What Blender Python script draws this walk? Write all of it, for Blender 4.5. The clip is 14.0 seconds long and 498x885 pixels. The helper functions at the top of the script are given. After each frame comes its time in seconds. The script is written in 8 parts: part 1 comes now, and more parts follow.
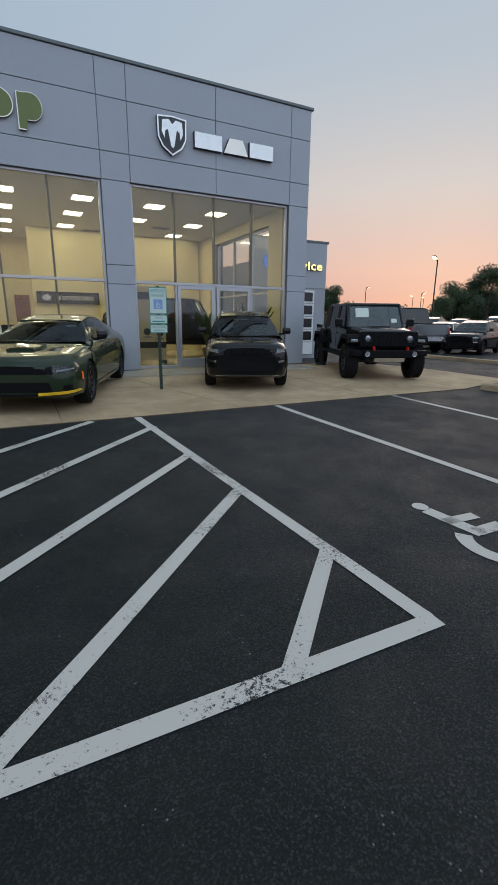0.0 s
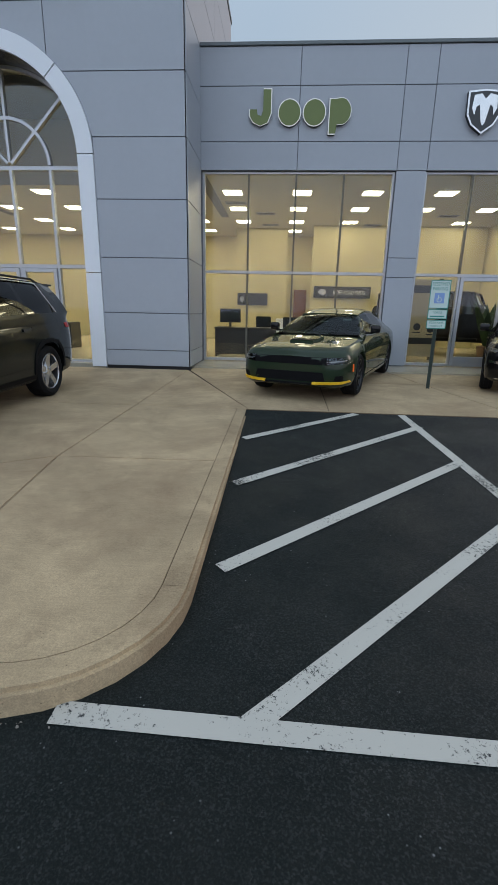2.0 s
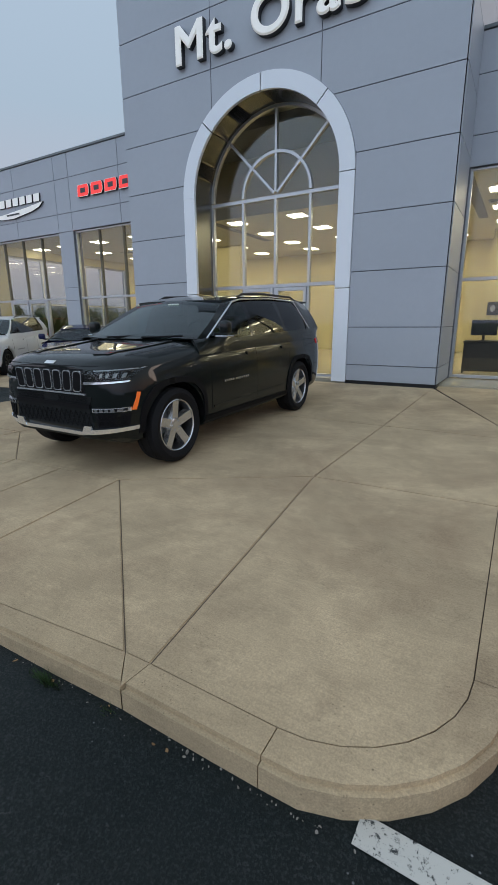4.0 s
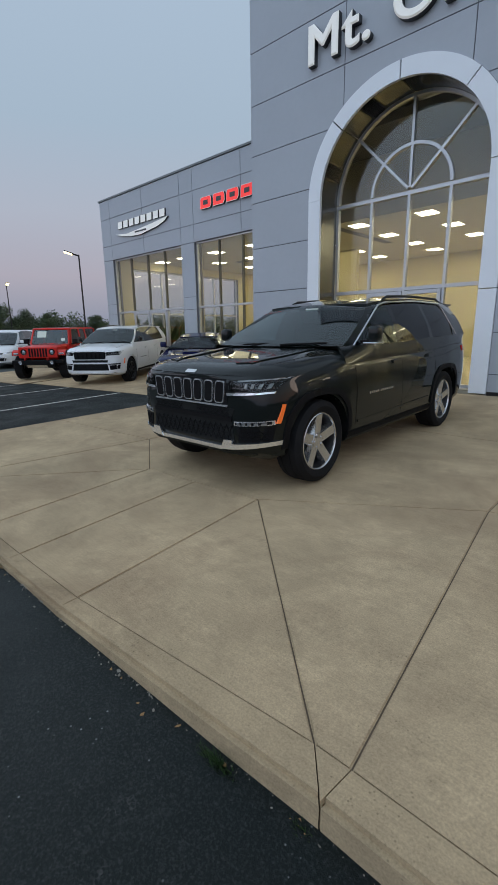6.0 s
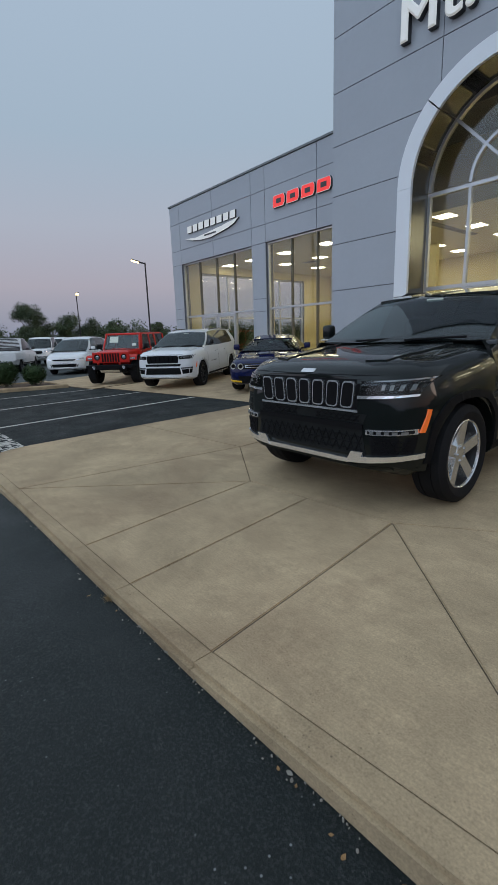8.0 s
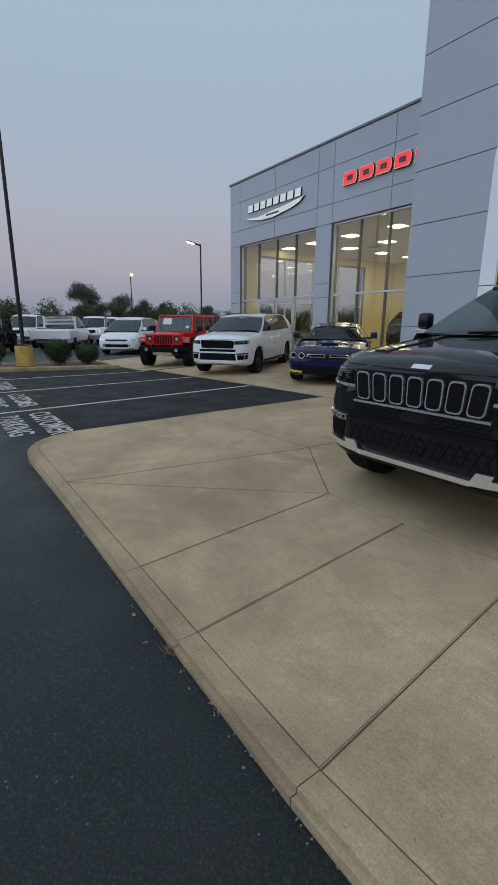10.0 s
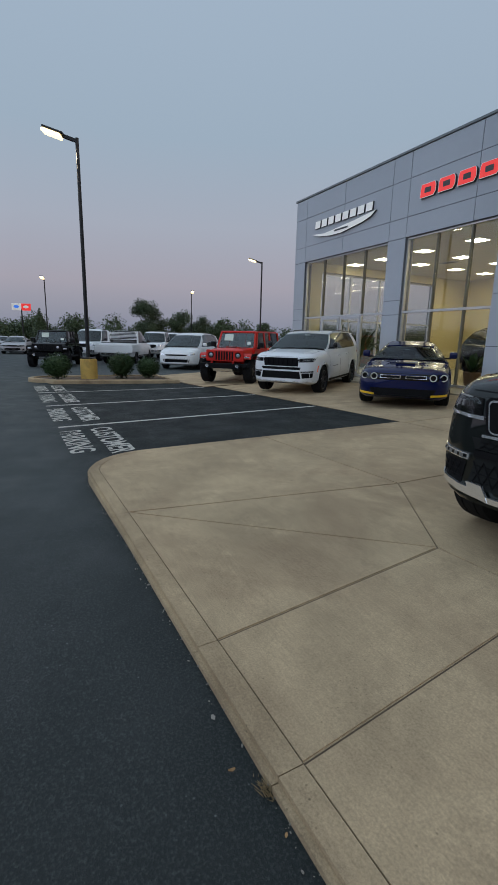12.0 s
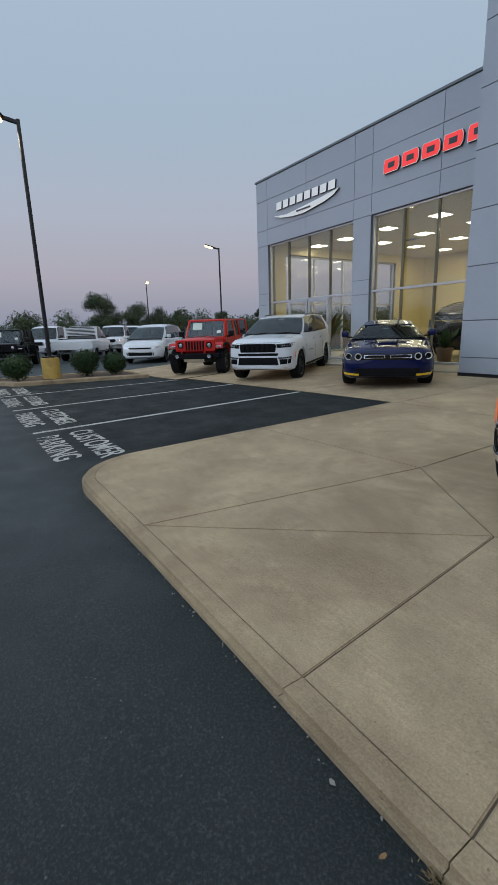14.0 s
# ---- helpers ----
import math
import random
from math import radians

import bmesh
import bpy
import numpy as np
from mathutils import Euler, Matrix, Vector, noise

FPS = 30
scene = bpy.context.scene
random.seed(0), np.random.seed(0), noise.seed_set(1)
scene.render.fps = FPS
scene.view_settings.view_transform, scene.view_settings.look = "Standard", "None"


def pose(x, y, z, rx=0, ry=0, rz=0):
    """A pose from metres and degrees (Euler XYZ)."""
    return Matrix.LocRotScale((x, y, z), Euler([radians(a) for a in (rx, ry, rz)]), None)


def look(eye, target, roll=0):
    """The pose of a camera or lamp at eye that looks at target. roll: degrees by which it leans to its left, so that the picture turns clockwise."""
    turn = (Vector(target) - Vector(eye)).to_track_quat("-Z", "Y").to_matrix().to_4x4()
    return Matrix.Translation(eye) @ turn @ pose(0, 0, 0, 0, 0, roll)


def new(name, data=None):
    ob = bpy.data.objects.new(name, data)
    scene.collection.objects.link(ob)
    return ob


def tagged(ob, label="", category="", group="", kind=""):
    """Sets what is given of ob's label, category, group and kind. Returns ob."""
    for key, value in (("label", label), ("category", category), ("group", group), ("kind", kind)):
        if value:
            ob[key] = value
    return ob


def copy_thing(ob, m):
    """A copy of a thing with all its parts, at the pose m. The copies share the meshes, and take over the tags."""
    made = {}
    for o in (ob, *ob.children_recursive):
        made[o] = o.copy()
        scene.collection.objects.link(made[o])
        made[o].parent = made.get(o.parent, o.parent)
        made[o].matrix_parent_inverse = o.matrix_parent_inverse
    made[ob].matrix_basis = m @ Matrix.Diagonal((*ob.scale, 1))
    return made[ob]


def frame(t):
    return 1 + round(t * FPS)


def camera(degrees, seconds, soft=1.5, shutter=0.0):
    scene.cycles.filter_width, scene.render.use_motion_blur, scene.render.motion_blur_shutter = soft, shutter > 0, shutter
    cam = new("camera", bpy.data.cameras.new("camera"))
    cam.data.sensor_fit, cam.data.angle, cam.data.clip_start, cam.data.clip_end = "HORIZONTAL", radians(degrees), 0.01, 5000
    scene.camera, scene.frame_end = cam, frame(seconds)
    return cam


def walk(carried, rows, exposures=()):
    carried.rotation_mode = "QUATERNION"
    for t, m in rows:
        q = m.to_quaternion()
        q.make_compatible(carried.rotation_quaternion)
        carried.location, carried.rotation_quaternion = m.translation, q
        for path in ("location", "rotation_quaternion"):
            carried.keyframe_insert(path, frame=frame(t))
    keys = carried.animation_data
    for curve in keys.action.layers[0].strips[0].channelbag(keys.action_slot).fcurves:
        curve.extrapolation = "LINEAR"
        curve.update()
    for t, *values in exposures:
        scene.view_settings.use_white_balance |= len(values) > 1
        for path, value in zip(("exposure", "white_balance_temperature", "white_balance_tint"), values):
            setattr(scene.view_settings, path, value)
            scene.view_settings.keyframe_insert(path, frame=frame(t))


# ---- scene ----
cam = camera(57.8, 14.0, soft=0.9)
PATH = [
    (0, (0.105, 0.728, 1.471), (0.989, 2.446, 0.954), 0.5),
    (0.5, (0.036, 0.745, 1.47), (0.757, 2.537, 0.953), 1.0),
    (1, (-0.015, 0.768, 1.458), (0.465, 2.636, 0.931), 1.1),
    (1.5, (-0.058, 0.778, 1.467), (0.121, 2.694, 0.92), 1.0),
    (2, (-0.128, 0.811, 1.478), (-0.251, 2.728, 0.921), 1.2),
    (2.5, (-0.228, 0.869, 1.478), (-0.633, 2.752, 0.938), 0.6),
    (3, (-0.344, 0.948, 1.484), (-0.988, 2.763, 0.944), 0.2),
    (3.2, (-0.385, 0.976, 1.483), (-1.132, 2.752, 0.949), 0.0),
    (5.3, (-1.096, 1.139, 1.493), (-2.273, 2.68, 1.001), -0.8),
    (5.5, (-1.097, 1.098, 1.48), (-2.323, 2.6, 0.99), -1.0),
    (6, (-1.291, 1.171, 1.475), (-2.618, 2.59, 1.001), -0.9),
    (6.5, (-1.451, 1.146, 1.469), (-2.838, 2.51, 1.005), -0.8),
    (7, (-1.669, 1.096, 1.464), (-3.084, 2.434, 1.01), -1.1),
    (7.5, (-1.833, 1.097, 1.432), (-3.286, 2.395, 0.981), -1.6),
    (8, (-2.026, 1.176, 1.407), (-3.521, 2.426, 0.958), -1.9),
    (10.3, (-2.773, 1.354, 1.383), (-4.391, 2.422, 0.89), 0.9),
    (10.5, (-2.836, 1.384, 1.37), (-4.472, 2.429, 0.888), 1.2),
    (11, (-2.975, 1.472, 1.378), (-4.656, 2.455, 0.92), 1.8),
    (11.5, (-3.09, 1.479, 1.378), (-4.798, 2.421, 0.935), 1.9),
    (12, (-3.258, 1.388, 1.377), (-4.982, 2.305, 0.943), 1.4),
    (12.5, (-3.409, 1.315, 1.368), (-5.158, 2.18, 0.93), 0.6),
    (13, (-3.581, 1.28, 1.354), (-5.35, 2.099, 0.908), -0.3),
    (13.5, (-3.708, 1.249, 1.358), (-5.451, 2.113, 0.897), -0.8),
    (14, (-3.741, 1.2, 1.355), (-5.377, 2.245, 0.872), -1.8),
]
walk(cam, [(t, look(eye, target, roll)) for t, eye, target, roll in PATH],
     ((0.0, 0.05), (1.0, 0.02), (1.5, 0.18), (2.0, 0.16), (2.5, 0.28), (3.2, 0.28), (5.3, 0.03), (5.5, 0.03), (6.0, 0.1), (7.0, 0.04), (8.0, 0.04), (10.5, 0.04), (11.5, -0.08), (12.0, -0.09), (12.5, -0.01), (13.5, 0.12), (14.0, 0.08)))

# ---- world, sun, exposure ----
SUN_AZ = 50.0          # degrees from +y towards +x
scene.view_settings.exposure = 0.0
world = bpy.data.worlds.new("dusk_world")
scene.world = world
world.use_nodes = True
wn, wl = world.node_tree.nodes, world.node_tree.links
wn.clear()
w_out = wn.new("ShaderNodeOutputWorld")
w_bg = wn.new("ShaderNodeBackground")
sky = wn.new("ShaderNodeTexSky")
sky.sky_type = "NISHITA"
sky.sun_disc = False
sky.sun_elevation = radians(3.0)
sky.sun_rotation = radians(SUN_AZ)
sky.air_density, sky.dust_density, sky.ozone_density = 1.0, 0.6, 2.5
w_geo = wn.new("ShaderNodeTexCoord")
w_sep = wn.new("ShaderNodeSeparateXYZ")
wl.new(w_geo.outputs["Generated"], w_sep.inputs[0])
# dusk glow: pink above the horizon, pale blue higher up
w_ramp = wn.new("ShaderNodeValToRGB")
wl.new(w_sep.outputs["Z"], w_ramp.inputs[0])
cr = w_ramp.color_ramp
cr.elements[0].position, cr.elements[0].color = 0.0, (0.21, 0.25, 0.35, 1)
cr.elements[1].position, cr.elements[1].color = 1.0, (0.46, 0.57, 0.70, 1)
for p, c in ((0.04, (0.27, 0.285, 0.37)), (0.11, (0.38, 0.355, 0.42)), (0.22, (0.39, 0.42, 0.50)), (0.36, (0.35, 0.44, 0.54)), (0.6, (0.38, 0.48, 0.60))):
    e = cr.elements.new(p)
    e.color = (*c, 1)
w_dot = wn.new("ShaderNodeVectorMath")
w_dot.operation = "DOT_PRODUCT"
wl.new(w_geo.outputs["Generated"], w_dot.inputs[0])
w_dot.inputs[1].default_value = (math.sin(radians(SUN_AZ)), math.cos(radians(SUN_AZ)), 0.0)
w_map = wn.new("ShaderNodeMapRange")
w_map.inputs["From Min"].default_value, w_map.inputs["From Max"].default_value = 0.55, 1.0
wl.new(w_dot.outputs["Value"], w_map.inputs["Value"])
w_ramp2 = wn.new("ShaderNodeValToRGB")
wl.new(w_sep.outputs["Z"], w_ramp2.inputs[0])
cr = w_ramp2.color_ramp
cr.elements[0].position, cr.elements[0].color = 0.0, (0.60, 0.31, 0.28, 1)
cr.elements[1].position, cr.elements[1].color = 1.0, (0.38, 0.44, 0.52, 1)
for p, c in ((0.10, (0.76, 0.48, 0.39)), (0.24, (0.67, 0.59, 0.54)), (0.42, (0.48, 0.53, 0.58))):
    e = cr.elements.new(p)
    e.color = (*c, 1)
w_mix = wn.new("ShaderNodeMix")
w_mix.data_type = "RGBA"
wl.new(w_map.outputs[0], w_mix.inputs["Factor"])
wl.new(w_ramp.outputs[0], w_mix.inputs["A"])
wl.new(w_ramp2.outputs[0], w_mix.inputs["B"])
w_sc = wn.new("ShaderNodeVectorMath")
w_sc.operation = "SCALE"
w_sc.inputs["Scale"].default_value = 0.012
wl.new(sky.outputs[0], w_sc.inputs[0])
w_add = wn.new("ShaderNodeVectorMath")
w_add.operation = "ADD"
wl.new(w_mix.outputs["Result"], w_add.inputs[0])
wl.new(w_sc.outputs[0], w_add.inputs[1])
# unseen sky behind the walker, over the open lot, raised to light the facade
w_south = wn.new("ShaderNodeMapRange")
w_south.interpolation_type = "SMOOTHSTEP"
w_south.inputs["From Min"].default_value, w_south.inputs["From Max"].default_value = 0.05, -0.75
w_south.inputs["To Min"].default_value, w_south.inputs["To Max"].default_value = 1.0, 2.3
wl.new(w_sep.outputs["Y"], w_south.inputs["Value"])
w_lift = wn.new("ShaderNodeVectorMath")
w_lift.operation = "SCALE"
wl.new(w_add.outputs[0], w_lift.inputs[0])
wl.new(w_south.outputs[0], w_lift.inputs["Scale"])
wl.new(w_lift.outputs[0], w_bg.inputs["Color"])
w_bg.inputs["Strength"].default_value = 1.0
wl.new(w_bg.outputs[0], w_out.inputs[0])

sun = new("sun", bpy.data.lights.new("sun", "SUN"))
sun.data.energy, sun.data.angle, sun.data.color = 0.5, radians(25), (1.0, 0.78, 0.66)
sun.matrix_basis = look((20 * math.sin(radians(SUN_AZ)), 20 * math.cos(radians(SUN_AZ)), 6), (0, 0, 0))


# ---- materials ----
def material(name, base=(0.5, 0.5, 0.5), rough=0.5, metal=0.0, coat=0.0, var=0.0, var_scale=3.0, fine=0.0, fine_scale=60.0,
             bump=0.0, bump_scale=80.0, emit=None, power=0.0, rand=0.0, dirt=None, dirt_amount=0.0, dirt_scale=1.5, spec=0.5):
    """A principled material with two scales of variation, bump, dirt and a shade per object."""
    m = bpy.data.materials.new(name)
    m.use_nodes = True
    n, l = m.node_tree.nodes, m.node_tree.links
    p = n["Principled BSDF"]
    p.inputs["Base Color"].default_value = (*base, 1)
    p.inputs["Roughness"].default_value = rough
    p.inputs["Metallic"].default_value = metal
    p.inputs["Coat Weight"].default_value = coat
    p.inputs["Coat Roughness"].default_value = 0.03
    p.inputs["Coat IOR"].default_value = 1.36
    p.inputs["Specular IOR Level"].default_value = spec
    if emit:
        p.inputs["Emission Color"].default_value = (*emit, 1)
        p.inputs["Emission Strength"].default_value = power
    if not (var or fine or bump or rand or dirt):
        return m
    geo = n.new("ShaderNodeTexCoord")
    co = geo.outputs["Object"]
    if var or fine or rand or dirt:
        val = n.new("ShaderNodeMath")
        val.operation = "ADD"
        val.inputs[0].default_value, val.inputs[1].default_value = 1.0, 0.0
        last = val.outputs[0]
        for amount, scale, detail in ((var, var_scale, 5.0), (fine, fine_scale, 3.0)):
            if not amount:
                continue
            t = n.new("ShaderNodeTexNoise")
            t.inputs["Scale"].default_value, t.inputs["Detail"].default_value, t.inputs["Roughness"].default_value = scale, detail, 0.6
            l.new(co, t.inputs["Vector"])
            r = n.new("ShaderNodeMapRange")
            r.inputs["From Min"].default_value, r.inputs["From Max"].default_value = 0.28, 0.72
            r.inputs["To Min"].default_value, r.inputs["To Max"].default_value = 1 - amount, 1 + amount
            l.new(t.outputs["Fac"], r.inputs["Value"])
            k = n.new("ShaderNodeMath")
            k.operation = "MULTIPLY"
            l.new(last, k.inputs[0])
            l.new(r.outputs[0], k.inputs[1])
            last = k.outputs[0]
        if rand:
            info = n.new("ShaderNodeObjectInfo")
            r = n.new("ShaderNodeMapRange")
            r.inputs["To Min"].default_value, r.inputs["To Max"].default_value = 1 - rand, 1 + rand
            l.new(info.outputs["Random"], r.inputs["Value"])
            k = n.new("ShaderNodeMath")
            k.operation = "MULTIPLY"
            l.new(last, k.inputs[0])
            l.new(r.outputs[0], k.inputs[1])
            last = k.outputs[0]
        mul = n.new("ShaderNodeVectorMath")
        mul.operation = "SCALE"
        mul.inputs[0].default_value = base
        l.new(last, mul.inputs["Scale"])
        colour = mul.outputs[0]
        if dirt:
            t = n.new("ShaderNodeTexNoise")
            t.inputs["Scale"].default_value, t.inputs["Detail"].default_value, t.inputs["Roughness"].default_value = dirt_scale, 8.0, 0.65
            t.inputs["Distortion"].default_value = 0.6
            l.new(co, t.inputs["Vector"])
            r = n.new("ShaderNodeMapRange")
            r.inputs["From Min"].default_value, r.inputs["From Max"].default_value = 0.48, 0.72
            r.inputs["To Max"].default_value = dirt_amount
            l.new(t.outputs["Fac"], r.inputs["Value"])
            mx = n.new("ShaderNodeMix")
            mx.data_type = "RGBA"
            l.new(r.outputs[0], mx.inputs["Factor"])
            l.new(colour, mx.inputs["A"])
            mx.inputs["B"].default_value = (*dirt, 1)
            colour = mx.outputs["Result"]
        l.new(colour, p.inputs["Base Color"])
    if bump:
        t = n.new("ShaderNodeTexNoise")
        t.inputs["Scale"].default_value, t.inputs["Detail"].default_value = bump_scale, 4.0
        l.new(co, t.inputs["Vector"])
        b = n.new("ShaderNodeBump")
        b.inputs["Strength"].default_value, b.inputs["Distance"].default_value = bump, 0.01
        l.new(t.outputs["Fac"], b.inputs["Height"])
        l.new(b.outputs[0], p.inputs["Normal"])
    return m


def sheet_glass(name, tint, f0=0.05):
    """Thin pane: clear through, with a mirror gloss that rises at grazing angles."""
    m = bpy.data.materials.new(name)
    m.use_nodes = True
    n, l = m.node_tree.nodes, m.node_tree.links
    n.remove(n["Principled BSDF"])
    tr, gl, mx, lw = n.new("ShaderNodeBsdfTransparent"), n.new("ShaderNodeBsdfGlossy"), n.new("ShaderNodeMixShader"), n.new("ShaderNodeLayerWeight")
    lw.inputs["Blend"].default_value = 0.5
    pw, sc = n.new("ShaderNodeMath"), n.new("ShaderNodeMath")
    pw.operation, sc.operation = "POWER", "MULTIPLY_ADD"
    pw.inputs[1].default_value = 5.0
    sc.inputs[1].default_value, sc.inputs[2].default_value = 1 - f0, f0
    l.new(lw.outputs["Facing"], pw.inputs[0])
    l.new(pw.outputs[0], sc.inputs[0])
    tr.inputs[0].default_value = (*tint, 1)
    gl.inputs["Roughness"].default_value = 0.015
    l.new(sc.outputs[0], mx.inputs[0])
    l.new(tr.outputs[0], mx.inputs[1])
    l.new(gl.outputs[0], mx.inputs[2])
    l.new(mx.outputs[0], n["Material Output"].inputs[0])
    return m


def asphalt_material():
    """Dark sealed asphalt: pale grit, worn patches, fine grain; grass far out."""
    m = bpy.data.materials.new("asphalt")
    m.use_nodes = True
    n, l = m.node_tree.nodes, m.node_tree.links
    p = n["Principled BSDF"]
    geo = n.new("ShaderNodeNewGeometry")
    co = geo.outputs["Position"]

    def noise_tex(scale, detail, lo, hi, a, b, rough=0.6):
        t = n.new("ShaderNodeTexNoise")
        t.inputs["Scale"].default_value, t.inputs["Detail"].default_value, t.inputs["Roughness"].default_value = scale, detail, rough
        l.new(co, t.inputs["Vector"])
        r = n.new("ShaderNodeMapRange")
        r.inputs["From Min"].default_value, r.inputs["From Max"].default_value = lo, hi
        r.inputs["To Min"].default_value, r.inputs["To Max"].default_value = a, b
        l.new(t.outputs["Fac"], r.inputs["Value"])
        return r.outputs[0], t

    def mix(fac, a, b):
        k = n.new("ShaderNodeMix")
        k.data_type = "RGBA"
        l.new(fac, k.inputs["Factor"])
        for s, v in (("A", a), ("B", b)):
            if isinstance(v, tuple):
                k.inputs[s].default_value = (*v, 1)
            else:
                l.new(v, k.inputs[s])
        return k.outputs["Result"]

    big, _ = noise_tex(0.55, 6, 0.35, 0.68, 0, 1)
    col = mix(big, (0.0040, 0.0070, 0.0065), (0.0088, 0.0128, 0.0119))
    grain, gt = noise_tex(95, 6, 0.50, 0.70, 0, 0.85, 0.75)
    col = mix(grain, col, (0.040, 0.047, 0.045))
    # worn brownish and pale areas where tyres roll
    roll, _ = noise_tex(0.16, 3, 0.45, 0.7, 0, 0.35)
    col = mix(roll, col, (0.026, 0.027, 0.026))
    # coarse stones: each cell its own shade, barer where the seal has worn
    vc = n.new("ShaderNodeTexVoronoi")
    vc.inputs["Scale"].default_value = 150
    l.new(co, vc.inputs["Vector"])
    sc = n.new("ShaderNodeSeparateColor")
    l.new(vc.outputs["Color"], sc.inputs[0])
    stone = n.new("ShaderNodeMapRange")
    stone.inputs["From Min"].default_value, stone.inputs["From Max"].default_value = 0.70, 1.0
    l.new(sc.outputs[0], stone.inputs["Value"])
    bare, _ = noise_tex(0.7, 5, 0.40, 0.62, 0.18, 1.0)
    sk = n.new("ShaderNodeMath")
    sk.operation = "MULTIPLY"
    l.new(stone.outputs[0], sk.inputs[0])
    l.new(bare, sk.inputs[1])
    col = mix(sk.outputs[0], col, (0.040, 0.043, 0.042))
    # scattered pale grit
    v = n.new("ShaderNodeTexVoronoi")
    v.inputs["Scale"].default_value = 22
    l.new(co, v.inputs["Vector"])
    r = n.new("ShaderNodeMapRange")
    r.inputs["From Min"].default_value, r.inputs["From Max"].default_value = 0.05, 0.11
    r.inputs["To Min"].default_value, r.inputs["To Max"].default_value = 1, 0
    l.new(v.outputs["Distance"], r.inputs["Value"])
    spots, _ = noise_tex(3.1, 3, 0.5, 0.62, 0, 0.8)
    k = n.new("ShaderNodeMath")
    k.operation = "MULTIPLY"
    l.new(r.outputs[0], k.inputs[0])
    l.new(spots, k.inputs[1])
    col = mix(k.outputs[0], col, (0.30, 0.31, 0.31))
    # faint pale scuffs
    scuff, _ = noise_tex(1.1, 12, 0.60, 0.78, 0, 0.40, 0.80)
    col = mix(scuff, col, (0.17, 0.17, 0.17))
    # greyer, older asphalt down the lane
    sx = n.new("ShaderNodeSeparateXYZ")
    l.new(co, sx.inputs[0])
    old = n.new("ShaderNodeMapRange")
    old.inputs["From Min"].default_value, old.inputs["From Max"].default_value = -1.8, -7.5
    old.inputs["To Max"].default_value = 0.9
    l.new(sx.outputs["X"], old.inputs["Value"])
    lane = n.new("ShaderNodeMapRange")
    lane.inputs["From Min"].default_value, lane.inputs["From Max"].default_value = 2.5, 1.7
    l.new(sx.outputs["Y"], lane.inputs["Value"])
    past = n.new("ShaderNodeMapRange")
    past.inputs["From Min"].default_value, past.inputs["From Max"].default_value = -17.5, -19.0
    l.new(sx.outputs["X"], past.inputs["Value"])
    either = n.new("ShaderNodeMath")
    either.operation = "MAXIMUM"
    l.new(lane.outputs[0], either.inputs[0])
    l.new(past.outputs[0], either.inputs[1])
    aged = n.new("ShaderNodeMath")
    aged.operation = "MULTIPLY"
    l.new(old.outputs[0], aged.inputs[0])
    l.new(either.outputs[0], aged.inputs[1])
    col = mix(aged.outputs[0], col, mix(grain, (0.055, 0.063, 0.062), (0.15, 0.16, 0.155)))
    # greyer, coarser stretch under the parking bays on the other side
    bays = n.new("ShaderNodeMapRange")
    bays.inputs["From Min"].default_value, bays.inputs["From Max"].default_value = 0.3, 3.2
    bays.inputs["To Max"].default_value = 0.9
    l.new(sx.outputs["X"], bays.inputs["Value"])
    col = mix(bays.outputs[0], col, mix(stone.outputs[0], mix(grain, (0.018, 0.019, 0.019), (0.062, 0.064, 0.063)), (0.085, 0.086, 0.085)))
    # thin pale cracks and drag marks, broken up
    for scale, seed_at, wide in ((0.55, 3.7, 0.0009), (1.7, 11.2, 0.0012)):
        sh = n.new("ShaderNodeVectorMath")
        sh.inputs[1].default_value = (seed_at, -seed_at, 0)
        l.new(co, sh.inputs[0])
        t = n.new("ShaderNodeTexNoise")
        t.inputs["Scale"].default_value, t.inputs["Detail"].default_value, t.inputs["Roughness"].default_value = scale, 7, 0.66
        l.new(sh.outputs[0], t.inputs["Vector"])
        d = n.new("ShaderNodeMath")
        d.operation = "SUBTRACT"
        d.inputs[1].default_value = 0.5
        l.new(t.outputs["Fac"], d.inputs[0])
        ab = n.new("ShaderNodeMath")
        ab.operation = "ABSOLUTE"
        l.new(d.outputs[0], ab.inputs[0])
        rr = n.new("ShaderNodeMapRange")
        rr.inputs["From Min"].default_value, rr.inputs["From Max"].default_value = wide, wide * 3
        rr.inputs["To Min"].default_value, rr.inputs["To Max"].default_value = 1, 0
        l.new(ab.outputs[0], rr.inputs["Value"])
        broken, _ = noise_tex(scale * 1.3 + 0.37, 6, 0.56, 0.70, 0, 0.50, 0.8)
        kk = n.new("ShaderNodeMath")
        kk.operation = "MULTIPLY"
        l.new(rr.outputs[0], kk.inputs[0])
        l.new(broken, kk.inputs[1])
        col = mix(kk.outputs[0], col, (0.16, 0.155, 0.15))
    # grass beyond the lot
    ln = n.new("ShaderNodeVectorMath")
    ln.operation = "LENGTH"
    l.new(co, ln.inputs[0])
    far = n.new("ShaderNodeMapRange")
    far.inputs["From Min"].default_value, far.inputs["From Max"].default_value = 78, 82
    l.new(ln.outputs["Value"], far.inputs["Value"])
    col = mix(far.outputs[0], col, (0.05, 0.075, 0.03))
    l.new(col, p.inputs["Base Color"])
    rg, _ = noise_tex(2.0, 5, 0.3, 0.7, 0.62, 0.9)
    l.new(rg, p.inputs["Roughness"])
    p.inputs["Specular IOR Level"].default_value = 0.22
    b = n.new("ShaderNodeBump")
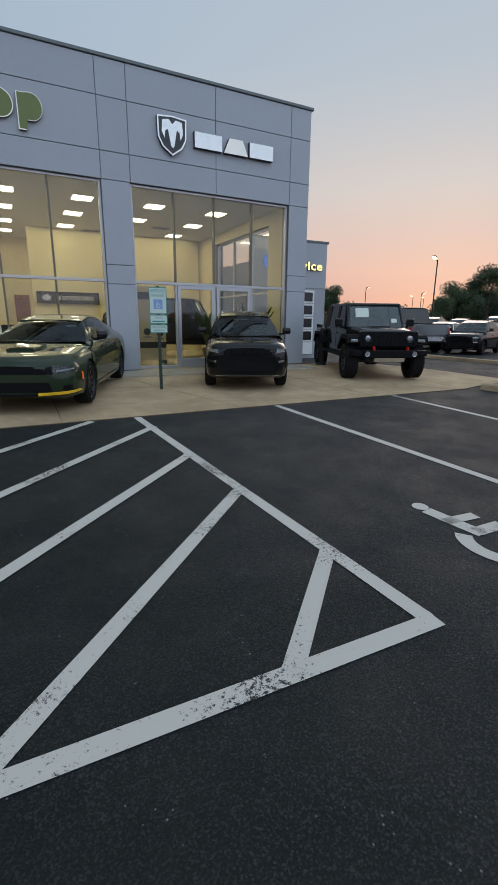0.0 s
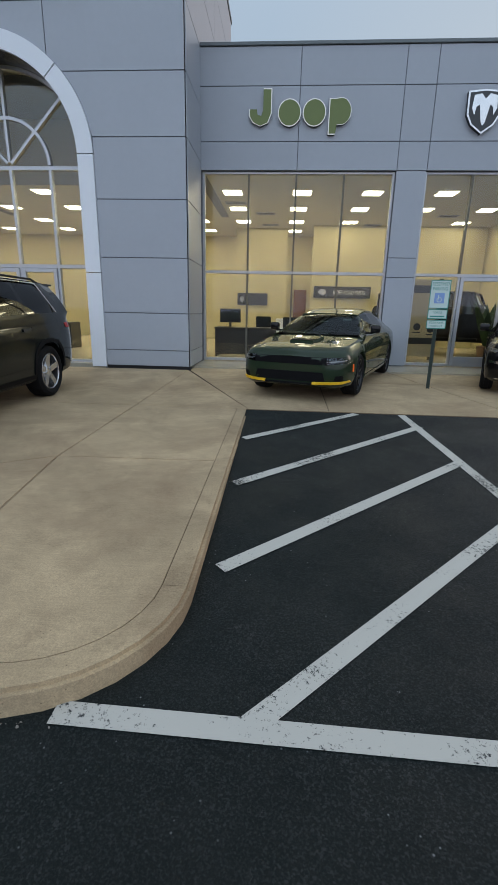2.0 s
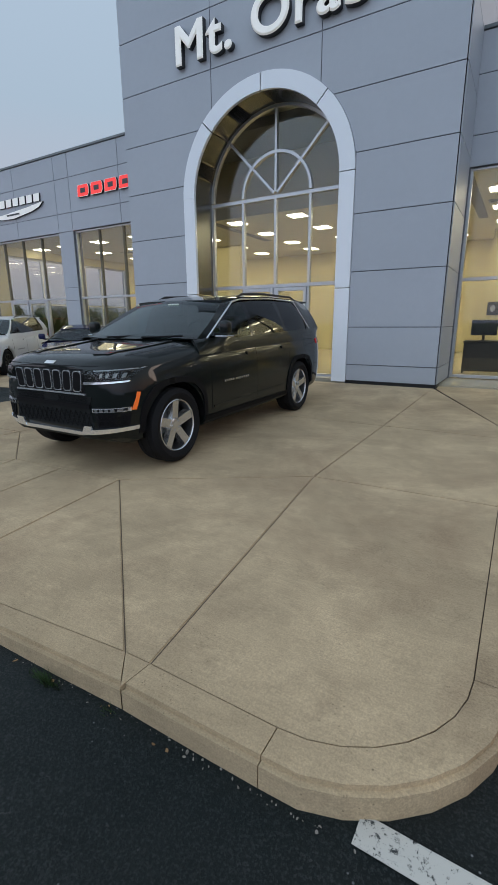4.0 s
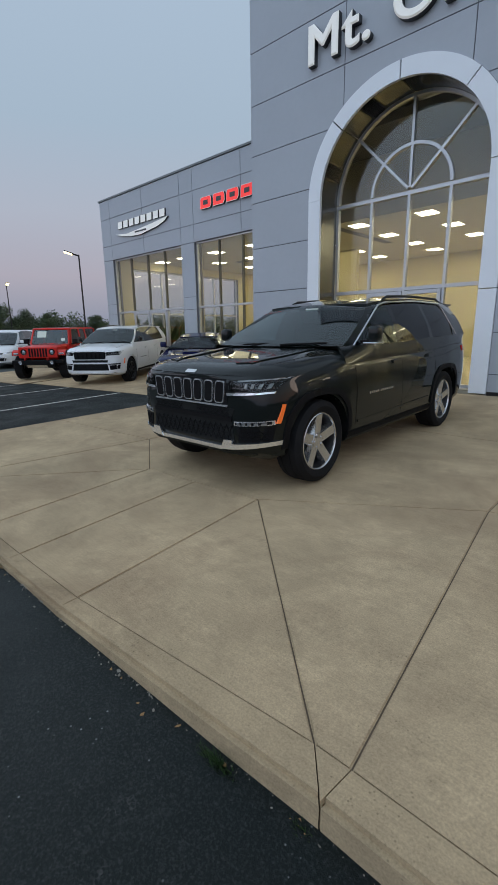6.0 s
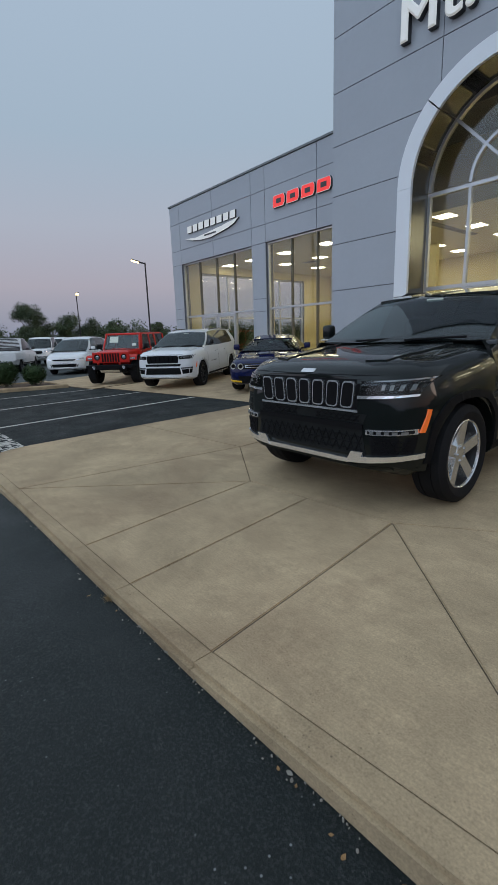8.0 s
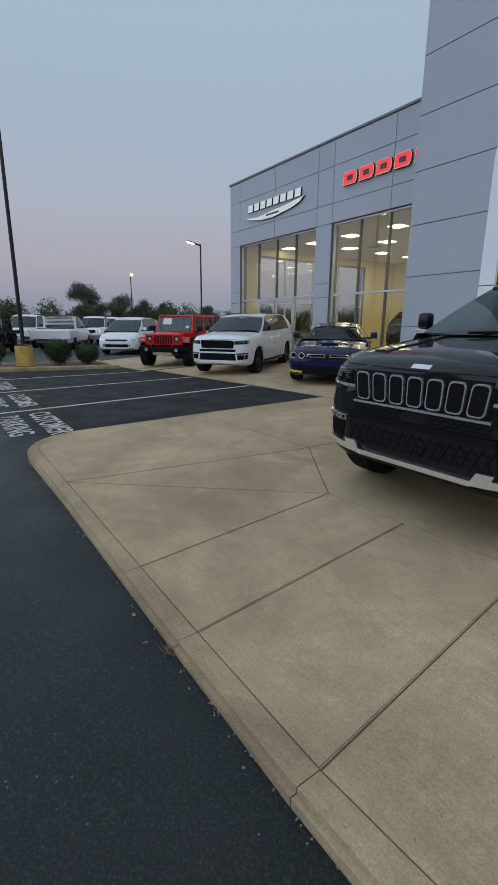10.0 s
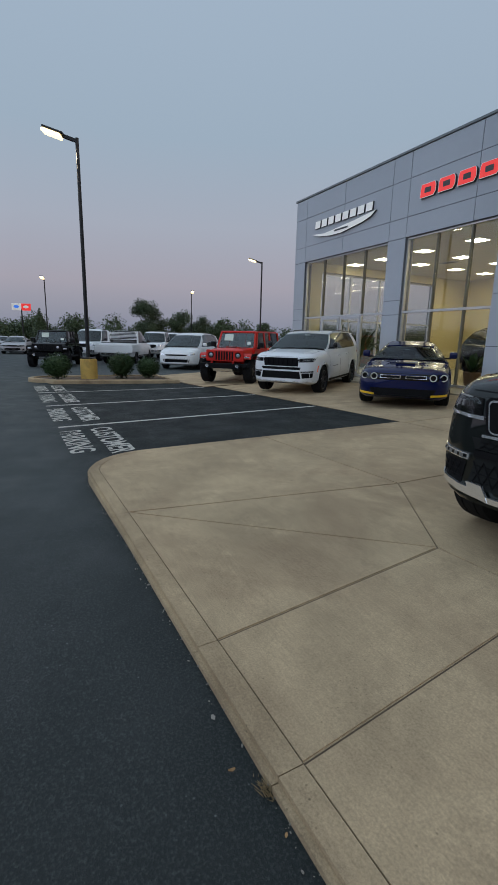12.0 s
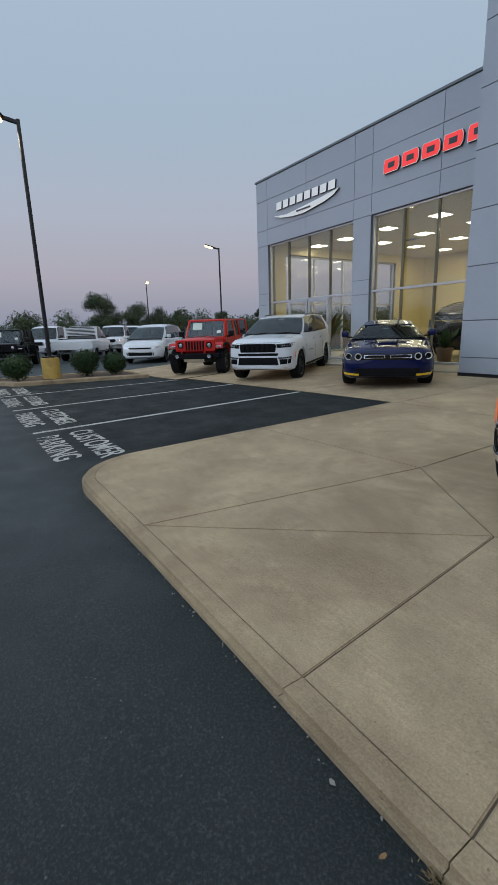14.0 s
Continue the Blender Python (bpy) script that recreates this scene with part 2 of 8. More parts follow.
    b.inputs["Strength"].default_value, b.inputs["Distance"].default_value = 0.8, 0.008
    l.new(gt.outputs["Fac"], b.inputs["Height"])
    l.new(b.outputs[0], p.inputs["Normal"])
    return m


def paint_line_material():
    """White road paint with chips through to the asphalt."""
    m = bpy.data.materials.new("road_paint")
    m.use_nodes = True
    n, l = m.node_tree.nodes, m.node_tree.links
    p = n["Principled BSDF"]
    geo = n.new("ShaderNodeNewGeometry")
    t = n.new("ShaderNodeTexNoise")
    t.inputs["Scale"].default_value, t.inputs["Detail"].default_value, t.inputs["Roughness"].default_value = 46, 8, 0.78
    l.new(geo.outputs["Position"], t.inputs["Vector"])
    w = n.new("ShaderNodeTexNoise")
    w.inputs["Scale"].default_value, w.inputs["Detail"].default_value = 1.6, 2
    l.new(geo.outputs["Position"], w.inputs["Vector"])
    wr = n.new("ShaderNodeMapRange")
    wr.inputs["From Min"].default_value, wr.inputs["From Max"].default_value = 0.42, 0.66
    wr.inputs["To Min"].default_value, wr.inputs["To Max"].default_value = -0.09, 0.075
    l.new(w.outputs["Fac"], wr.inputs["Value"])
    s = n.new("ShaderNodeMath")
    l.new(t.outputs["Fac"], s.inputs[0])
    l.new(wr.outputs[0], s.inputs[1])
    r = n.new("ShaderNodeMapRange")
    r.inputs["From Min"].default_value, r.inputs["From Max"].default_value = 0.55, 0.60
    l.new(s.outputs[0], r.inputs["Value"])
    k = n.new("ShaderNodeMix")
    k.data_type = "RGBA"
    l.new(r.outputs[0], k.inputs["Factor"])
    k.inputs["A"].default_value, k.inputs["B"].default_value = (0.50, 0.475, 0.42, 1), (0.022, 0.025, 0.025, 1)
    l.new(k.outputs["Result"], p.inputs["Base Color"])
    p.inputs["Roughness"].default_value = 0.8
    return m


def concrete_material(name, base, stain, stain_amount, pits=0.5):
    """Broom-finished concrete: blotches, dark stains, sandy grain, pits and pale worn patches."""
    m = bpy.data.materials.new(name)
    m.use_nodes = True
    n, l = m.node_tree.nodes, m.node_tree.links
    p = n["Principled BSDF"]
    co = n.new("ShaderNodeNewGeometry").outputs["Position"]

    def noise_fac(scale, detail, lo, hi, a, b, rough=0.6, warp=0.0, squeeze=None):
        t = n.new("ShaderNodeTexNoise")
        t.inputs["Scale"].default_value, t.inputs["Detail"].default_value = scale, detail
        t.inputs["Roughness"].default_value, t.inputs["Distortion"].default_value = rough, warp
        if squeeze:
            k = n.new("ShaderNodeVectorMath")
            k.operation = "MULTIPLY"
            k.inputs[1].default_value = squeeze
            l.new(co, k.inputs[0])
            l.new(k.outputs[0], t.inputs["Vector"])
        else:
            l.new(co, t.inputs["Vector"])
        r = n.new("ShaderNodeMapRange")
        r.inputs["From Min"].default_value, r.inputs["From Max"].default_value = lo, hi
        r.inputs["To Min"].default_value, r.inputs["To Max"].default_value = a, b
        l.new(t.outputs["Fac"], r.inputs["Value"])
        return r.outputs[0], t.outputs["Fac"]

    def blend(fac, a, b, way="MIX"):
        k = n.new("ShaderNodeMix")
        k.data_type, k.blend_type = "RGBA", way
        for key, v in (("Factor", fac), ("A", a), ("B", b)):
            if isinstance(v, tuple):
                k.inputs[key].default_value = (*v, 1)
            else:
                l.new(v, k.inputs[key])
        return k.outputs["Result"]

    unit = n.new("ShaderNodeValue")
    unit.outputs[0].default_value = 1.0
    one = unit.outputs[0]
    blot, _ = noise_fac(1.3, 7, 0.34, 0.66, 0, 1, 0.66, 0.4)
    col = blend(blot, tuple(v * 0.76 for v in base), tuple(v * 1.12 for v in base))
    worn, _ = noise_fac(2.7, 9, 0.54, 0.70, 0, 0.55, 0.72)
    col = blend(worn, col, tuple(v * 1.30 for v in base))
    dark, _ = noise_fac(0.75, 9, 0.47, 0.70, 0, stain_amount, 0.68, 0.7)
    col = blend(dark, col, stain)
    patch, _ = noise_fac(9.0, 6, 0.56, 0.70, 0, 0.35, 0.7)
    col = blend(patch, col, tuple(v * 0.62 for v in base))
    sand, sand_h = noise_fac(120, 5, 0.36, 0.64, 0, 1, 0.75)
    lo, hi = (0.80, 0.80, 0.81), (1.17, 1.16, 1.15)
    col = blend(one, col, blend(sand, lo, hi), "MULTIPLY")
    broom, broom_h = noise_fac(60, 3, 0.3, 0.7, 0, 1, 0.6, 0.0, (0.12, 1.6, 1.0))
    col = blend(one, col, blend(broom, (0.93, 0.93, 0.93), (1.06, 1.06, 1.06)), "MULTIPLY")
    v = n.new("ShaderNodeTexVoronoi")
    v.inputs["Scale"].default_value = 38
    l.new(co, v.inputs["Vector"])
    r = n.new("ShaderNodeMapRange")
    r.inputs["From Min"].default_value, r.inputs["From Max"].default_value = 0.10, 0.17
    r.inputs["To Min"].default_value, r.inputs["To Max"].default_value = 1, 0
    l.new(v.outputs["Distance"], r.inputs["Value"])
    some, _ = noise_fac(6.0, 4, 0.50, 0.62, 0, pits)
    k = n.new("ShaderNodeMath")
    k.operation = "MULTIPLY"
    l.new(r.outputs[0], k.inputs[0])
    l.new(some, k.inputs[1])
    col = blend(k.outputs[0], col, tuple(v * 0.30 for v in base))
    l.new(col, p.inputs["Base Color"])
    p.inputs["Roughness"].default_value, p.inputs["Specular IOR Level"].default_value = 0.88, 0.25
    b = n.new("ShaderNodeBump")
    b.inputs["Strength"].default_value, b.inputs["Distance"].default_value = 0.35, 0.005
    l.new(sand_h, b.inputs["Height"])
    l.new(b.outputs[0], p.inputs["Normal"])
    return m


ASPHALT = asphalt_material()
LINE = paint_line_material()
CONCRETE = concrete_material("broom_concrete", (0.462, 0.345, 0.210), (0.275, 0.190, 0.115), 0.7)
KERB = concrete_material("kerb_concrete", (0.442, 0.330, 0.200), (0.190, 0.128, 0.076), 0.8, 0.8)
JOINT = material("joint_dirt", (0.105, 0.072, 0.045), 0.95, var=0.2, var_scale=9)
PANEL = material("grey_metal_panel", (0.365, 0.385, 0.42), 0.42, metal=0.0, var=0.03, var_scale=0.7, fine=0.015, fine_scale=9, rand=0.02)
PANEL_GAP = material("panel_gap", (0.15, 0.155, 0.17), 0.7, var=0.1, var_scale=4)
COPING = material("roof_coping", (0.13, 0.15, 0.155), 0.45, var=0.06, var_scale=2)
SOFFIT = material("polished_bronze_panel", (0.15, 0.15, 0.14), 0.24, metal=0.95, var=0.08, var_scale=2)
ARCH_WHITE = material("white_arch_panel", (0.74, 0.76, 0.79), 0.28, var=0.02, var_scale=1)
ALU = material("anodised_aluminium", (0.46, 0.47, 0.49), 0.38, metal=0.6, var=0.05, var_scale=3)
BLACK_METAL = material("black_metal", (0.014, 0.014, 0.015), 0.45, spec=0.3, var=0.1, var_scale=5)
MULL_DARK = material("dark_mullion", (0.115, 0.108, 0.088), 0.4, var=0.1, var_scale=4)
GLASS = sheet_glass("storefront_glass", (0.91, 0.92, 0.90), 0.05)
BEIGE = material("beige_wall_paint", (0.50, 0.445, 0.265), 0.75, var=0.04, var_scale=0.8, fine=0.02, fine_scale=30)
CEIL = material("ceiling_tile", (0.50, 0.47, 0.36), 0.85, var=0.03, var_scale=2, fine=0.05, fine_scale=120)
FLOOR_TILE = material("showroom_floor_tile", (0.42, 0.37, 0.28), 0.25, var=0.08, var_scale=1.5)
LIGHT_PANEL = material("lit_diffuser", (1, 1, 1), 0.5, emit=(1.0, 0.90, 0.66), power=12.0)
LAMP_GLOW = material("lit_lamp_lens", (1, 1, 1), 0.5, emit=(1.0, 0.76, 0.34), power=2.6)
WHITE_PAINT = material("white_paint", (0.75, 0.75, 0.74), 0.5, var=0.04, var_scale=2)
YELLOW_CONC = material("yellow_painted_concrete", (0.62, 0.40, 0.10), 0.7, var=0.12, var_scale=2.5, fine=0.08, fine_scale=30, dirt=(0.2, 0.14, 0.06), dirt_amount=0.6, dirt_scale=3)
SOIL = material("mulch", (0.10, 0.065, 0.04), 0.95, var=0.35, var_scale=12, fine=0.4, fine_scale=60, bump=0.8, bump_scale=60)
GREY_SERVICE = material("grey_block_wall", (0.34, 0.35, 0.38), 0.7, var=0.05, var_scale=1.5)


# ---- building helpers ----
def mesh_of(bm, name, mat, smooth=False, angle=35):
    me = bpy.data.meshes.new(name)
    bmesh.ops.recalc_face_normals(bm, faces=bm.faces)
    bm.to_mesh(me)
    bm.free()
    for mm in (mat if isinstance(mat, (list, tuple)) else [mat]):
        me.materials.append(mm)
    if smooth:
        me.shade_smooth()
        me.set_sharp_from_angle(angle=radians(angle))
    return me


def part(name, bm, mat, parent=None, label="", smooth=False, angle=35, m=None):
    ob = new(name, mesh_of(bm, name, mat, smooth, angle))
    if parent:
        ob.parent = parent
    if m is not None:
        ob.matrix_basis = m
    if label:
        tagged(ob, label)
    return ob


def empty(name, label, category, m=None, group="", kind=""):
    ob = new(name)
    ob.empty_display_size = 0.2
    if m is not None:
        ob.matrix_basis = m
    return tagged(ob, label, category, group, kind)


def add_box(bm, x0, x1, y0, y1, z0, z1, bev=0.0, seg=1, m=None):
    t = Matrix.Translation(((x0 + x1) / 2, (y0 + y1) / 2, (z0 + z1) / 2)) @ Matrix.Diagonal((abs(x1 - x0), abs(y1 - y0), abs(z1 - z0), 1))
    r = bmesh.ops.create_cube(bm, size=1, matrix=(m @ t) if m is not None else t)
    if bev:
        es = list({e for v in r["verts"] for e in v.link_edges})
        bmesh.ops.bevel(bm, geom=es, offset=bev, segments=seg, affect="EDGES", profile=0.5)
    return bm


def box(x0, x1, y0, y1, z0, z1, bev=0.0, seg=1, m=None):
    return add_box(bmesh.new(), x0, x1, y0, y1, z0, z1, bev, seg, m)


def add_cyl(bm, p, q, r, r2=None, n=12, caps=True):
    p, q = Vector(p), Vector(q)
    d = q - p
    m = Matrix.Translation((p + q) / 2) @ d.to_track_quat("Z", "Y").to_matrix().to_4x4()
    bmesh.ops.create_cone(bm, cap_ends=caps, segments=n, radius1=r, radius2=r if r2 is None else r2, depth=d.length, matrix=m)
    return bm


def cyl(p, q, r, r2=None, n=12, caps=True):
    return add_cyl(bmesh.new(), p, q, r, r2, n, caps)


def add_prism(bm, pts, a, b, axis="y"):
    """A flat polygon of (u, z) pulled from a to b along an axis."""
    def at(u, z, d):
        return {"y": (u, d, z), "x": (d, u, z), "z": (u, z, d)}[axis]
    lo = [bm.verts.new(at(u, z, a)) for u, z in pts]
    hi = [bm.verts.new(at(u, z, b)) for u, z in pts]
    n = len(pts)
    bm.faces.new(lo)
    bm.faces.new(hi[::-1])
    for i in range(n):
        bm.faces.new((lo[i], hi[i], hi[(i + 1) % n], lo[(i + 1) % n]))
    return bm


def prism(pts, a, b, axis="y"):
    return add_prism(bmesh.new(), pts, a, b, axis)


def clamp(v, a=0.0, b=1.0):
    return max(a, min(b, v))


# ---- lie of the land ----
def asphalt_z(x, y):
    rise = 0.043 * clamp(y - 1.9, 0, 4.85) * clamp((x + 18) / 9)
    swell = 0.075 * clamp((-1.95 - x) / 1.6) * clamp((x + 8.2) / 2.2) * clamp((y + 1.5) / 3.2) * clamp((2.6 - y) / 0.6)
    return rise + swell


def concrete_z(x, y):
    edge = 0.2086 * clamp((x + 18) / 9) + 0.015
    if y < 6.75:
        return 0.12 + (edge - 0.12) * (y - 1.95) / 4.8
    return edge + (0.335 - edge) * clamp((y - 6.75) / 4.75)

# ---- ground ----
def ground():
    xs = [-1500, -400, -150, -90] + [-60 + 3 * i for i in range(14)] + [-18 + 0.75 * i for i in range(40)] + [14, 18, 25, 40, 60, 90, 150, 400, 1500]
    ys = [-1500, -300, -80, -30, -10, -4, -1.5, -0.5, 0.4, 1.2, 1.9] + [2.05, 2.3, 2.6] + [3.0 + 0.5 * i for i in range(8)] + [6.75, 7.5, 10, 14, 20, 30, 50, 80, 150, 400, 1500]
    bm = bmesh.new()
    grid = [[bm.verts.new((x, y, asphalt_z(x, y))) for y in ys] for x in xs]
    for i in range(len(xs) - 1):
        for j in range(len(ys) - 1):
            bm.faces.new((grid[i][j], grid[i + 1][j], grid[i + 1][j + 1], grid[i][j + 1]))
    tagged(part("ground", bm, ASPHALT), "dark sealed asphalt lot with pale grit and scuffs", "asphalt", kind="structure")


ground()


def offset_poly(pts, d):
    """A polygon (counter-clockwise) drawn in by d on all sides."""
    out, n = [], len(pts)
    for i in range(n):
        p, a, b = Vector(pts[i]), Vector(pts[i - 1]), Vector(pts[(i + 1) % n])
        e1, e2 = (p - a).normalized(), (b - p).normalized()
        n1, n2 = Vector((-e1.y, e1.x)), Vector((-e2.y, e2.x))
        k = n1 + n2
        k = k / max(0.3, k.length_squared / 2) if k.length > 1e-6 else n1
        out.append(tuple(p + d * k))
    return out


def kerb_side(x, y):
    """Whether a point lies on the tooled line between slabs and kerb."""
    return y < 6.8 and (y < 2.25 or x > RX - 0.18 or x < LX + 0.16 or (y < 2.78 and (math.hypot(x - RX + 0.72, y - 2.775) > 0.53 and x > RX - 0.72 or math.hypot(x - LX - 0.72, y - 2.695) > 0.57 and x < LX + 0.72)))


def slab_mesh(pts, gap=0.0032, drop=0.2, bev=0.0055, outer_edge=None):
    area = sum(pts[i - 1][0] * pts[i][1] - pts[i][0] * pts[i - 1][1] for i in range(len(pts)))
    pts = pts if area > 0 else pts[::-1]
    pts = offset_poly(pts, gap)
    bm = bmesh.new()
    top = [bm.verts.new((x, y, concrete_z(x, y))) for x, y in pts]
    low = [bm.verts.new((x, y, concrete_z(x, y) - drop)) for x, y in pts]
    f = bm.faces.new(top)
    edges = list(f.edges)
    n = len(pts)
    for i in range(n):
        bm.faces.new((low[i], low[(i + 1) % n], top[(i + 1) % n], top[i]))
    if outer_edge:
        round_off = [e for e in edges if outer_edge(*((e.verts[0].co + e.verts[1].co) / 2).xy)]
        edges = [e for e in edges if e not in round_off]
        bmesh.ops.bevel(bm, geom=round_off, offset=0.022, segments=4, affect="EDGES")
        edges = []
    if bev and edges:
        fine_edges = [e for e in edges if all(kerb_side(*v.co.xy) for v in e.verts)]
        bmesh.ops.bevel(bm, geom=[e for e in edges if e not in fine_edges], offset=bev, segments=2, affect="EDGES")
    bmesh.ops.triangulate(bm, faces=[q for q in bm.faces if len(q.verts) > 4])
    return bm


def arc(cx, cy, r, a0, a1, n=8):
    return [(cx + r * math.cos(radians(a0 + (a1 - a0) * i / n)), cy + r * math.sin(radians(a0 + (a1 - a0) * i / n))) for i in range(n + 1)]


FRONT, INNER = 1.975, 2.09
RX, LX = -0.53, -8.33       # side edges of the pavement that juts out
pavement = empty("pavement", "pale tan broom-finished concrete pavement with tooled joints", "pavement", kind="structure")
nose_r = arc(RX - 0.72, FRONT + 0.80, 0.72, -90, 0)
nose_ri = arc(RX - 0.72, FRONT + 0.80, 0.57, -90, 0)
nose_l = arc(LX + 0.72, FRONT + 0.72, 0.72, 180, 270)
nose_li = arc(LX + 0.72, FRONT + 0.72, 0.605, 180, 270)
nose_r[0] = (nose_r[0][0], FRONT + 0.09)
nose_ri[0] = (nose_ri[0][0], 2.207)
J = dict(A=(-1.985, 2.213), A2=(-1.845, 2.214), B=(-3.60, 3.735), C=(-2.12, 4.61), D=(RX - 0.15, 4.65), E=(-4.34, 3.70), F=(-5.0, 3.665), G=(-6.05, 4.40),
         P1=(-3.42, 2.098), P2=(-4.17, INNER), P3=(-4.82, INNER), P4=(-6.46, INNER), L=(LX + 0.115, 4.29),
         S1=(-2.07, 6.75), S2=(-6.02, 6.75), SR=(RX - 0.15, 6.75), SL=(LX + 0.115, 6.75), T1=(-2.0, 10.04), T2=(-5.8, 10.04))
SLABS = [
    [J["A2"]] + nose_ri + [J["D"], J["C"]],
    [J["P1"], J["A"], J["B"]], [J["A"], J["A2"], J["C"], J["B"]], [J["P2"], J["P1"], J["B"], J["E"]], [J["P3"], J["P2"], J["E"], J["F"]],
    [J["P4"], J["P3"], J["F"]], [J["P4"], J["F"], J["G"]], nose_li + [J["P4"], J["G"], J["L"]],
    [J["G"], J["F"], J["E"], J["B"], J["C"], J["S1"], J["S2"]], [J["S2"], J["S1"], J["T1"], J["T2"]],
    [J["L"], J["G"], J["S2"], J["SL"]], [J["C"], J["D"], J["SR"], J["S1"]],
    [J["S1"], J["SR"], (RX, 6.75), (-2.0, 10.04)], [(RX, 6.75), (0.55, 6.75), (0.6, 11.5), (-1.96, 11.5), (-1.96, 10.05)],
    [(0.55, 6.75), (3.1, 6.75), (2.45, 9.1), (0.58, 9.1)], [(0.58, 9.1), (2.45, 9.1), (1.9, 11.5), (0.6, 11.5)],
    [(3.1, 6.75), (5.7, 6.75), (5.6, 9.1), (2.45, 9.1)], [(2.45, 9.1), (5.6, 9.1), (5.5, 11.5), (1.9, 11.5)],
    [(5.7, 6.75), (8.05, 6.75), (8.0, 9.1), (5.6, 9.1)], [(5.6, 9.1), (8.0, 9.1), (8.0, 11.5), (5.5, 11.5)],
    [(8.05, 6.75), (10.2, 7.3), (10.0, 9.4), (8.0, 9.1)], [(8.0, 9.1), (10.0, 9.4), (9.2, 11.5), (8.0, 11.5)],
    [J["SL"], J["S2"], J["T2"], (-8.3, 10.04)], [(LX, 6.75), J["SL"], (-8.3, 10.04), (-9.4, 10.04), (-9.4, 11.5), (-10.5, 11.5), (-10.5, 6.75)],
    [(-10.5, 6.75), (-10.5, 11.5), (-13.05, 11.5), (-13.05, 6.75)], [(-13.05, 6.75), (-13.05, 11.5), (-15.6, 11.5), (-15.6, 6.75)],
    [(-15.6, 6.4), (-15.6, 11.5), (-18.3, 11.5), (-18.3, 6.4)], [(-18.3, 6.4), (-18.3, 11.5), (-20.6, 11.5), (-20.6, 6.4)],
]
FRONT_X = [-3.42, -4.17, -4.82, -6.46, nose_l[-1][0]]
AF = (-1.862, FRONT + 0.088)           # where two joints meet at the edge
KERBS = [[AF, nose_r[0], nose_ri[0], J["A2"]], [J["A"], AF, J["A2"]], [(-3.42, FRONT + 0.009), AF, J["A"], J["P1"]]]
for a, b in zip(FRONT_X, FRONT_X[1:]):
    up = 0.008 if a > -3.5 else 0.0
    KERBS.append([(b, FRONT), (a, FRONT + up), (a, INNER + up), (b, INNER)])
for outer, inner in ((nose_r, nose_ri), (nose_l, nose_li)):
    KERBS.append(outer + inner[::-1])
KERBS.append([nose_r[-1], (RX, 4.65), (RX - 0.15, 4.65), nose_ri[-1]])
KERBS.append([(RX, 4.65), (RX, 6.75), (RX - 0.15, 6.75), (RX - 0.15, 4.65)])
KERBS.append([nose_l[0], nose_li[0], (LX + 0.115, 4.29), (LX, 4.29)])
KERBS.append([(LX, 4.29), (LX + 0.115, 4.29), (LX + 0.115, 6.75), (LX, 6.75)])


# beds of dirt that show in the joints, one under each slab and kerb
def joint_beds():
    bm = bmesh.new()
    for pts, gap in [(p, 0.0) for p in SLABS] + [(p, 0.03) for p in KERBS]:
        q = slab_mesh(pts, gap, 0.06, 0)
        bmesh.ops.translate(q, vec=(0, 0, -0.0060), verts=q.verts)
        tmp = bpy.data.meshes.new("bed")
        q.to_mesh(tmp)
        q.free()
        bm.from_mesh(tmp)
        bpy.data.meshes.remove(tmp)
    return part("joint_bed", bm, JOINT, pavement)


joint_beds()


# ---- painted lines ----
def stripe(a, b, w=0.1, mat=LINE, n=16, lift=0.005, name="line", parent=None):
    a, b = Vector(a), Vector(b)
    d = (b - a).normalized()
    s = Vector((-d.y, d.x)) * w / 2
    bm = bmesh.new()
    rows = []
    for i in range(n + 1):
        p = a.lerp(b, i / n)
        rows.append([bm.verts.new((*(p + k * s), asphalt_z(*(p + k * s)) + lift)) for k in (-1, 1)])
    for r, q in zip(rows, rows[1:]):
        bm.faces.new((r[0], r[1], q[1], q[0]))
    return part(name, bm, mat, parent)


markings = empty("road_marking", "white painted lines on the asphalt, chipped and worn", "road marking", kind="structure")
for a, b in (((1.49, 6.73), (1.84, 2.09)), ((-0.93, 2.11), (1.885, 2.06)), ((-0.20, 2.10), (1.70, 3.985)), ((1.03, 2.09), (1.80, 2.87)),
             ((-0.425, 3.085), (1.60, 4.99)), ((-0.465, 4.29), (1.58, 6.19)), ((-0.485, 5.495), (0.90, 6.70)),
             ((3.67, 6.73), (4.05, 2.2)), ((6.10, 6.73), (6.5, 2.2)), ((-10.48, 6.7), (-10.75, 2.0)), ((-13.0, 6.7), (-13.25, 2.0)), ((-15.55, 6.4), (-15.75, 2.0)),
             ((-22.5, 3.4), (-27.0, 3.4)), ((-22.5, 0.9), (-27.0, 0.9))):
    stripe(a, b, lift=0.005 + 0.0007 * (len(markings.children) % 7), parent=markings)


def flat_text(words, x, y, size, mat, width=None):
    cu = bpy.data.curves.new("painted_word", "FONT")
    cu.body, cu.size, cu.align_x = words, size, "CENTER"
    cu.offset = 0.008
    tmp = new("painted_word", cu)
    dg = bpy.context.evaluated_depsgraph_get()
    me = bpy.data.meshes.new_from_object(tmp.evaluated_get(dg))
    bpy.data.objects.remove(tmp)
    xs = [v.co.x for v in me.vertices]
    k = width / (max(xs) - min(xs)) if width else 1
    for v in me.vertices:
        px, py = x + v.co.x * k, y + v.co.y
        v.co = (px, py, asphalt_z(px, py) + 0.007)
    me.materials.clear()
    me.materials.append(mat)
    ob = new("painted_word", me)
    ob.parent = markings
    return ob


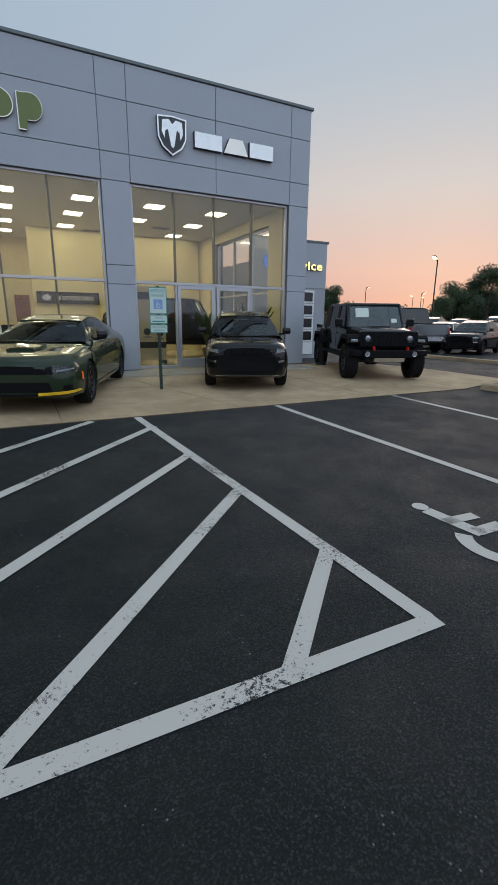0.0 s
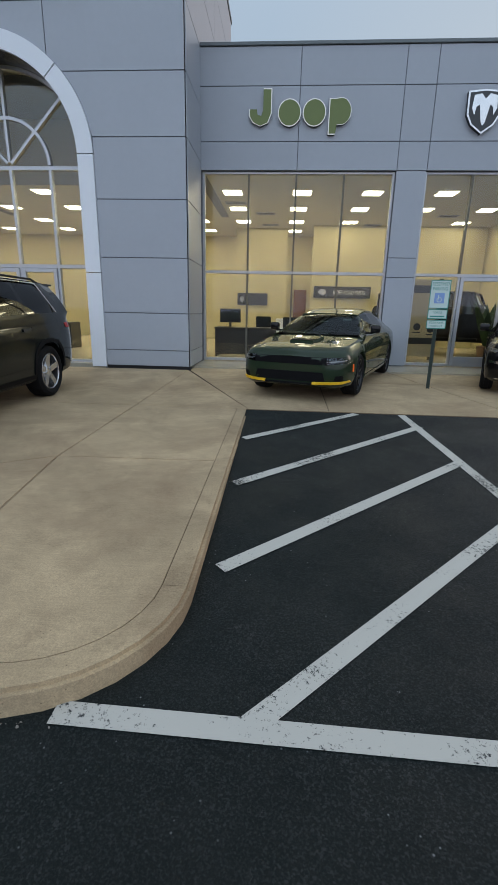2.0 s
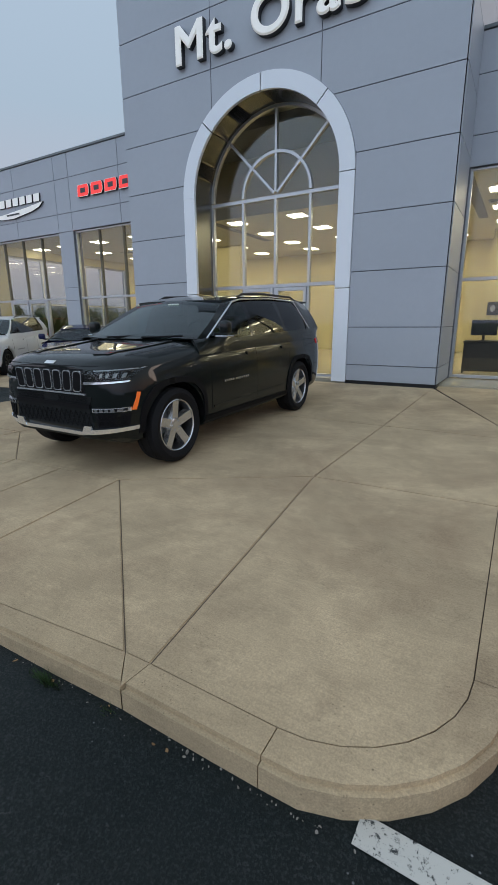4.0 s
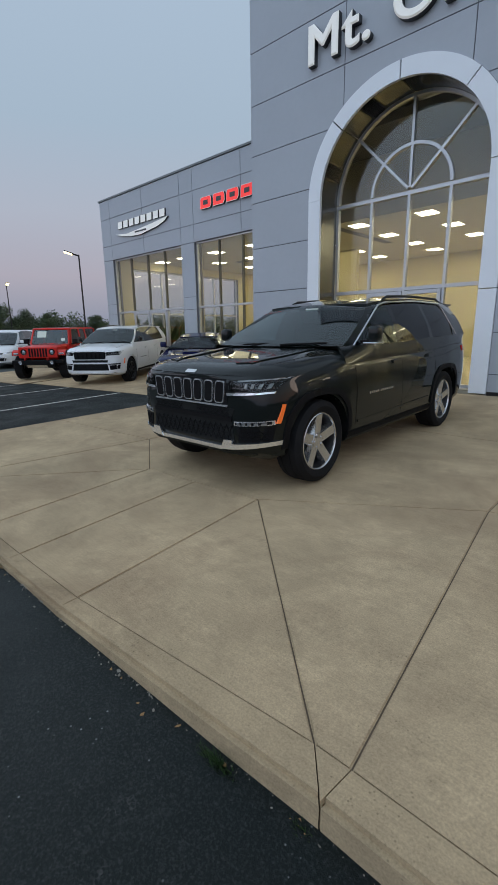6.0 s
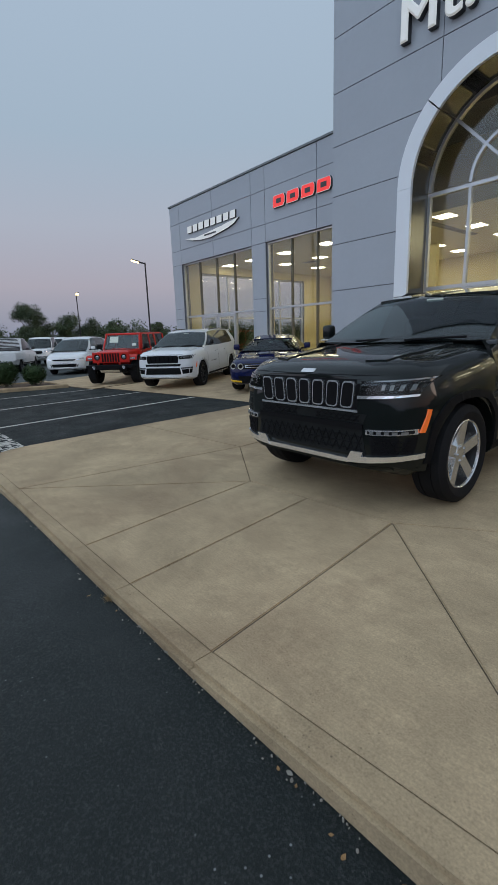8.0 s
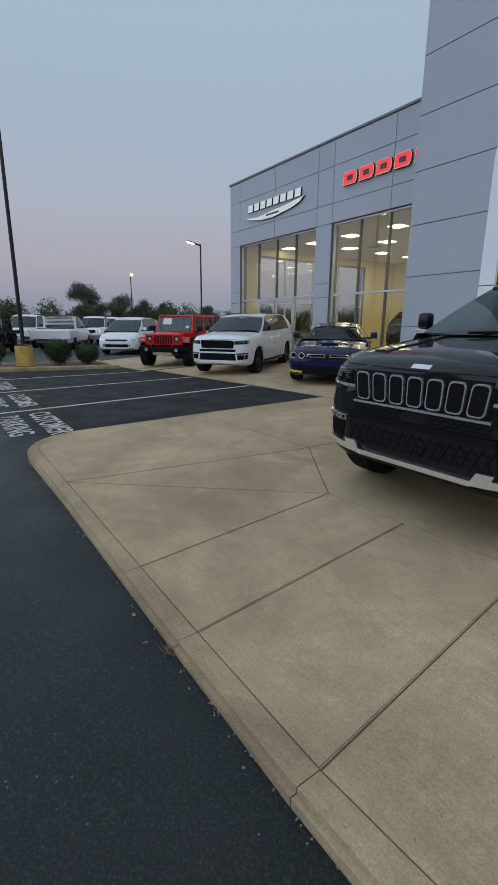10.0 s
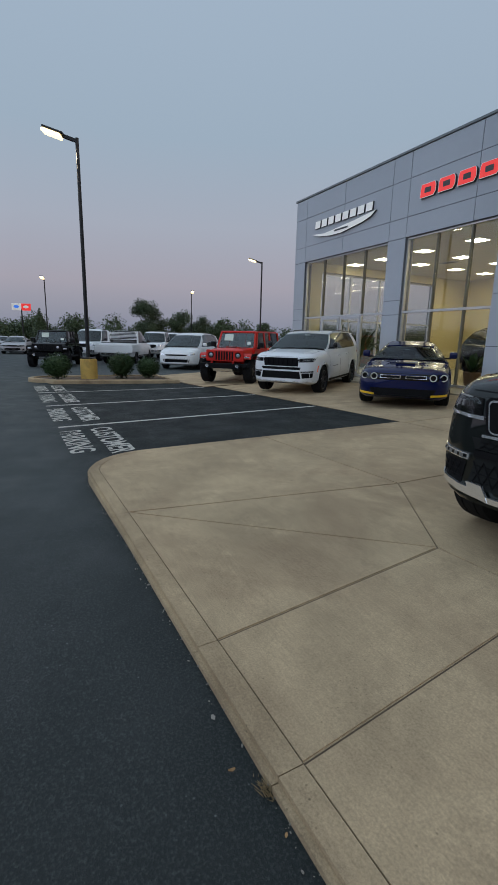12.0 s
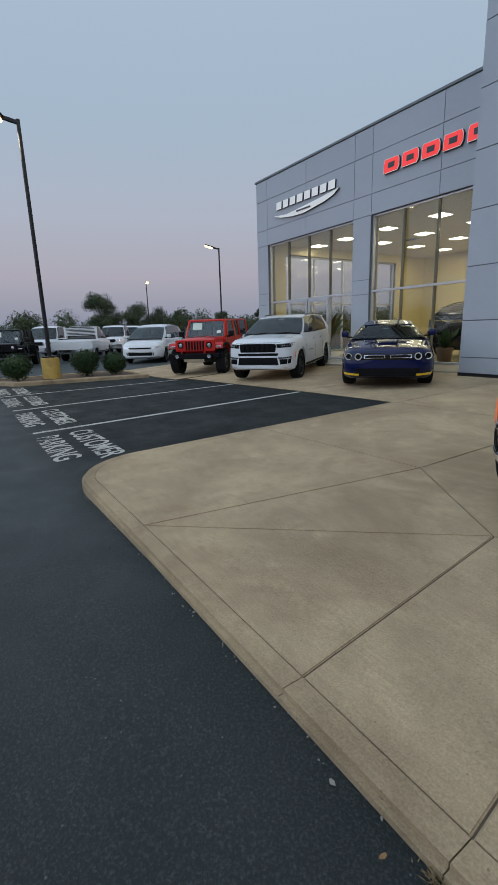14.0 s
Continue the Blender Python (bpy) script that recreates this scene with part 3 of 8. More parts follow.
for cx in (-9.55, -11.95, -14.45, -16.75):
    flat_text("CUSTOMER", cx, 2.42, 0.42, LINE, 1.72)
    flat_text("PARKING", cx - 0.1, 1.98, 0.42, LINE, 1.45)


def wheelchair_mark(cx, cy, s):
    bm = bmesh.new()

    def ring(r0, r1, a0, a1, ox, oy, n=24):
        p = [(ox + r * math.cos(radians(a)), oy + r * math.sin(radians(a))) for r, rng in ((r1, range(n + 1)), (r0, range(n, -1, -1))) for a in [a0 + (a1 - a0) * i / n for i in rng]]
        k = len(p) // 2
        vs = [bm.verts.new((cx + s * x, cy + s * y, asphalt_z(cx + s * x, cy + s * y) + 0.005)) for x, y in p]
        for i in range(k - 1):
            bm.faces.new((vs[i], vs[i + 1], vs[-2 - i], vs[-1 - i]))

    def bar(a, b, w):
        a, b = Vector(a), Vector(b)
        d = (b - a).normalized() * w / 2
        t = Vector((-d.y, d.x))
        q = [a - d + t, a - d - t, b + d - t, b + d + t]
        bm.faces.new([bm.verts.new((cx + s * p.x, cy + s * p.y, asphalt_z(cx + s * p.x, cy + s * p.y) + 0.005)) for p in q])

    ring(0.27, 0.43, 130, 395, 0, -0.25)
    ring(0.0, 0.09, 0, 359.9, -0.12, 0.66)
    bar((-0.12, 0.48), (-0.05, 0.02), 0.17)
    bar((-0.10, 0.28), (0.20, 0.26), 0.13)
    bar((0.02, 0.0), (0.26, 0.0), 0.15)
    bar((0.30, -0.05), (0.42, -0.42), 0.15)
    return part("painted_symbol", bm, LINE, markings)


wheelchair_mark(2.95, 2.61, 0.72)

# ---- dealership building ----
WY, TY = 11.54, 10.05            # faces of the wings and of the tower
TL, TR = -9.36, -1.975           # tower sides
BL, BR = -18.88, 7.33            # ends of the building
BASE, HEAD, ROOF = 0.33, 4.34, 6.52
BACK = 21.0
PZ = [4.34, 4.87, 5.85, 6.52]
PIL = [0.35, 2.26, 2.66, 4.34]


def wall_from(name, boxes, label, mat=PANEL_GAP):
    bm = bmesh.new()
    for b in boxes:
        add_box(bm, *b)
    return tagged(part(name, bm, mat), label, "wall", kind="structure")


def panels(parent, xs, zs, y, axis="y", sign=-1, gap=0.0065, t=0.018):
    """Proud sheet panels over a wall plane, each its own piece."""
    for a, b in zip(xs, xs[1:]):
        for c, d in zip(zs, zs[1:]):
            if axis == "y":
                bm = box(a + gap, b - gap, y + sign * t, y, c + gap, d - gap, 0.004)
            else:
                bm = box(y + sign * t, y, a + gap, b - gap, c + gap, d - gap, 0.004)
            part("panel", bm, PANEL, parent)


WIN_R1 = [-1.94, -0.94, 0.07, 1.07, 2.12]
WIN_R2 = [2.73, 3.72, 4.71, 5.73, 6.75]
WIN_L2 = [-18.2, -17.1, -16.02, -15.0, -13.95]
WIN_L1 = [-13.27, -12.22, -11.2, -10.2, -9.36]

wall_se = wall_from("wall_south_east", [(TR - 0.1, BR, WY, WY + 0.3, HEAD, ROOF), (2.12, 2.73, WY, WY + 0.3, 0.1, HEAD), (6.75, BR, WY, WY + 0.3, 0.1, HEAD),
                                        (TR - 0.1, -1.94, WY, WY + 0.3, 0.1, HEAD)], "grey metal panel wall with dark joints above tall windows")
panels(wall_se, [TR, 0.07, 2.13, 2.74, 4.74, 6.75, BR], PZ, WY)
panels(wall_se, [2.12, 2.73], PIL, WY)
panels(wall_se, [6.75, BR], PIL, WY)
wall_sw = wall_from("wall_south_west", [(BL, TL + 0.1, WY, WY + 0.3, HEAD, ROOF), (-13.95, -13.27, WY, WY + 0.3, 0.1, HEAD), (BL, -18.2, WY, WY + 0.3, 0.1, HEAD)],
                    "grey metal panel wall with dark joints above tall windows")
panels(wall_sw, [BL, -18.2, -16.05, -13.93, -13.27, -11.15, TL], PZ, WY)
panels(wall_sw, [-13.95, -13.27], PIL, WY)
panels(wall_sw, [BL, -18.2], PIL, WY)
# end walls with their own tall windows
wall_e = wall_from("wall_east", [(BR - 0.3, BR, WY + 0.3, 13.0, 0.1, ROOF), (BR - 0.3, BR, 13.0, 17.0, HEAD - 0.2, ROOF), (BR - 0.3, BR, 17.0, BACK, 0.1, ROOF)], "grey metal panel end wall")
panels(wall_e, [WY + 0.02, 13.0], PIL + PZ[1:], BR, "x", 1)
panels(wall_e, [13.0, 17.0, BACK], PZ, BR, "x", 1)
wall_w = wall_from("wall_west", [(BL, BL + 0.3, WY + 0.3, 12.6, 0.1, ROOF), (BL, BL + 0.3, 12.6, 19.0, HEAD - 0.2, ROOF), (BL, BL + 0.3, 19.0, BACK, 0.1, ROOF)], "grey metal panel end wall")
panels(wall_w, [WY + 0.02, 12.6], PIL + PZ[1:], BL, "x", -1)
panels(wall_w, [12.6, 15.8, 19.0, BACK], PZ, BL, "x", -1)
tagged(part("wall_north", box(BL, BR, BACK, BACK + 0.3, 0.1, ROOF), BEIGE), "beige painted back wall of the showroom", "wall", kind="structure")
tagged(part("roof", box(BL + 0.02, BR - 0.02, WY + 0.02, BACK + 0.28, 5.9, 6.1), PANEL_GAP), "flat dark roof behind the parapet", "roof", kind="structure")
bm = bmesh.new()
add_box(bm, TR, BR + 0.05, WY - 0.05, WY + 0.33, ROOF, ROOF + 0.065, 0.008)
add_box(bm, BL - 0.05, TL, WY - 0.05, WY + 0.33, ROOF, ROOF + 0.065, 0.008)
add_box(bm, BR - 0.32, BR + 0.05, WY + 0.33, BACK + 0.3, ROOF, ROOF + 0.065, 0.008)
add_box(bm, BL - 0.05, BL + 0.32, WY + 0.33, BACK + 0.3, ROOF, ROOF + 0.065, 0.008)
tagged(part("roof_trim", bm, COPING), "thin dark metal coping along the parapet", "trim", kind="structure")

# tower with the arched entrance
AX, AR, AI, SPR = -5.68, 1.98, 1.68, 4.2
TZ = [0.36, 0.68, 1.41, 2.44, 3.46, 4.48, 5.49, 6.52, 7.56, 8.6, 9.65]
TX = [TL, -6.86, -4.43, TR]


def arch_z(x, r=AR):
    return SPR + math.sqrt(max(0.0, r * r - (x - AX) ** 2)) if abs(x - AX) < r else 0.0


def clipped(x0, x1, z0, z1, r):
    """Outline polygons of a rectangle less the arch of radius r."""
    out = []
    if x0 < AX - r:
        out.append((x0, min(x1, AX - r)))
    if x1 > AX + r:
        out.append((max(x0, AX + r), x1))
    polys = [[(a, z0), (b, z0), (b, z1), (a, z1)] for a, b in out if b - a > 0.02]
    a, b = max(x0, AX - r), min(x1, AX + r)
    if b - a > 0.02 and z1 > SPR:
        n = 24
        low = [(a + (b - a) * i / n, max(z0, arch_z(a + (b - a) * i / n, r))) for i in range(n + 1)]
        run = []
        for p in low + [None]:
            if p and p[1] < z1 - 0.005:
                run.append(p)
            else:
                if len(run) > 1:
                    polys.append(run + [(run[-1][0], z1), (run[0][0], z1)])
                run = []
    return polys


bm = bmesh.new()
for q in clipped(TL + 0.02, TR - 0.02, 0.1, 9.65, AR - 0.03):
    add_prism(bm, q, TY, TY + 0.3)
add_box(bm, TL, TL + 0.25, TY + 0.3, 17, 0.1 + HEAD, 9.65)
add_box(bm, TR - 0.25, TR, TY + 0.3, 17, 0.1 + HEAD, 9.65)
add_box(bm, TL, TL + 0.25, TY + 0.3, WY + 0.3, 0.1, 0.1 + HEAD)
add_box(bm, TR - 0.25, TR, TY + 0.3, WY + 0.3, 0.1, 0.1 + HEAD)
add_box(bm, TL, TR, 16.7, 17, 5.9, 9.65)
tower = tagged(part("wall_tower", bm, PANEL_GAP), "tall grey metal panel tower with an arched opening", "wall", kind="structure")
for c, d in zip(TZ, TZ[1:]):
    for a, b in zip(TX, TX[1:]):
        if d < SPR + 0.5 and a == TX[1]:
            continue
        lo, hi = (a, b)
        for q in clipped(a + 0.009, b - 0.009, c + 0.009, d - 0.009, AR + 0.006) if d > SPR + 0.3 else clipped(TX[0] + 0.009 if a == TX[0] else AX, AX if a == TX[0] else TX[3] - 0.009, c + 0.009, d - 0.009, AR + 0.006):
            part("panel", prism(q, TY - 0.018, TY), PANEL, tower)
    panels(tower, [TY + 0.02, WY - 0.03] if d < 6.6 else [TY + 0.02, 13.5, 17], [c, d], TR, "x", 1)
    panels(tower, [TY + 0.02, WY - 0.03] if d < 6.6 else [TY + 0.02, 13.5, 17], [c, d], TL, "x", -1)
tagged(part("tower_base_trim", box(TL - 0.01, AX - AR, TY - 0.012, TY + 0.1, 0.2, 0.365), BLACK_METAL), "dark metal base strip under the tower panels", "trim", kind="structure")
tagged(part("tower_base_trim", box(AX + AR, TR + 0.01, TY - 0.012, TY + 0.1, 0.2, 0.365), BLACK_METAL), "dark metal base strip under the tower panels", "trim", kind="structure")
tagged(part("tower_roof", box(TL - 0.04, TR + 0.04, TY - 0.05, 17.04, 9.65, 9.75), COPING), "dark metal coping and roof of the tower", "roof", kind="structure")

# white band round the arch, in separate pieces
arch_band = empty("arch_trim", "white metal band round the arched entrance", "trim", kind="structure")
N = 32
for k in range(4):
    bm = bmesh.new()
    a0, a1 = 180 - 45 * k - (0.4 if k else 0), 180 - 45 * (k + 1) + 0.4
    outer = [(AX + AR * math.cos(radians(a0 + (a1 - a0) * i / 10)), SPR + AR * math.sin(radians(a0 + (a1 - a0) * i / 10))) for i in range(11)]
    inner = [(AX + AI * math.cos(radians(a0 + (a1 - a0) * i / 10)), SPR + AI * math.sin(radians(a0 + (a1 - a0) * i / 10))) for i in range(11)]
    for i in range(10):
        add_prism(bm, [outer[i], outer[i + 1], inner[i + 1], inner[i]], TY - 0.05, TY + 0.02)
    bmesh.ops.remove_doubles(bm, verts=bm.verts, dist=1e-5)
    part("arch_segment", bm, ARCH_WHITE, arch_band)
    bm = bmesh.new()
    for i in range(10):
        b0, b1 = [radians(a0 + (a1 - a0) * j / 10) for j in (i, i + 1)]
        add_prism(bm, [(AX + r * math.cos(b), SPR + r * math.sin(b)) for r, b in ((AI + 0.03, b0), (AI + 0.03, b1), (AI + 0.004, b1), (AI + 0.004, b0))], TY + 0.02, TY + 0.62)
    bmesh.ops.remove_doubles(bm, verts=bm.verts, dist=1e-5)
    part("arch_soffit", bm, SOFFIT, arch_band, "polished bronze-grey metal lining inside the arch", smooth=True)
for s in (-1, 1):
    for c, d in ((0.33, 2.15), (2.16, SPR)):
        part("arch_leg", box(AX + s * AI, AX + s * AR, TY - 0.05, TY + 0.02, c, d - 0.004, 0.004), ARCH_WHITE, arch_band)
        part("jamb", box(AX + s * (AI + 0.004), AX + s * (AI + 0.03), TY + 0.021, TY + 0.62, c, d - 0.004), SOFFIT, arch_band)


def window(name, xs, y, z0, z1, transom, label, doors=None):
    """A storefront: frame, mullions, transom, and a pane in each light."""
    w = empty(name, label, "window", kind="structure")
    f = bmesh.new()
    fw, d = 0.05, 0.10
    add_box(f, xs[0], xs[0] + fw, y, y + d, z0, z1, 0.004)
    add_box(f, xs[-1] - fw, xs[-1], y, y + d, z0, z1, 0.004)
    add_box(f, xs[0] + fw, xs[-1] - fw, y, y + d, z1 - fw, z1, 0.004)
    add_box(f, xs[0] + fw, xs[-1] - fw, y, y + d, z0, z0 + 0.06, 0.004)
    add_box(f, xs[0] + fw, xs[-1] - fw, y + 0.002, y + d, transom - 0.03, transom + 0.03, 0.004)
    part("window_frame", f, ALU, w)
    for x in xs[1:-1]:
        for c, e in ((z0 + 0.06, transom - 0.03), (transom + 0.03, z1 - fw)):
            inside = doors and doors[0] - 0.01 < x < doors[1] + 0.01 and e < transom + 0.01
            part("mullion", box(x - 0.019, x + 0.019, y + 0.004, y + d, c, e, 0.003), ALU if inside else MULL_DARK, w)
    for a, b in zip(xs, xs[1:]):
        for c, e in ((z0 + 0.06, transom - 0.03), (transom + 0.03, z1 - fw)):
            p = part("pane", box(a + 0.02, b - 0.02, y + 0.05, y + 0.056, c, e), GLASS, w)
            p.visible_shadow = False
    if doors:
        mid = (doors[0] + doors[1]) / 2
        for a, b, hx in ((doors[0] + 0.03, mid - 0.028, mid - 0.10), (mid + 0.028, doors[1] - 0.03, mid + 0.10)):
            bm = bmesh.new()
            for q in ((a, a + 0.075, z0 + 0.02, transom - 0.035), (b - 0.075, b, z0 + 0.02, transom - 0.035), (a + 0.075, b - 0.075, transom - 0.115, transom - 0.035), (a + 0.075, b - 0.075, z0 + 0.02, z0 + 0.22)):
                add_box(bm, q[0], q[1], y - 0.012, y + 0.036, q[2], q[3], 0.004)
            leaf = part("door_leaf", bm, ALU, w, "aluminium framed glass door leaf, shut")
            part("handle", cyl((hx, y - 0.06, 0.85 + z0), (hx, y - 0.06, 1.2 + z0), 0.013), ALU, leaf)
    return w


window("window_1", WIN_R1, WY + 0.06, 0.36, HEAD, 2.33, "tall aluminium storefront window of four bays")
window("window_2", WIN_R2, WY + 0.06, 0.36, HEAD, 2.33, "tall aluminium storefront window with double doors, shut", (3.72, 5.73))
window("window_3", WIN_L2, WY + 0.06, 0.36, HEAD, 2.33, "tall aluminium storefront window with double doors, shut", (-17.1, -15.0))
window("window_4", WIN_L1, WY + 0.06, 0.36, HEAD, 2.33, "tall aluminium storefront window of four bays")


def side_window(name, x, y0, y1, n):
    w = empty(name, "tall aluminium window in the end wall", "window", kind="structure")
    bm = bmesh.new()
    for i in range(n + 1):
        y = y0 + (y1 - y0) * i / n
        add_box(bm, x - 0.05, x + 0.05, y - 0.03, y + 0.03, 0.36, HEAD - 0.2)
    for z in (0.38, 2.33, HEAD - 0.23):
        add_box(bm, x - 0.045, x + 0.045, y0, y1, z - 0.03, z + 0.03)
    part("window_frame", bm, ALU, w)
    for i in range(n):
        a = y0 + (y1 - y0) * i / n
        p = part("pane", box(x - 0.004, x + 0.004, a + 0.03, a + (y1 - y0) / n - 0.03, 0.4, HEAD - 0.25), GLASS, w)
        p.visible_shadow = False


side_window("window_5", BR - 0.15, 13.0, 17.0, 3)
side_window("window_6", BL + 0.15, 12.6, 19.0, 4)


def arch_window():
    w = empty("window_7", "arched entrance window with a fan light over glass doors", "window", kind="structure")
    y = TY + 0.62
    bm = bmesh.new()

    def ring(r0, r1, a0=0, a1=180, n=28):
        for i in range(n):
            p = [radians(a0 + (a1 - a0) * k / n) for k in (i, i + 1)]
            add_prism(bm, [(AX + r * math.cos(a), SPR + r * math.sin(a)) for r, a in ((r1, p[0]), (r1, p[1]), (r0, p[1]), (r0, p[0]))], y, y + 0.1)

    ring(AI - 0.055, AI)
    ring(0.79, 0.85)
    for a in (45, 90, 135):
        c, s = math.cos(radians(a)), math.sin(radians(a))
        t = 0.026
        add_prism(bm, [(AX + c * r - k * s * t, SPR + s * r + k * c * t) for r, k in ((0.05, -1), (AI - 0.03, -1), (AI - 0.03, 1), (0.05, 1))], y + 0.004, y + 0.096)
    add_box(bm, AX - AI, AX + AI, y, y + 0.1, SPR - 0.09, SPR - 0.02)
    add_box(bm, AX - AI, AX + AI, y + 0.002, y + 0.1, 2.28, 2.35)
    add_box(bm, AX - AI, AX + AI, y, y + 0.1, 0.33, 0.39)
    for x in (-AI + 0.027, -0.82, 0.0, 0.82, AI - 0.027):
        add_box(bm, AX + x - 0.027, AX + x + 0.027, y + 0.003, y + 0.098, 0.36, SPR - 0.03)
    part("window_frame", bm, ALU, w)
    for a, b in zip((-AI, -0.82, 0, 0.82), (-0.82, 0, 0.82, AI)):
        for c, d in ((0.39, 2.28), (2.35, SPR - 0.09)):
            part("pane", box(AX + a + 0.027, AX + b - 0.027, y + 0.05, y + 0.056, c, d), GLASS, w).visible_shadow = False
    pts = [(AX + (AI - 0.03) * math.cos(radians(a)), SPR + (AI - 0.03) * math.sin(radians(a))) for a in range(0, 181, 6)]
    part("pane", prism(pts, y + 0.05, y + 0.056), GLASS, w).visible_shadow = False
    for s in (-1, 1):
        bm = bmesh.new()
        a, b = sorted((AX + s * 0.03, AX + s * 0.79))
        for q in ((a, a + 0.075, 0.38, 2.27), (b - 0.075, b, 0.38, 2.27), (a + 0.075, b - 0.075, 2.19, 2.27), (a + 0.075, b - 0.075, 0.38, 0.58)):
            add_box(bm, q[0], q[1], y - 0.03, y + 0.04, q[2], q[3], 0.004)
        part("door_leaf", bm, ALU, w, "aluminium framed glass door leaf, shut")


arch_window()

# ---- showroom ----
tagged(part("floor", box(BL + 0.3, BR - 0.3, TY + 0.3, BACK, 0.1, 0.34), FLOOR_TILE), "beige polished tile showroom floor", "floor", kind="structure")
bm = box(BL + 0.3, TL, WY + 0.3, BACK, 4.45, 4.55)
add_box(bm, TR, BR - 0.3, WY + 0.3, BACK, 4.45, 4.55)
add_box(bm, TL, TR, 13.2, BACK, 4.45, 4.55)
add_box(bm, TL + 0.25, TR - 0.25, TY + 0.4, 13.2, 6.2, 6.3)
add_box(bm, TL, TR, 13.2, 13.3, 4.55, 6.3)
tagged(part("ceiling", bm, CEIL), "off-white suspended ceiling of the showroom", "ceiling", kind="structure")


def ceiling_light(x, y, z=4.45, w=0.52, d=0.52):
    o = empty("ceiling_light", "lit square ceiling light panel with a warm diffuser", "ceiling light", pose(x, y, z), "showroom ceiling lights")
    bm = bmesh.new()
    add_box(bm, -w / 2, w / 2, -d / 2, d / 2, -0.012, 0, 0.003)
    part("frame", bm, WHITE_PAINT, o)
    part("diffuser", box(-w / 2 + 0.03, w / 2 - 0.03, -d / 2 + 0.03, d / 2 - 0.03, -0.02, -0.0125), LIGHT_PANEL, o)
    return o


first = ceiling_light(-1.52, 13.8)
for x in (-18.0, -16.5, -14.65, -12.7, -10.9, 0.27, 2.06, 3.9, 5.7, -8.6, -6.6, -4.6, -3.0):
    copy_thing(first, pose(x, 13.8, 4.45))
for x in (-16.5, -14.65, -12.7, -10.9, -8.6, -6.6, -4.6, -3.0, -1.55, 0.25, 2.05, 3.9, 5.7):
    for y in (15.7, 17.7, 19.5):
        copy_thing(first, pose(x, y, 4.45))
small = ceiling_light(-7.6, 11.9, 6.2, 0.24, 0.24)
for x in (-5.7, -3.8):
    copy_thing(small, pose(x, 11.9, 6.2))
for x, w in ((-14.0, 8.0), (-5.7, 6.0), (2.6, 8.0)):
    a = new("showroom_light", bpy.data.lights.new("showroom_light", "AREA"))
    a.data.shape, a.data.size, a.data.size_y, a.data.energy, a.data.color = "RECTANGLE", w, 7.0, 160.0, (1.0, 0.89, 0.54)
    a.matrix_basis = pose(x, 16.6, 4.40)


def ceiling_vent(x, y):
    o = empty("ceiling_vent", "small grey slatted air vent in the showroom ceiling", "vent", pose(x, y, 4.45), "showroom ceiling vents")
    bm = bmesh.new()
    for a in (-1, 1):
        add_box(bm, -0.30, 0.30, a * 0.14 - 0.02, a * 0.14 + 0.02, -0.014, 0)
        add_box(bm, a * 0.28 - 0.02, a * 0.28 + 0.02, -0.12, 0.12, -0.014, 0)
    part("frame", bm, GREY_SERVICE, o)
    for k in range(4):
        part("slat", box(-0.26, 0.26, -0.105 + 0.06 * k, -0.075 + 0.06 * k, -0.010, -0.001), PANEL_GAP, o)
    return o


vent = ceiling_vent(-0.75, 16.4)
for x, y in ((-0.65, 18.3), (1.15, 18.6), (2.9, 18.2), (-1.55, 15.0), (4.9, 16.6), (-12.0, 15.9), (-15.6, 16.2)):
    copy_thing(vent, pose(x, y, 4.45))
# partitions inside
bm = box(-1.9, 0.0, 19.0, 19.2, 0.34, 4.45)
tagged(part("wall_inner", bm, BEIGE), "beige painted partition wall in the showroom", "wall", kind="structure")
tagged(part("wall_inner_2", box(2.2, 6.9, 18.4, 18.6, 0.34, 4.45), BEIGE), "beige painted partition wall in the showroom", "wall", kind="structure")
tagged(part("wall_inner_3", box(-13.6, -10.6, 17.2, 17.4, 0.34, 4.45), BEIGE), "beige painted partition wall in the showroom", "wall", kind="structure")

# beige linings on the inside of the outer walls
for k, b in enumerate(((BL + 0.3, BL + 0.34, WY + 0.3, 12.6, 0.34, 4.45), (BL + 0.3, BL + 0.34, 19.0, BACK, 0.34, 4.45), (BL + 0.3, BL + 0.34, 12.6, 19.0, HEAD - 0.2, 4.45),
                       (BR - 0.34, BR - 0.3, WY + 0.3, 13.0, 0.34, 4.45), (BR - 0.34, BR - 0.3, 17.0, BACK, 0.34, 4.45), (BR - 0.34, BR - 0.3, 13.0, 17.0, HEAD - 0.2, 4.45),
                       (2.12, 2.73, WY + 0.3, WY + 0.33, 0.34, 4.45), (6.75, BR - 0.34, WY + 0.3, WY + 0.33, 0.34, 4.45), (-13.95, -13.27, WY + 0.3, WY + 0.33, 0.34, 4.45),
                       (TL + 0.25, TL + 0.28, TY + 0.74, WY + 0.3, 0.34, 6.2), (TR - 0.28, TR - 0.25, TY + 0.74, WY + 0.3, 0.34, 6.2))):
    tagged(part("wall_lining", box(*b), BEIGE), "beige painted inner lining of the outer wall", "wall", kind="structure")

# service wing behind
wall_s = wall_from("wall_service", [(BR, 10.25, 14.6, 14.9, 0.1, 4.1), (9.95, 10.25, 14.9, 24, 0.1, 4.1)], "lower grey service wing wall", GREY_SERVICE)
panels(wall_s, [BR, 8.8, 10.25], [2.62, 4.1], 14.6)
tagged(part("service_trim", box(BR, 10.29, 14.56, 14.95, 4.1, 4.17), COPING), "dark coping on the service wing", "trim", kind="structure")

# ---- vehicles ----
from mathutils.bvhtree import BVHTree

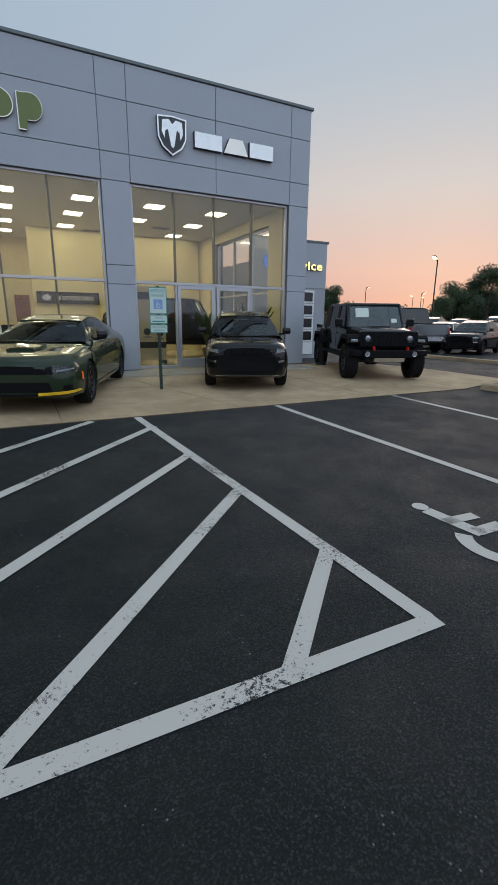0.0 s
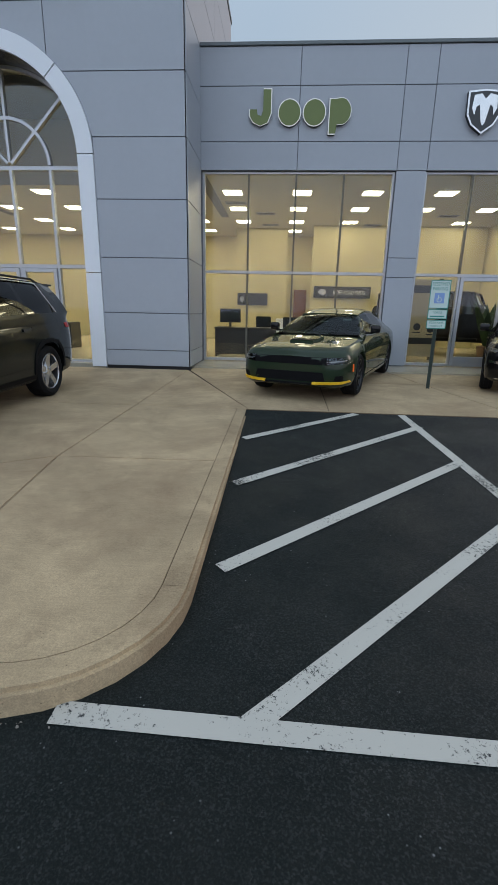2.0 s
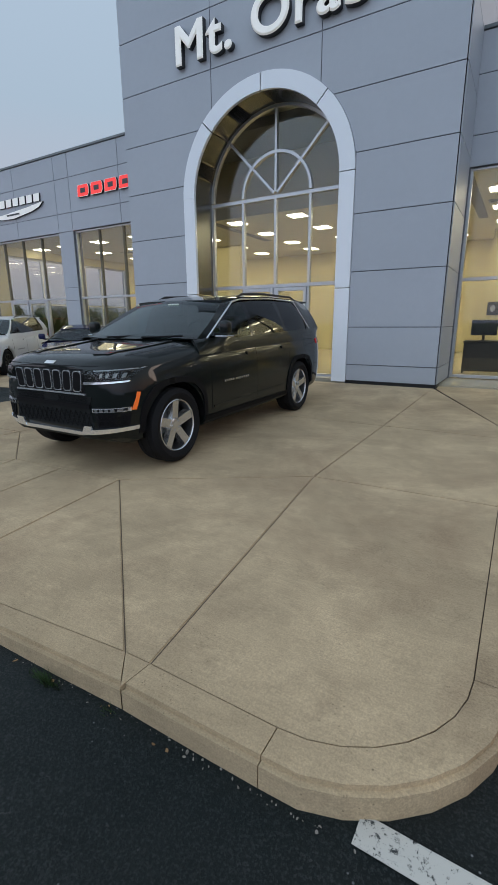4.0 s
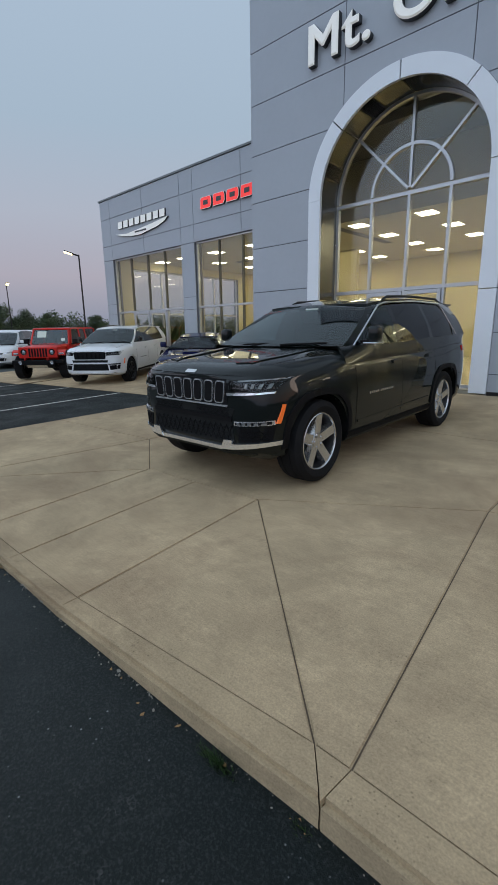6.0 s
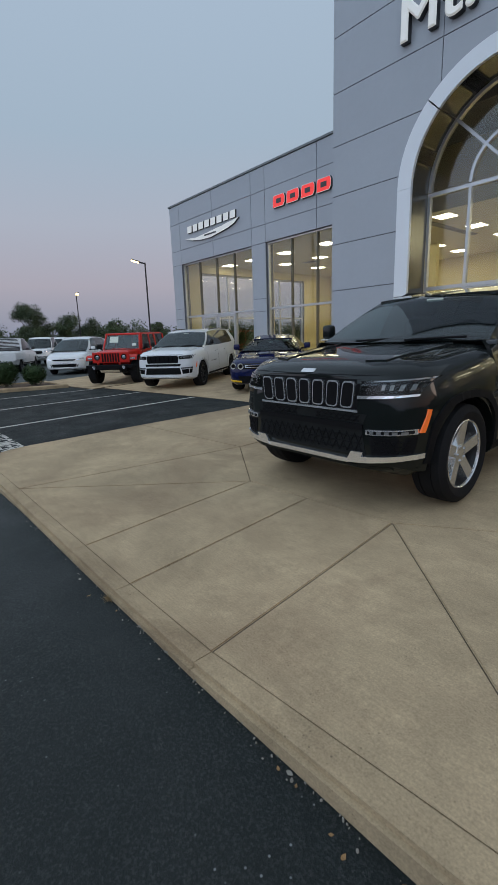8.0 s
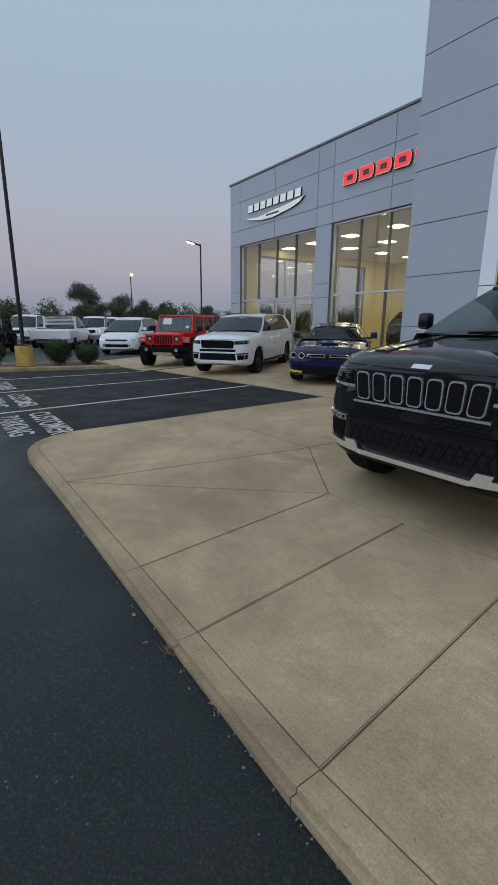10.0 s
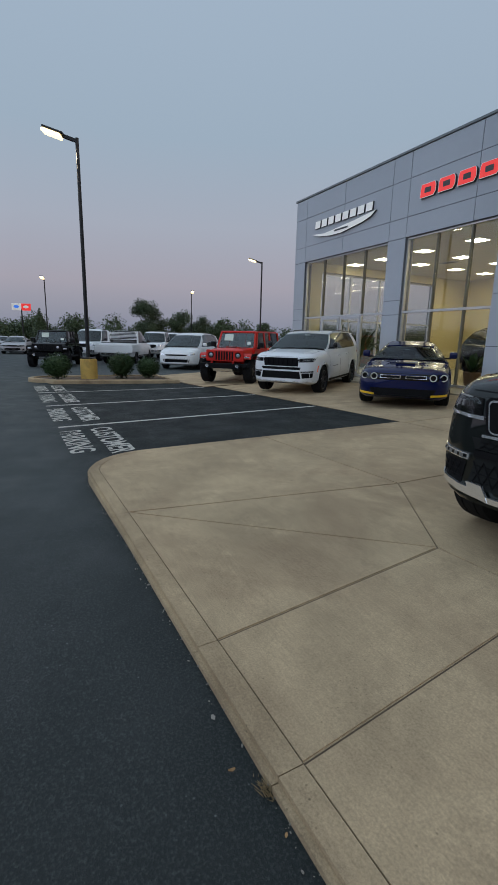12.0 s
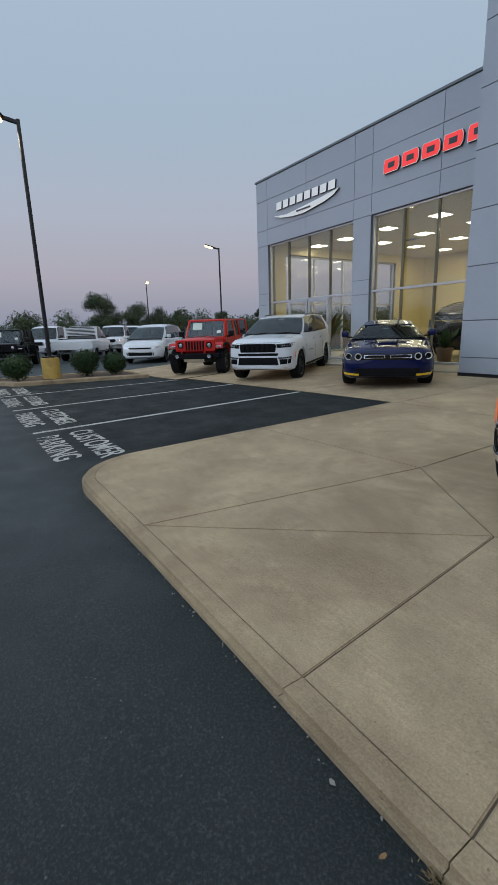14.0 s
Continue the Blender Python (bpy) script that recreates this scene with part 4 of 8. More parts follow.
CAR_GLASS = sheet_glass("car_glass", (0.46, 0.55, 0.55), 0.07)
TINT_GLASS = sheet_glass("privacy_glass", (0.13, 0.135, 0.13), 0.08)
LENS = sheet_glass("lamp_lens", (0.80, 0.81, 0.81), 0.03)
RUBBER = material("tyre_rubber", (0.011, 0.011, 0.012), 0.75, spec=0.12, var=0.15, var_scale=6, bump=0.2, bump_scale=90)
TRIM = material("black_plastic_trim", (0.007, 0.007, 0.008), 0.6, spec=0.08, var=0.1, var_scale=8, fine=0.1, fine_scale=150)
GLOSS_BLACK = material("gloss_black", (0.006, 0.006, 0.007), 0.12, coat=0.6, spec=0.2)
CHROME = material("chrome", (0.92, 0.93, 0.94), 0.12, metal=1.0)
BRIGHT_CHROME = material("bright_chrome_trim", (0.86, 0.87, 0.88), 0.2, metal=0.9)
RIM_SILVER = material("machined_alloy", (0.62, 0.62, 0.62), 0.25, metal=0.9, var=0.06, var_scale=9)
RIM_DARK = material("dark_alloy", (0.035, 0.035, 0.038), 0.3, metal=0.5, var=0.1, var_scale=9)
REFLECTOR = material("lamp_reflector", (0.75, 0.76, 0.78), 0.15, metal=1.0)
AMBER = material("amber_marker", (0.75, 0.14, 0.02), 0.3, emit=(1.0, 0.18, 0.02), power=0.15)
LED_GREY = material("lamp_cluster", (0.30, 0.31, 0.32), 0.3, metal=0.8)
RED_LENS = material("red_lens", (0.45, 0.01, 0.01), 0.2)
RED_HOOK = material("red_tow_hook", (0.55, 0.02, 0.015), 0.4)
CABIN = material("dark_cabin_trim", (0.014, 0.015, 0.015), 0.8, spec=0.1, var=0.2, var_scale=7)
YELLOW_GUARD = material("yellow_shipping_guard", (0.85, 0.52, 0.02), 0.45)
STICKER = material("window_sticker", (0.62, 0.66, 0.60), 0.6, var=0.08, var_scale=25)
PLATE_WHITE = material("white_badge", (0.7, 0.7, 0.7), 0.3, metal=0.3)


def car_paint(name, base, metal=0.35, rough=0.28):
    return material(name, base, 0.42, metal=metal * 0.12, coat=1.0, spec=0.05, var=0.04, var_scale=2, fine=0.03, fine_scale=400)


P_CHARCOAL = car_paint("charcoal_green_car_paint", (0.0055, 0.0078, 0.0073))
P_GREEN = car_paint("olive_green_car_paint", (0.020, 0.034, 0.018), 0.45)
P_BLACK = car_paint("black_car_paint", (0.004, 0.004, 0.0045), 0.1)
P_WHITE = car_paint("white_car_paint", (0.72, 0.73, 0.74), 0.0)
P_BLUE = car_paint("deep_blue_car_paint", (0.003, 0.007, 0.050), 0.5)
P_RED = car_paint("red_car_paint", (0.55, 0.022, 0.016), 0.0)
P_DARK_GREEN = car_paint("matt_dark_green_car_paint", (0.010, 0.012, 0.011), 0.1)
P_SILVER = car_paint("silver_car_paint", (0.36, 0.37, 0.39), 0.6)
P_GREY = car_paint("grey_car_paint", (0.11, 0.115, 0.12), 0.5)


def interp(table, y):
    """Smooth value of a column of (y, value) rows."""
    if y <= table[0][0]:
        return table[0][1]
    for (a, u), (b, v) in zip(table, table[1:]):
        if y <= b:
            k = (y - a) / (b - a)
            return u + (v - u) * (k * k * (3 - 2 * k) * 0.5 + k * 0.5)
    return table[-1][1]


def add_grid(bm, rows):
    vs = [[bm.verts.new(p) for p in r] for r in rows]
    for a, b in zip(vs, vs[1:]):
        for i in range(len(a) - 1):
            bm.faces.new((a[i], a[i + 1], b[i + 1], b[i]))
    return vs


def thick_sheet(rows, t, way):
    """A grid of points given thickness t against a direction."""
    bm = bmesh.new()
    add_grid(bm, rows)
    back = [[Vector(p) - t * Vector(way) for p in r] for r in rows]
    add_grid(bm, back)
    bm.verts.ensure_lookup_table()
    n, m = len(rows), len(rows[0])
    k = n * m
    def idx(i, j):
        return i * m + j
    rim = [idx(0, j) for j in range(m)] + [idx(i, m - 1) for i in range(1, n)] + [idx(n - 1, j) for j in range(m - 2, -1, -1)] + [idx(i, 0) for i in range(n - 2, 0, -1)]
    for a, b in zip(rim, rim[1:] + rim[:1]):
        bm.faces.new((bm.verts[a], bm.verts[b], bm.verts[k + b], bm.verts[k + a]))
    return bm


class Skin:
    """The body's surface, on which lamps, grilles and seams are laid."""
    def __init__(self, me):
        self.tree = BVHTree.FromPolygons([v.co for v in me.vertices], [p.vertices for p in me.polygons])

    def at(self, u, v, axis):
        start, way = {"front": ((u, -8, v), (0, 1, 0)), "rear": ((u, 8, v), (0, -1, 0)), "left": ((8, u, v), (-1, 0, 0)), "right": ((-8, u, v), (1, 0, 0)), "top": ((u, v, 8), (0, 0, -1))}[axis]
        hit = self.tree.ray_cast(Vector(start), Vector(way))[0]
        return hit

    def patch(self, quad, axis, out=0.006, t=0.02, nu=8, nv=3):
        """A curved plate over the skin, between four corners (u, v), a little proud of it."""
        way = Vector({"front": (0, -1, 0), "rear": (0, 1, 0), "left": (1, 0, 0), "right": (-1, 0, 0), "top": (0, 0, 1)}[axis])
        rows, last = [], None
        a, b, c, d = [Vector(q) for q in quad]
        for j in range(nv + 1):
            row = []
            for i in range(nu + 1):
                p = a.lerp(b, i / nu).lerp(d.lerp(c, i / nu), j / nv)
                h = self.at(p.x, p.y, axis) or last
                if h is None:
                    h = Vector((p.x, 0, p.y))
                elif axis in ("front", "rear"):
                    h = Vector((p.x, h.y, p.y))
                elif axis in ("left", "right"):
                    h = Vector((h.x, p.x, p.y))
                else:
                    h = Vector((p.x, p.y, h.z))
                last = h
                row.append(h + out * way)
            rows.append(row)
        return thick_sheet(rows, t, way)


def lathe(profile, n=40, axis="x"):
    """A ring turned from (radius, offset along the axle) pairs."""
    bm = bmesh.new()
    rings = []
    for r, o in profile:
        rings.append([bm.verts.new((o, r * math.cos(2 * math.pi * i / n), r * math.sin(2 * math.pi * i / n))) for i in range(n)])
    for a, b in zip(rings, rings[1:]):
        for i in range(n):
            bm.faces.new((a[i], a[(i + 1) % n], b[(i + 1) % n], b[i]))
    return bm


WHEELS = {}


def wheel_meshes(r, rr, w, style):
    """Tyre, rim and hub meshes for an axle along +x (outer side +x)."""
    key = (r, rr, w, style)
    if key in WHEELS:
        return WHEELS[key]
    h = w / 2
    tyre = lathe([(rr - 0.005, -h * 0.85), (rr + 0.02, -h * 0.98), ((r + rr) / 2, -h * 1.04), (r - 0.03, -h * 0.95), (r - 0.006, -h * 0.8), (r, -h * 0.4), (r - 0.008, -h * 0.38), (r - 0.008, -h * 0.34), (r, -h * 0.32),
                  (r, h * 0.32), (r - 0.008, h * 0.34), (r - 0.008, h * 0.38), (r, h * 0.4), (r - 0.006, h * 0.8), (r - 0.03, h * 0.95), ((r + rr) / 2, h * 1.04), (rr + 0.02, h * 0.98), (rr - 0.005, h * 0.85)])
    if style == "offroad":
        for i in range(36):
            a = 2 * math.pi * i / 36
            m = Matrix.Rotation(a, 4, "X")
            for s in (-1, 1):
                add_box(tyre, s * h * 0.55 - h * 0.38, s * h * 0.55 + h * 0.38, -0.022, 0.022, r - 0.012, r + 0.008, 0.0, 1, m @ Matrix.Rotation(0.1 * s, 4, "Z"))
    rim = lathe([(rr, h * 0.86), (rr - 0.008, h * 0.90), (rr - 0.016, h * 0.84), (rr - 0.018, h * 0.76)])
    dark = lathe([(rr - 0.016, h * 0.77), (rr - 0.03, h * 0.5), (rr - 0.034, -h * 0.1), (0.06, -h * 0.1)], 32)
    disc = lathe([(rr * 0.62, -h * 0.02), (rr * 0.62, h * 0.08), (0.07, h * 0.08)], 28)
    spokes = bmesh.new()
    n = {"five": 5, "twin": 10, "offroad": 8, "many": 10}[style]
    for i in range(n):
        m = Matrix.Rotation(2 * math.pi * i / n, 4, "X")
        wi, wo = (0.058, 0.040) if style == "five" else (0.022, 0.020)
        pts = [(0.05, -wi), (rr - 0.02, -wo * (1.5 if style == "five" else 1)), (rr - 0.02, wo * (1.5 if style == "five" else 1)), (0.05, wi)]
        lo = [spokes.verts.new(m @ Vector((h * 0.28, y, z))) for z, y in pts]
        hi = [spokes.verts.new(m @ Vector((h * (0.62 if z < 0.1 else 0.80), y * 0.72, z))) for z, y in pts]
        spokes.faces.new(lo)
        spokes.faces.new(hi[::-1])
        for k in range(4):
            spokes.faces.new((lo[k], hi[k], hi[(k + 1) % 4], lo[(k + 1) % 4]))
    hub = lathe([(0.075, h * 0.3), (0.072, h * 0.66), (0.045, h * 0.72), (0.001, h * 0.72)], 20)
    for i in range(5):
        a = 2 * math.pi * (i + 0.5) / 5
        add_cyl(hub, (h * 0.55, 0.055 * math.cos(a), 0.055 * math.sin(a)), (h * 0.76, 0.055 * math.cos(a), 0.055 * math.sin(a)), 0.010, n=8)
    WHEELS[key] = mesh_of(tyre, "tyre", RUBBER, True, 30), mesh_of(rim, "rim", RIM_SILVER if style == "five" else RIM_DARK, True, 30), \
        mesh_of(spokes, "spokes", RIM_SILVER if style == "five" else RIM_DARK), mesh_of(dark, "brake_backing", BLACK_METAL, True), mesh_of(disc, "brake_disc", ALU, True), mesh_of(hub, "hub", RIM_SILVER if style == "five" else RIM_DARK, True)
    return WHEELS[key]


def add_wheels(root, s):
    ms = wheel_meshes(s["r"], s["rr"], s.get("tw", 0.25), s.get("wheel", "many"))
    x = s["hw"] - s.get("tw", 0.25) / 2 - 0.015 + s.get("poke", 0.0)
    for y in (-s["wb"] / 2, s["wb"] / 2):
        for side in (1, -1):
            w = new("wheel", ms[0])
            w.parent = root
            w.matrix_basis = pose(side * x, y, s["r"], 0, 0, 0 if side > 0 else 180)
            for nm, me in zip(("rim", "spokes", "brake_backing", "brake_disc", "hub"), ms[1:]):
                c = new(nm, me)
                c.parent = w


def rounded_body(s):
    """Lower body: lofted sections, wheel arches cut out of it."""
    f, r = -s["wb"] / 2 - s["fo"], s["wb"] / 2 + s["ro"]
    hw, zl = s["hw"], s["zl"]
    cw = [(f, 0.60), (f + 0.04, 0.74), (f + 0.12, 0.86), (f + 0.28, 0.945), (f + 0.6, 0.985), (f + 1.1, 1.0), (r - 0.9, 1.0), (r - 0.35, 0.97), (r - 0.12, 0.92), (r - 0.03, 0.82), (r, 0.72)]
    if s.get("blunt"):
        cw = [(f, 0.64), (f + 0.03, 0.75), (f + 0.10, 0.845), (f + 0.22, 0.915), (f + 0.4, 0.965)] + cw[5:]
    ys = [f, f + 0.012, f + 0.04, f + 0.08, f + 0.14, f + 0.22, f + 0.32] + [f + 0.32 + (r - f - 0.5) * i / 30 for i in range(1, 30)] + [r - 0.16, r - 0.09, r - 0.04, r - 0.012, r]
    bm = bmesh.new()
    rows = []
    for y in ys:
        k = hw * interp(cw, y)
        zt, zs = interp(s["top"], y), interp(s["shoulder"], y)
        lo = zl + interp([(f, 0.10), (f + 0.25, 0.03), (f + 0.8, 0), (r - 0.7, 0), (r - 0.2, 0.05), (r, 0.14)], y)
        pull = interp([(f, 0.06), (f + 0.2, 0.0), (r - 0.2, 0), (r, 0.05)], y)
        zt, zs = zt - pull * 0.6, zs - pull * 0.4
        half = [(0, lo), (k * 0.84, lo), (k * 0.955, lo + 0.05), (k * 0.985, lo + 0.14), (k, lo + (zs - lo) * 0.45), (k * 0.998, lo + (zs - lo) * 0.68), (k * 0.985, lo + (zs - lo) * 0.86), (k * 0.955, zs),
                (k * 0.915, zs + (zt - zs) * 0.45), (k * 0.83, zs + (zt - zs) * 0.78), (k * 0.6, zs + (zt - zs) * 0.95), (k * 0.3, zt), (0, zt + 0.005)]
        rows.append([(x, y, z) for x, z in half] + [(-x, y, z) for x, z in half[-2:0:-1]])
    vs = [[bm.verts.new(p) for p in row] for row in rows]
    n = len(vs[0])
    for a, b in zip(vs, vs[1:]):
        for i in range(n):
            bm.faces.new((a[i], a[(i + 1) % n], b[(i + 1) % n], b[i]))
    bm.faces.new(vs[0])
    bm.faces.new(vs[-1][::-1])
    me = mesh_of(bm, "body", s["paint"])
    skin = Skin(me)
    body = new("body", me)
    cutter = bmesh.new()
    for y in (-s["wb"] / 2, s["wb"] / 2):
        for side in (1, -1):
            add_cyl(cutter, (side * (hw - 0.34), y, s["r"]), (side * (hw + 0.3), y, s["r"]), s["r"] + s.get("gap", 0.055), n=40)
            add_box(cutter, *sorted((side * (hw - 0.34), side * (hw + 0.3))), y - s["r"] - s.get("gap", 0.055), y + s["r"] + s.get("gap", 0.055), -0.2, s["r"] * 0.9)
    cut = new("cutter", mesh_of(cutter, "cutter", TRIM))
    mod = body.modifiers.new("arches", "BOOLEAN")
    mod.object, mod.operation, mod.solver = cut, "DIFFERENCE", "EXACT"
    mod.use_self = True
    dg = bpy.context.evaluated_depsgraph_get()
    done = bpy.data.meshes.new_from_object(body.evaluated_get(dg))
    body.modifiers.clear()
    body.data = done
    bpy.data.objects.remove(cut)
    done.materials.clear()
    done.materials.append(s["paint"])
    done.shade_smooth()
    done.set_sharp_from_angle(angle=radians(32))
    return body, skin


def greenhouse(root, s):
    """Windscreen, side panes, pillars, roof and rear pane, each its own sheet."""
    hb, hr = s["belt_w"], s["roof_w"]
    lines = s["lines"]          # (belt y, roof y) from front to rear
    kinds = s["kinds"]          # "p" pillar, "g" glass, "t" tinted glass between the lines
    zb = lambda y: interp(s["belt"], y)
    zr = lambda y: interp(s["roof"], y)

    def width_b(y):
        return hb * interp([(lines[0][0] - 0.2, 0.93), (lines[0][0] + 0.6, 1.0), (lines[-1][0] - 0.8, 1.0), (lines[-1][0], 0.93)], y)

    def width_r(y):
        return hr * interp([(lines[0][1], 0.96), (lines[0][1] + 0.6, 1.0), (lines[-1][1] - 0.6, 1.0), (lines[-1][1], 0.93)], y)

    def side_pt(line, v, sgn):
        yb, yr = line
        y = yb + (yr - yb) * v
        x = width_b(yb) + (width_r(yr) - width_b(yb)) * v + 0.028 * math.sin(math.pi * v)
        z = zb(yb) + (zr(yr) - zb(yb)) * v
        return Vector((sgn * x, y, z))

    for sgn in (1, -1):
        for i, kind in enumerate(kinds):
            a, b = lines[i], lines[i + 1]
            rows = []
            for j in range(7):
                rows.append([side_pt((a[0] + (b[0] - a[0]) * k / 4, a[1] + (b[1] - a[1]) * k / 4), j / 6, sgn) for k in range(5)])
            mat = {"p": s["paint"], "k": GLOSS_BLACK, "g": CAR_GLASS, "t": TINT_GLASS}[kind]
            name = "pillar" if kind in "pk" else "side_window"
            part(name, thick_sheet(rows, 0.012 if kind in "pk" else 0.004, (sgn, 0, 0)), mat, root, smooth=True, angle=50)
    # painted shoulder that closes the doors up to the glass
    skin = s["skin"]
    for sgn, axis in ((1, "left"), (-1, "right")):
        rows = []
        y0, y1 = lines[0][0] - 0.06, lines[-1][0] + 0.02
        for i in range(25):
            y = y0 + (y1 - y0) * i / 24
            zlow = interp(s["shoulder"], y) - 0.02
            h = skin.at(y, zlow, axis)
            x_low = abs(h.x) + 0.004 if h else s["hw"] * 0.96
            x_top, z_top = width_b(y) + 0.008, zb(y) + 0.012
            rows.append([Vector((sgn * (x_low + (x_top - x_low) * (v * 0.45 + v * v * 0.55)), y, zlow + (z_top - zlow) * v)) for v in (0, 0.25, 0.5, 0.75, 1.0)])
        part("door_shoulder", thick_sheet(rows, 0.03, (sgn, 0, 0)), s["paint"], root, smooth=True, angle=60)
    for name, line, way, mat, bulge in (("windscreen", lines[0], -1, CAR_GLASS, (0.13, 0.07)), ("rear_window", lines[-1], 1, TINT_GLASS, (0.08, 0.05))):
        rows = []
        for j in range(7):
            v = j / 6
            p = side_pt(line, v, 1)
            rows.append([Vector((p.x * (-1 + k / 5), p.y + way * (bulge[0] + (bulge[1] - bulge[0]) * v) * (1 - (-1 + k / 5) ** 2), p.z + (0.01 + (0.014 * v if way < 0 else 0)) * (1 - (-1 + k / 5) ** 2))) for k in range(11)])
        part(name, thick_sheet(rows, 0.004, (0, way, 0)), mat, root, smooth=True, angle=50)
    rows = []
    y0, y1 = lines[0][1], lines[-1][1]
    for j in range(13):
        v = j / 12
        y = y0 + (y1 - y0) * v
        w = width_r(y) + 0.004
        bow = -0.07 * (1 - v) ** 6 + 0.05 * v ** 6
        rows.append([Vector((w * (-1 + k / 6), y + bow * (1 - (-1 + k / 6) ** 2), zr(y) + 0.012 + s.get("crown", 0.05) * (0.3 + 0.7 * clamp(v / 0.2)) * (1 - (-1 + k / 6) ** 4))) for k in range(13)])
    part("roof", thick_sheet(rows, 0.018, (0, 0, 1)), s.get("roof_paint", s["paint"]), root, smooth=True, angle=50)
    # cabin: dash, seats, wheel; black sheet added at belt height hides the body top
    rows = []
    for j in range(13):
        y = lines[0][0] + (lines[-1][0] - lines[0][0]) * j / 12
        lift = max(zb(y), interp(s["top"], y)) + 0.014
        rows.append([Vector((0.97 * width_b(y) * (-1 + k / 5), y - 0.115 * (1 - (-1 + k / 5) ** 2) * (1 - j / 12) ** 6, lift)) for k in range(11)])
    part("cabin_floor", thick_sheet(rows, 0.008, (0, 0, 1)), CABIN, root)
    zf = zb(lines[0][0])
    part("dashboard", box(-hb * 0.85, hb * 0.85, lines[0][0] + 0.12, lines[0][0] + 0.55, zf - 0.12, zf + 0.05, 0.03, 2), CABIN, root)
    sy = (lines[0][0] + lines[0][1]) / 2 + 0.75
    for sx in (-0.38, 0.38):
        bm = box(sx - 0.23, sx + 0.23, sy, sy + 0.16, zf - 0.25, zf + 0.22, 0.06, 2)
        add_box(bm, sx - 0.13, sx + 0.13, sy + 0.04, sy + 0.14, zf + 0.24, zf + 0.40, 0.04, 2)
        part("seat", bm, CABIN, root)
    if lines[-1][0] - sy > 1.3:
        part("rear_bench", box(-0.62, 0.62, sy + 0.9, sy + 1.06, zf - 0.25, zf + 0.24, 0.05, 2), CABIN, root)
    bm = lathe([(0.165, -0.012), (0.185, 0), (0.165, 0.012), (0.155, 0), (0.165, -0.012)], 24)
    part("steering_wheel", bm, CABIN, root, m=Matrix.Translation((0.38, lines[0][0] + 0.66, zf + 0.02)) @ pose(0, 0, 0, 25, 0, 90))


def mirrors(root, s, cap=None):
    y, z = s["lines"][0][0] + s.get("mirror_back", 0.36), interp(s["belt"], s["lines"][0][0]) + 0.07
    for sgn in (1, -1):
        a, b = sorted((sgn * (s["belt_w"] + 0.07), sgn * (s["belt_w"] + 0.07 + s.get("mirror", 0.19))))
        bm = box(a, b, y - 0.06, y + 0.07, z - 0.03, z + 0.12, 0.035, 3)
        m = part("door_mirror", bm, cap or s["paint"], root, smooth=True, angle=45)
        a, b = sorted((sgn * (s["belt_w"] - 0.02), sgn * (s["belt_w"] + 0.12)))
        part("mirror_stalk", box(a, b, y - 0.03, y + 0.03, z - 0.045, z - 0.01, 0.01), TRIM, m)


def arch_trims(root, s, mat, wide=0.075, proud=0.02, squared=False):
    for y in (-s["wb"] / 2, s["wb"] / 2):
        for sgn in (1, -1):
            bm = bmesh.new()
            r0 = s["r"] + s.get("gap", 0.055) - 0.008
            r1 = r0 + wide
            n = 22
            for i in range(n):
                q = [radians(2 + 176 * k / n) for k in (i, i + 1)]
                def rr(r, a):
                    c, d = math.cos(a), math.sin(a)
                    if squared:
                        k = min(1.0 / max(abs(c), 1e-3), 1.0 / max(abs(d), 1e-3))
                        r = r * (1 + (min(k, 1.16) - 1) * 0.55)
                    return (y + r * c, s["r"] + r * d)
                quad = [rr(r1, q[0]), rr(r1, q[1]), rr(r0, q[1]), rr(r0, q[0])]
                outs = []
                for yy, zz in quad:
                    h = s["skin"].at(yy, zz, "left") if "skin" in s else None
                    outs.append((abs(h.x) if h else s["hw"]) + proud)
                near = [bm.verts.new((sgn * (o - 0.13), yy, zz)) for o, (yy, zz) in zip(outs, quad)]
                far = [bm.verts.new((sgn * o, yy, zz)) for o, (yy, zz) in zip(outs, quad)]
                bm.faces.new(near)
                bm.faces.new(far[::-1])
                for j in range(4):
                    bm.faces.new((near[j], far[j], far[(j + 1) % 4], near[(j + 1) % 4]))
            bmesh.ops.remove_doubles(bm, verts=bm.verts, dist=1e-5)
            part("arch_trim", bm, mat, root, smooth=True, angle=40)
            # dark liner behind the wheel
            bm = bmesh.new()
            q = [[Vector((sgn * x, y + (r0 + 0.004) * math.cos(radians(4 + 172 * i / 16)), s["r"] + (r0 + 0.004) * math.sin(radians(4 + 172 * i / 16)))) for x in (s["hw"] - 0.36, s["hw"] - 0.05)] for i in range(17)]
            add_grid(bm, q)
            part("arch_liner", bm, TRIM, root, smooth=True, angle=60)


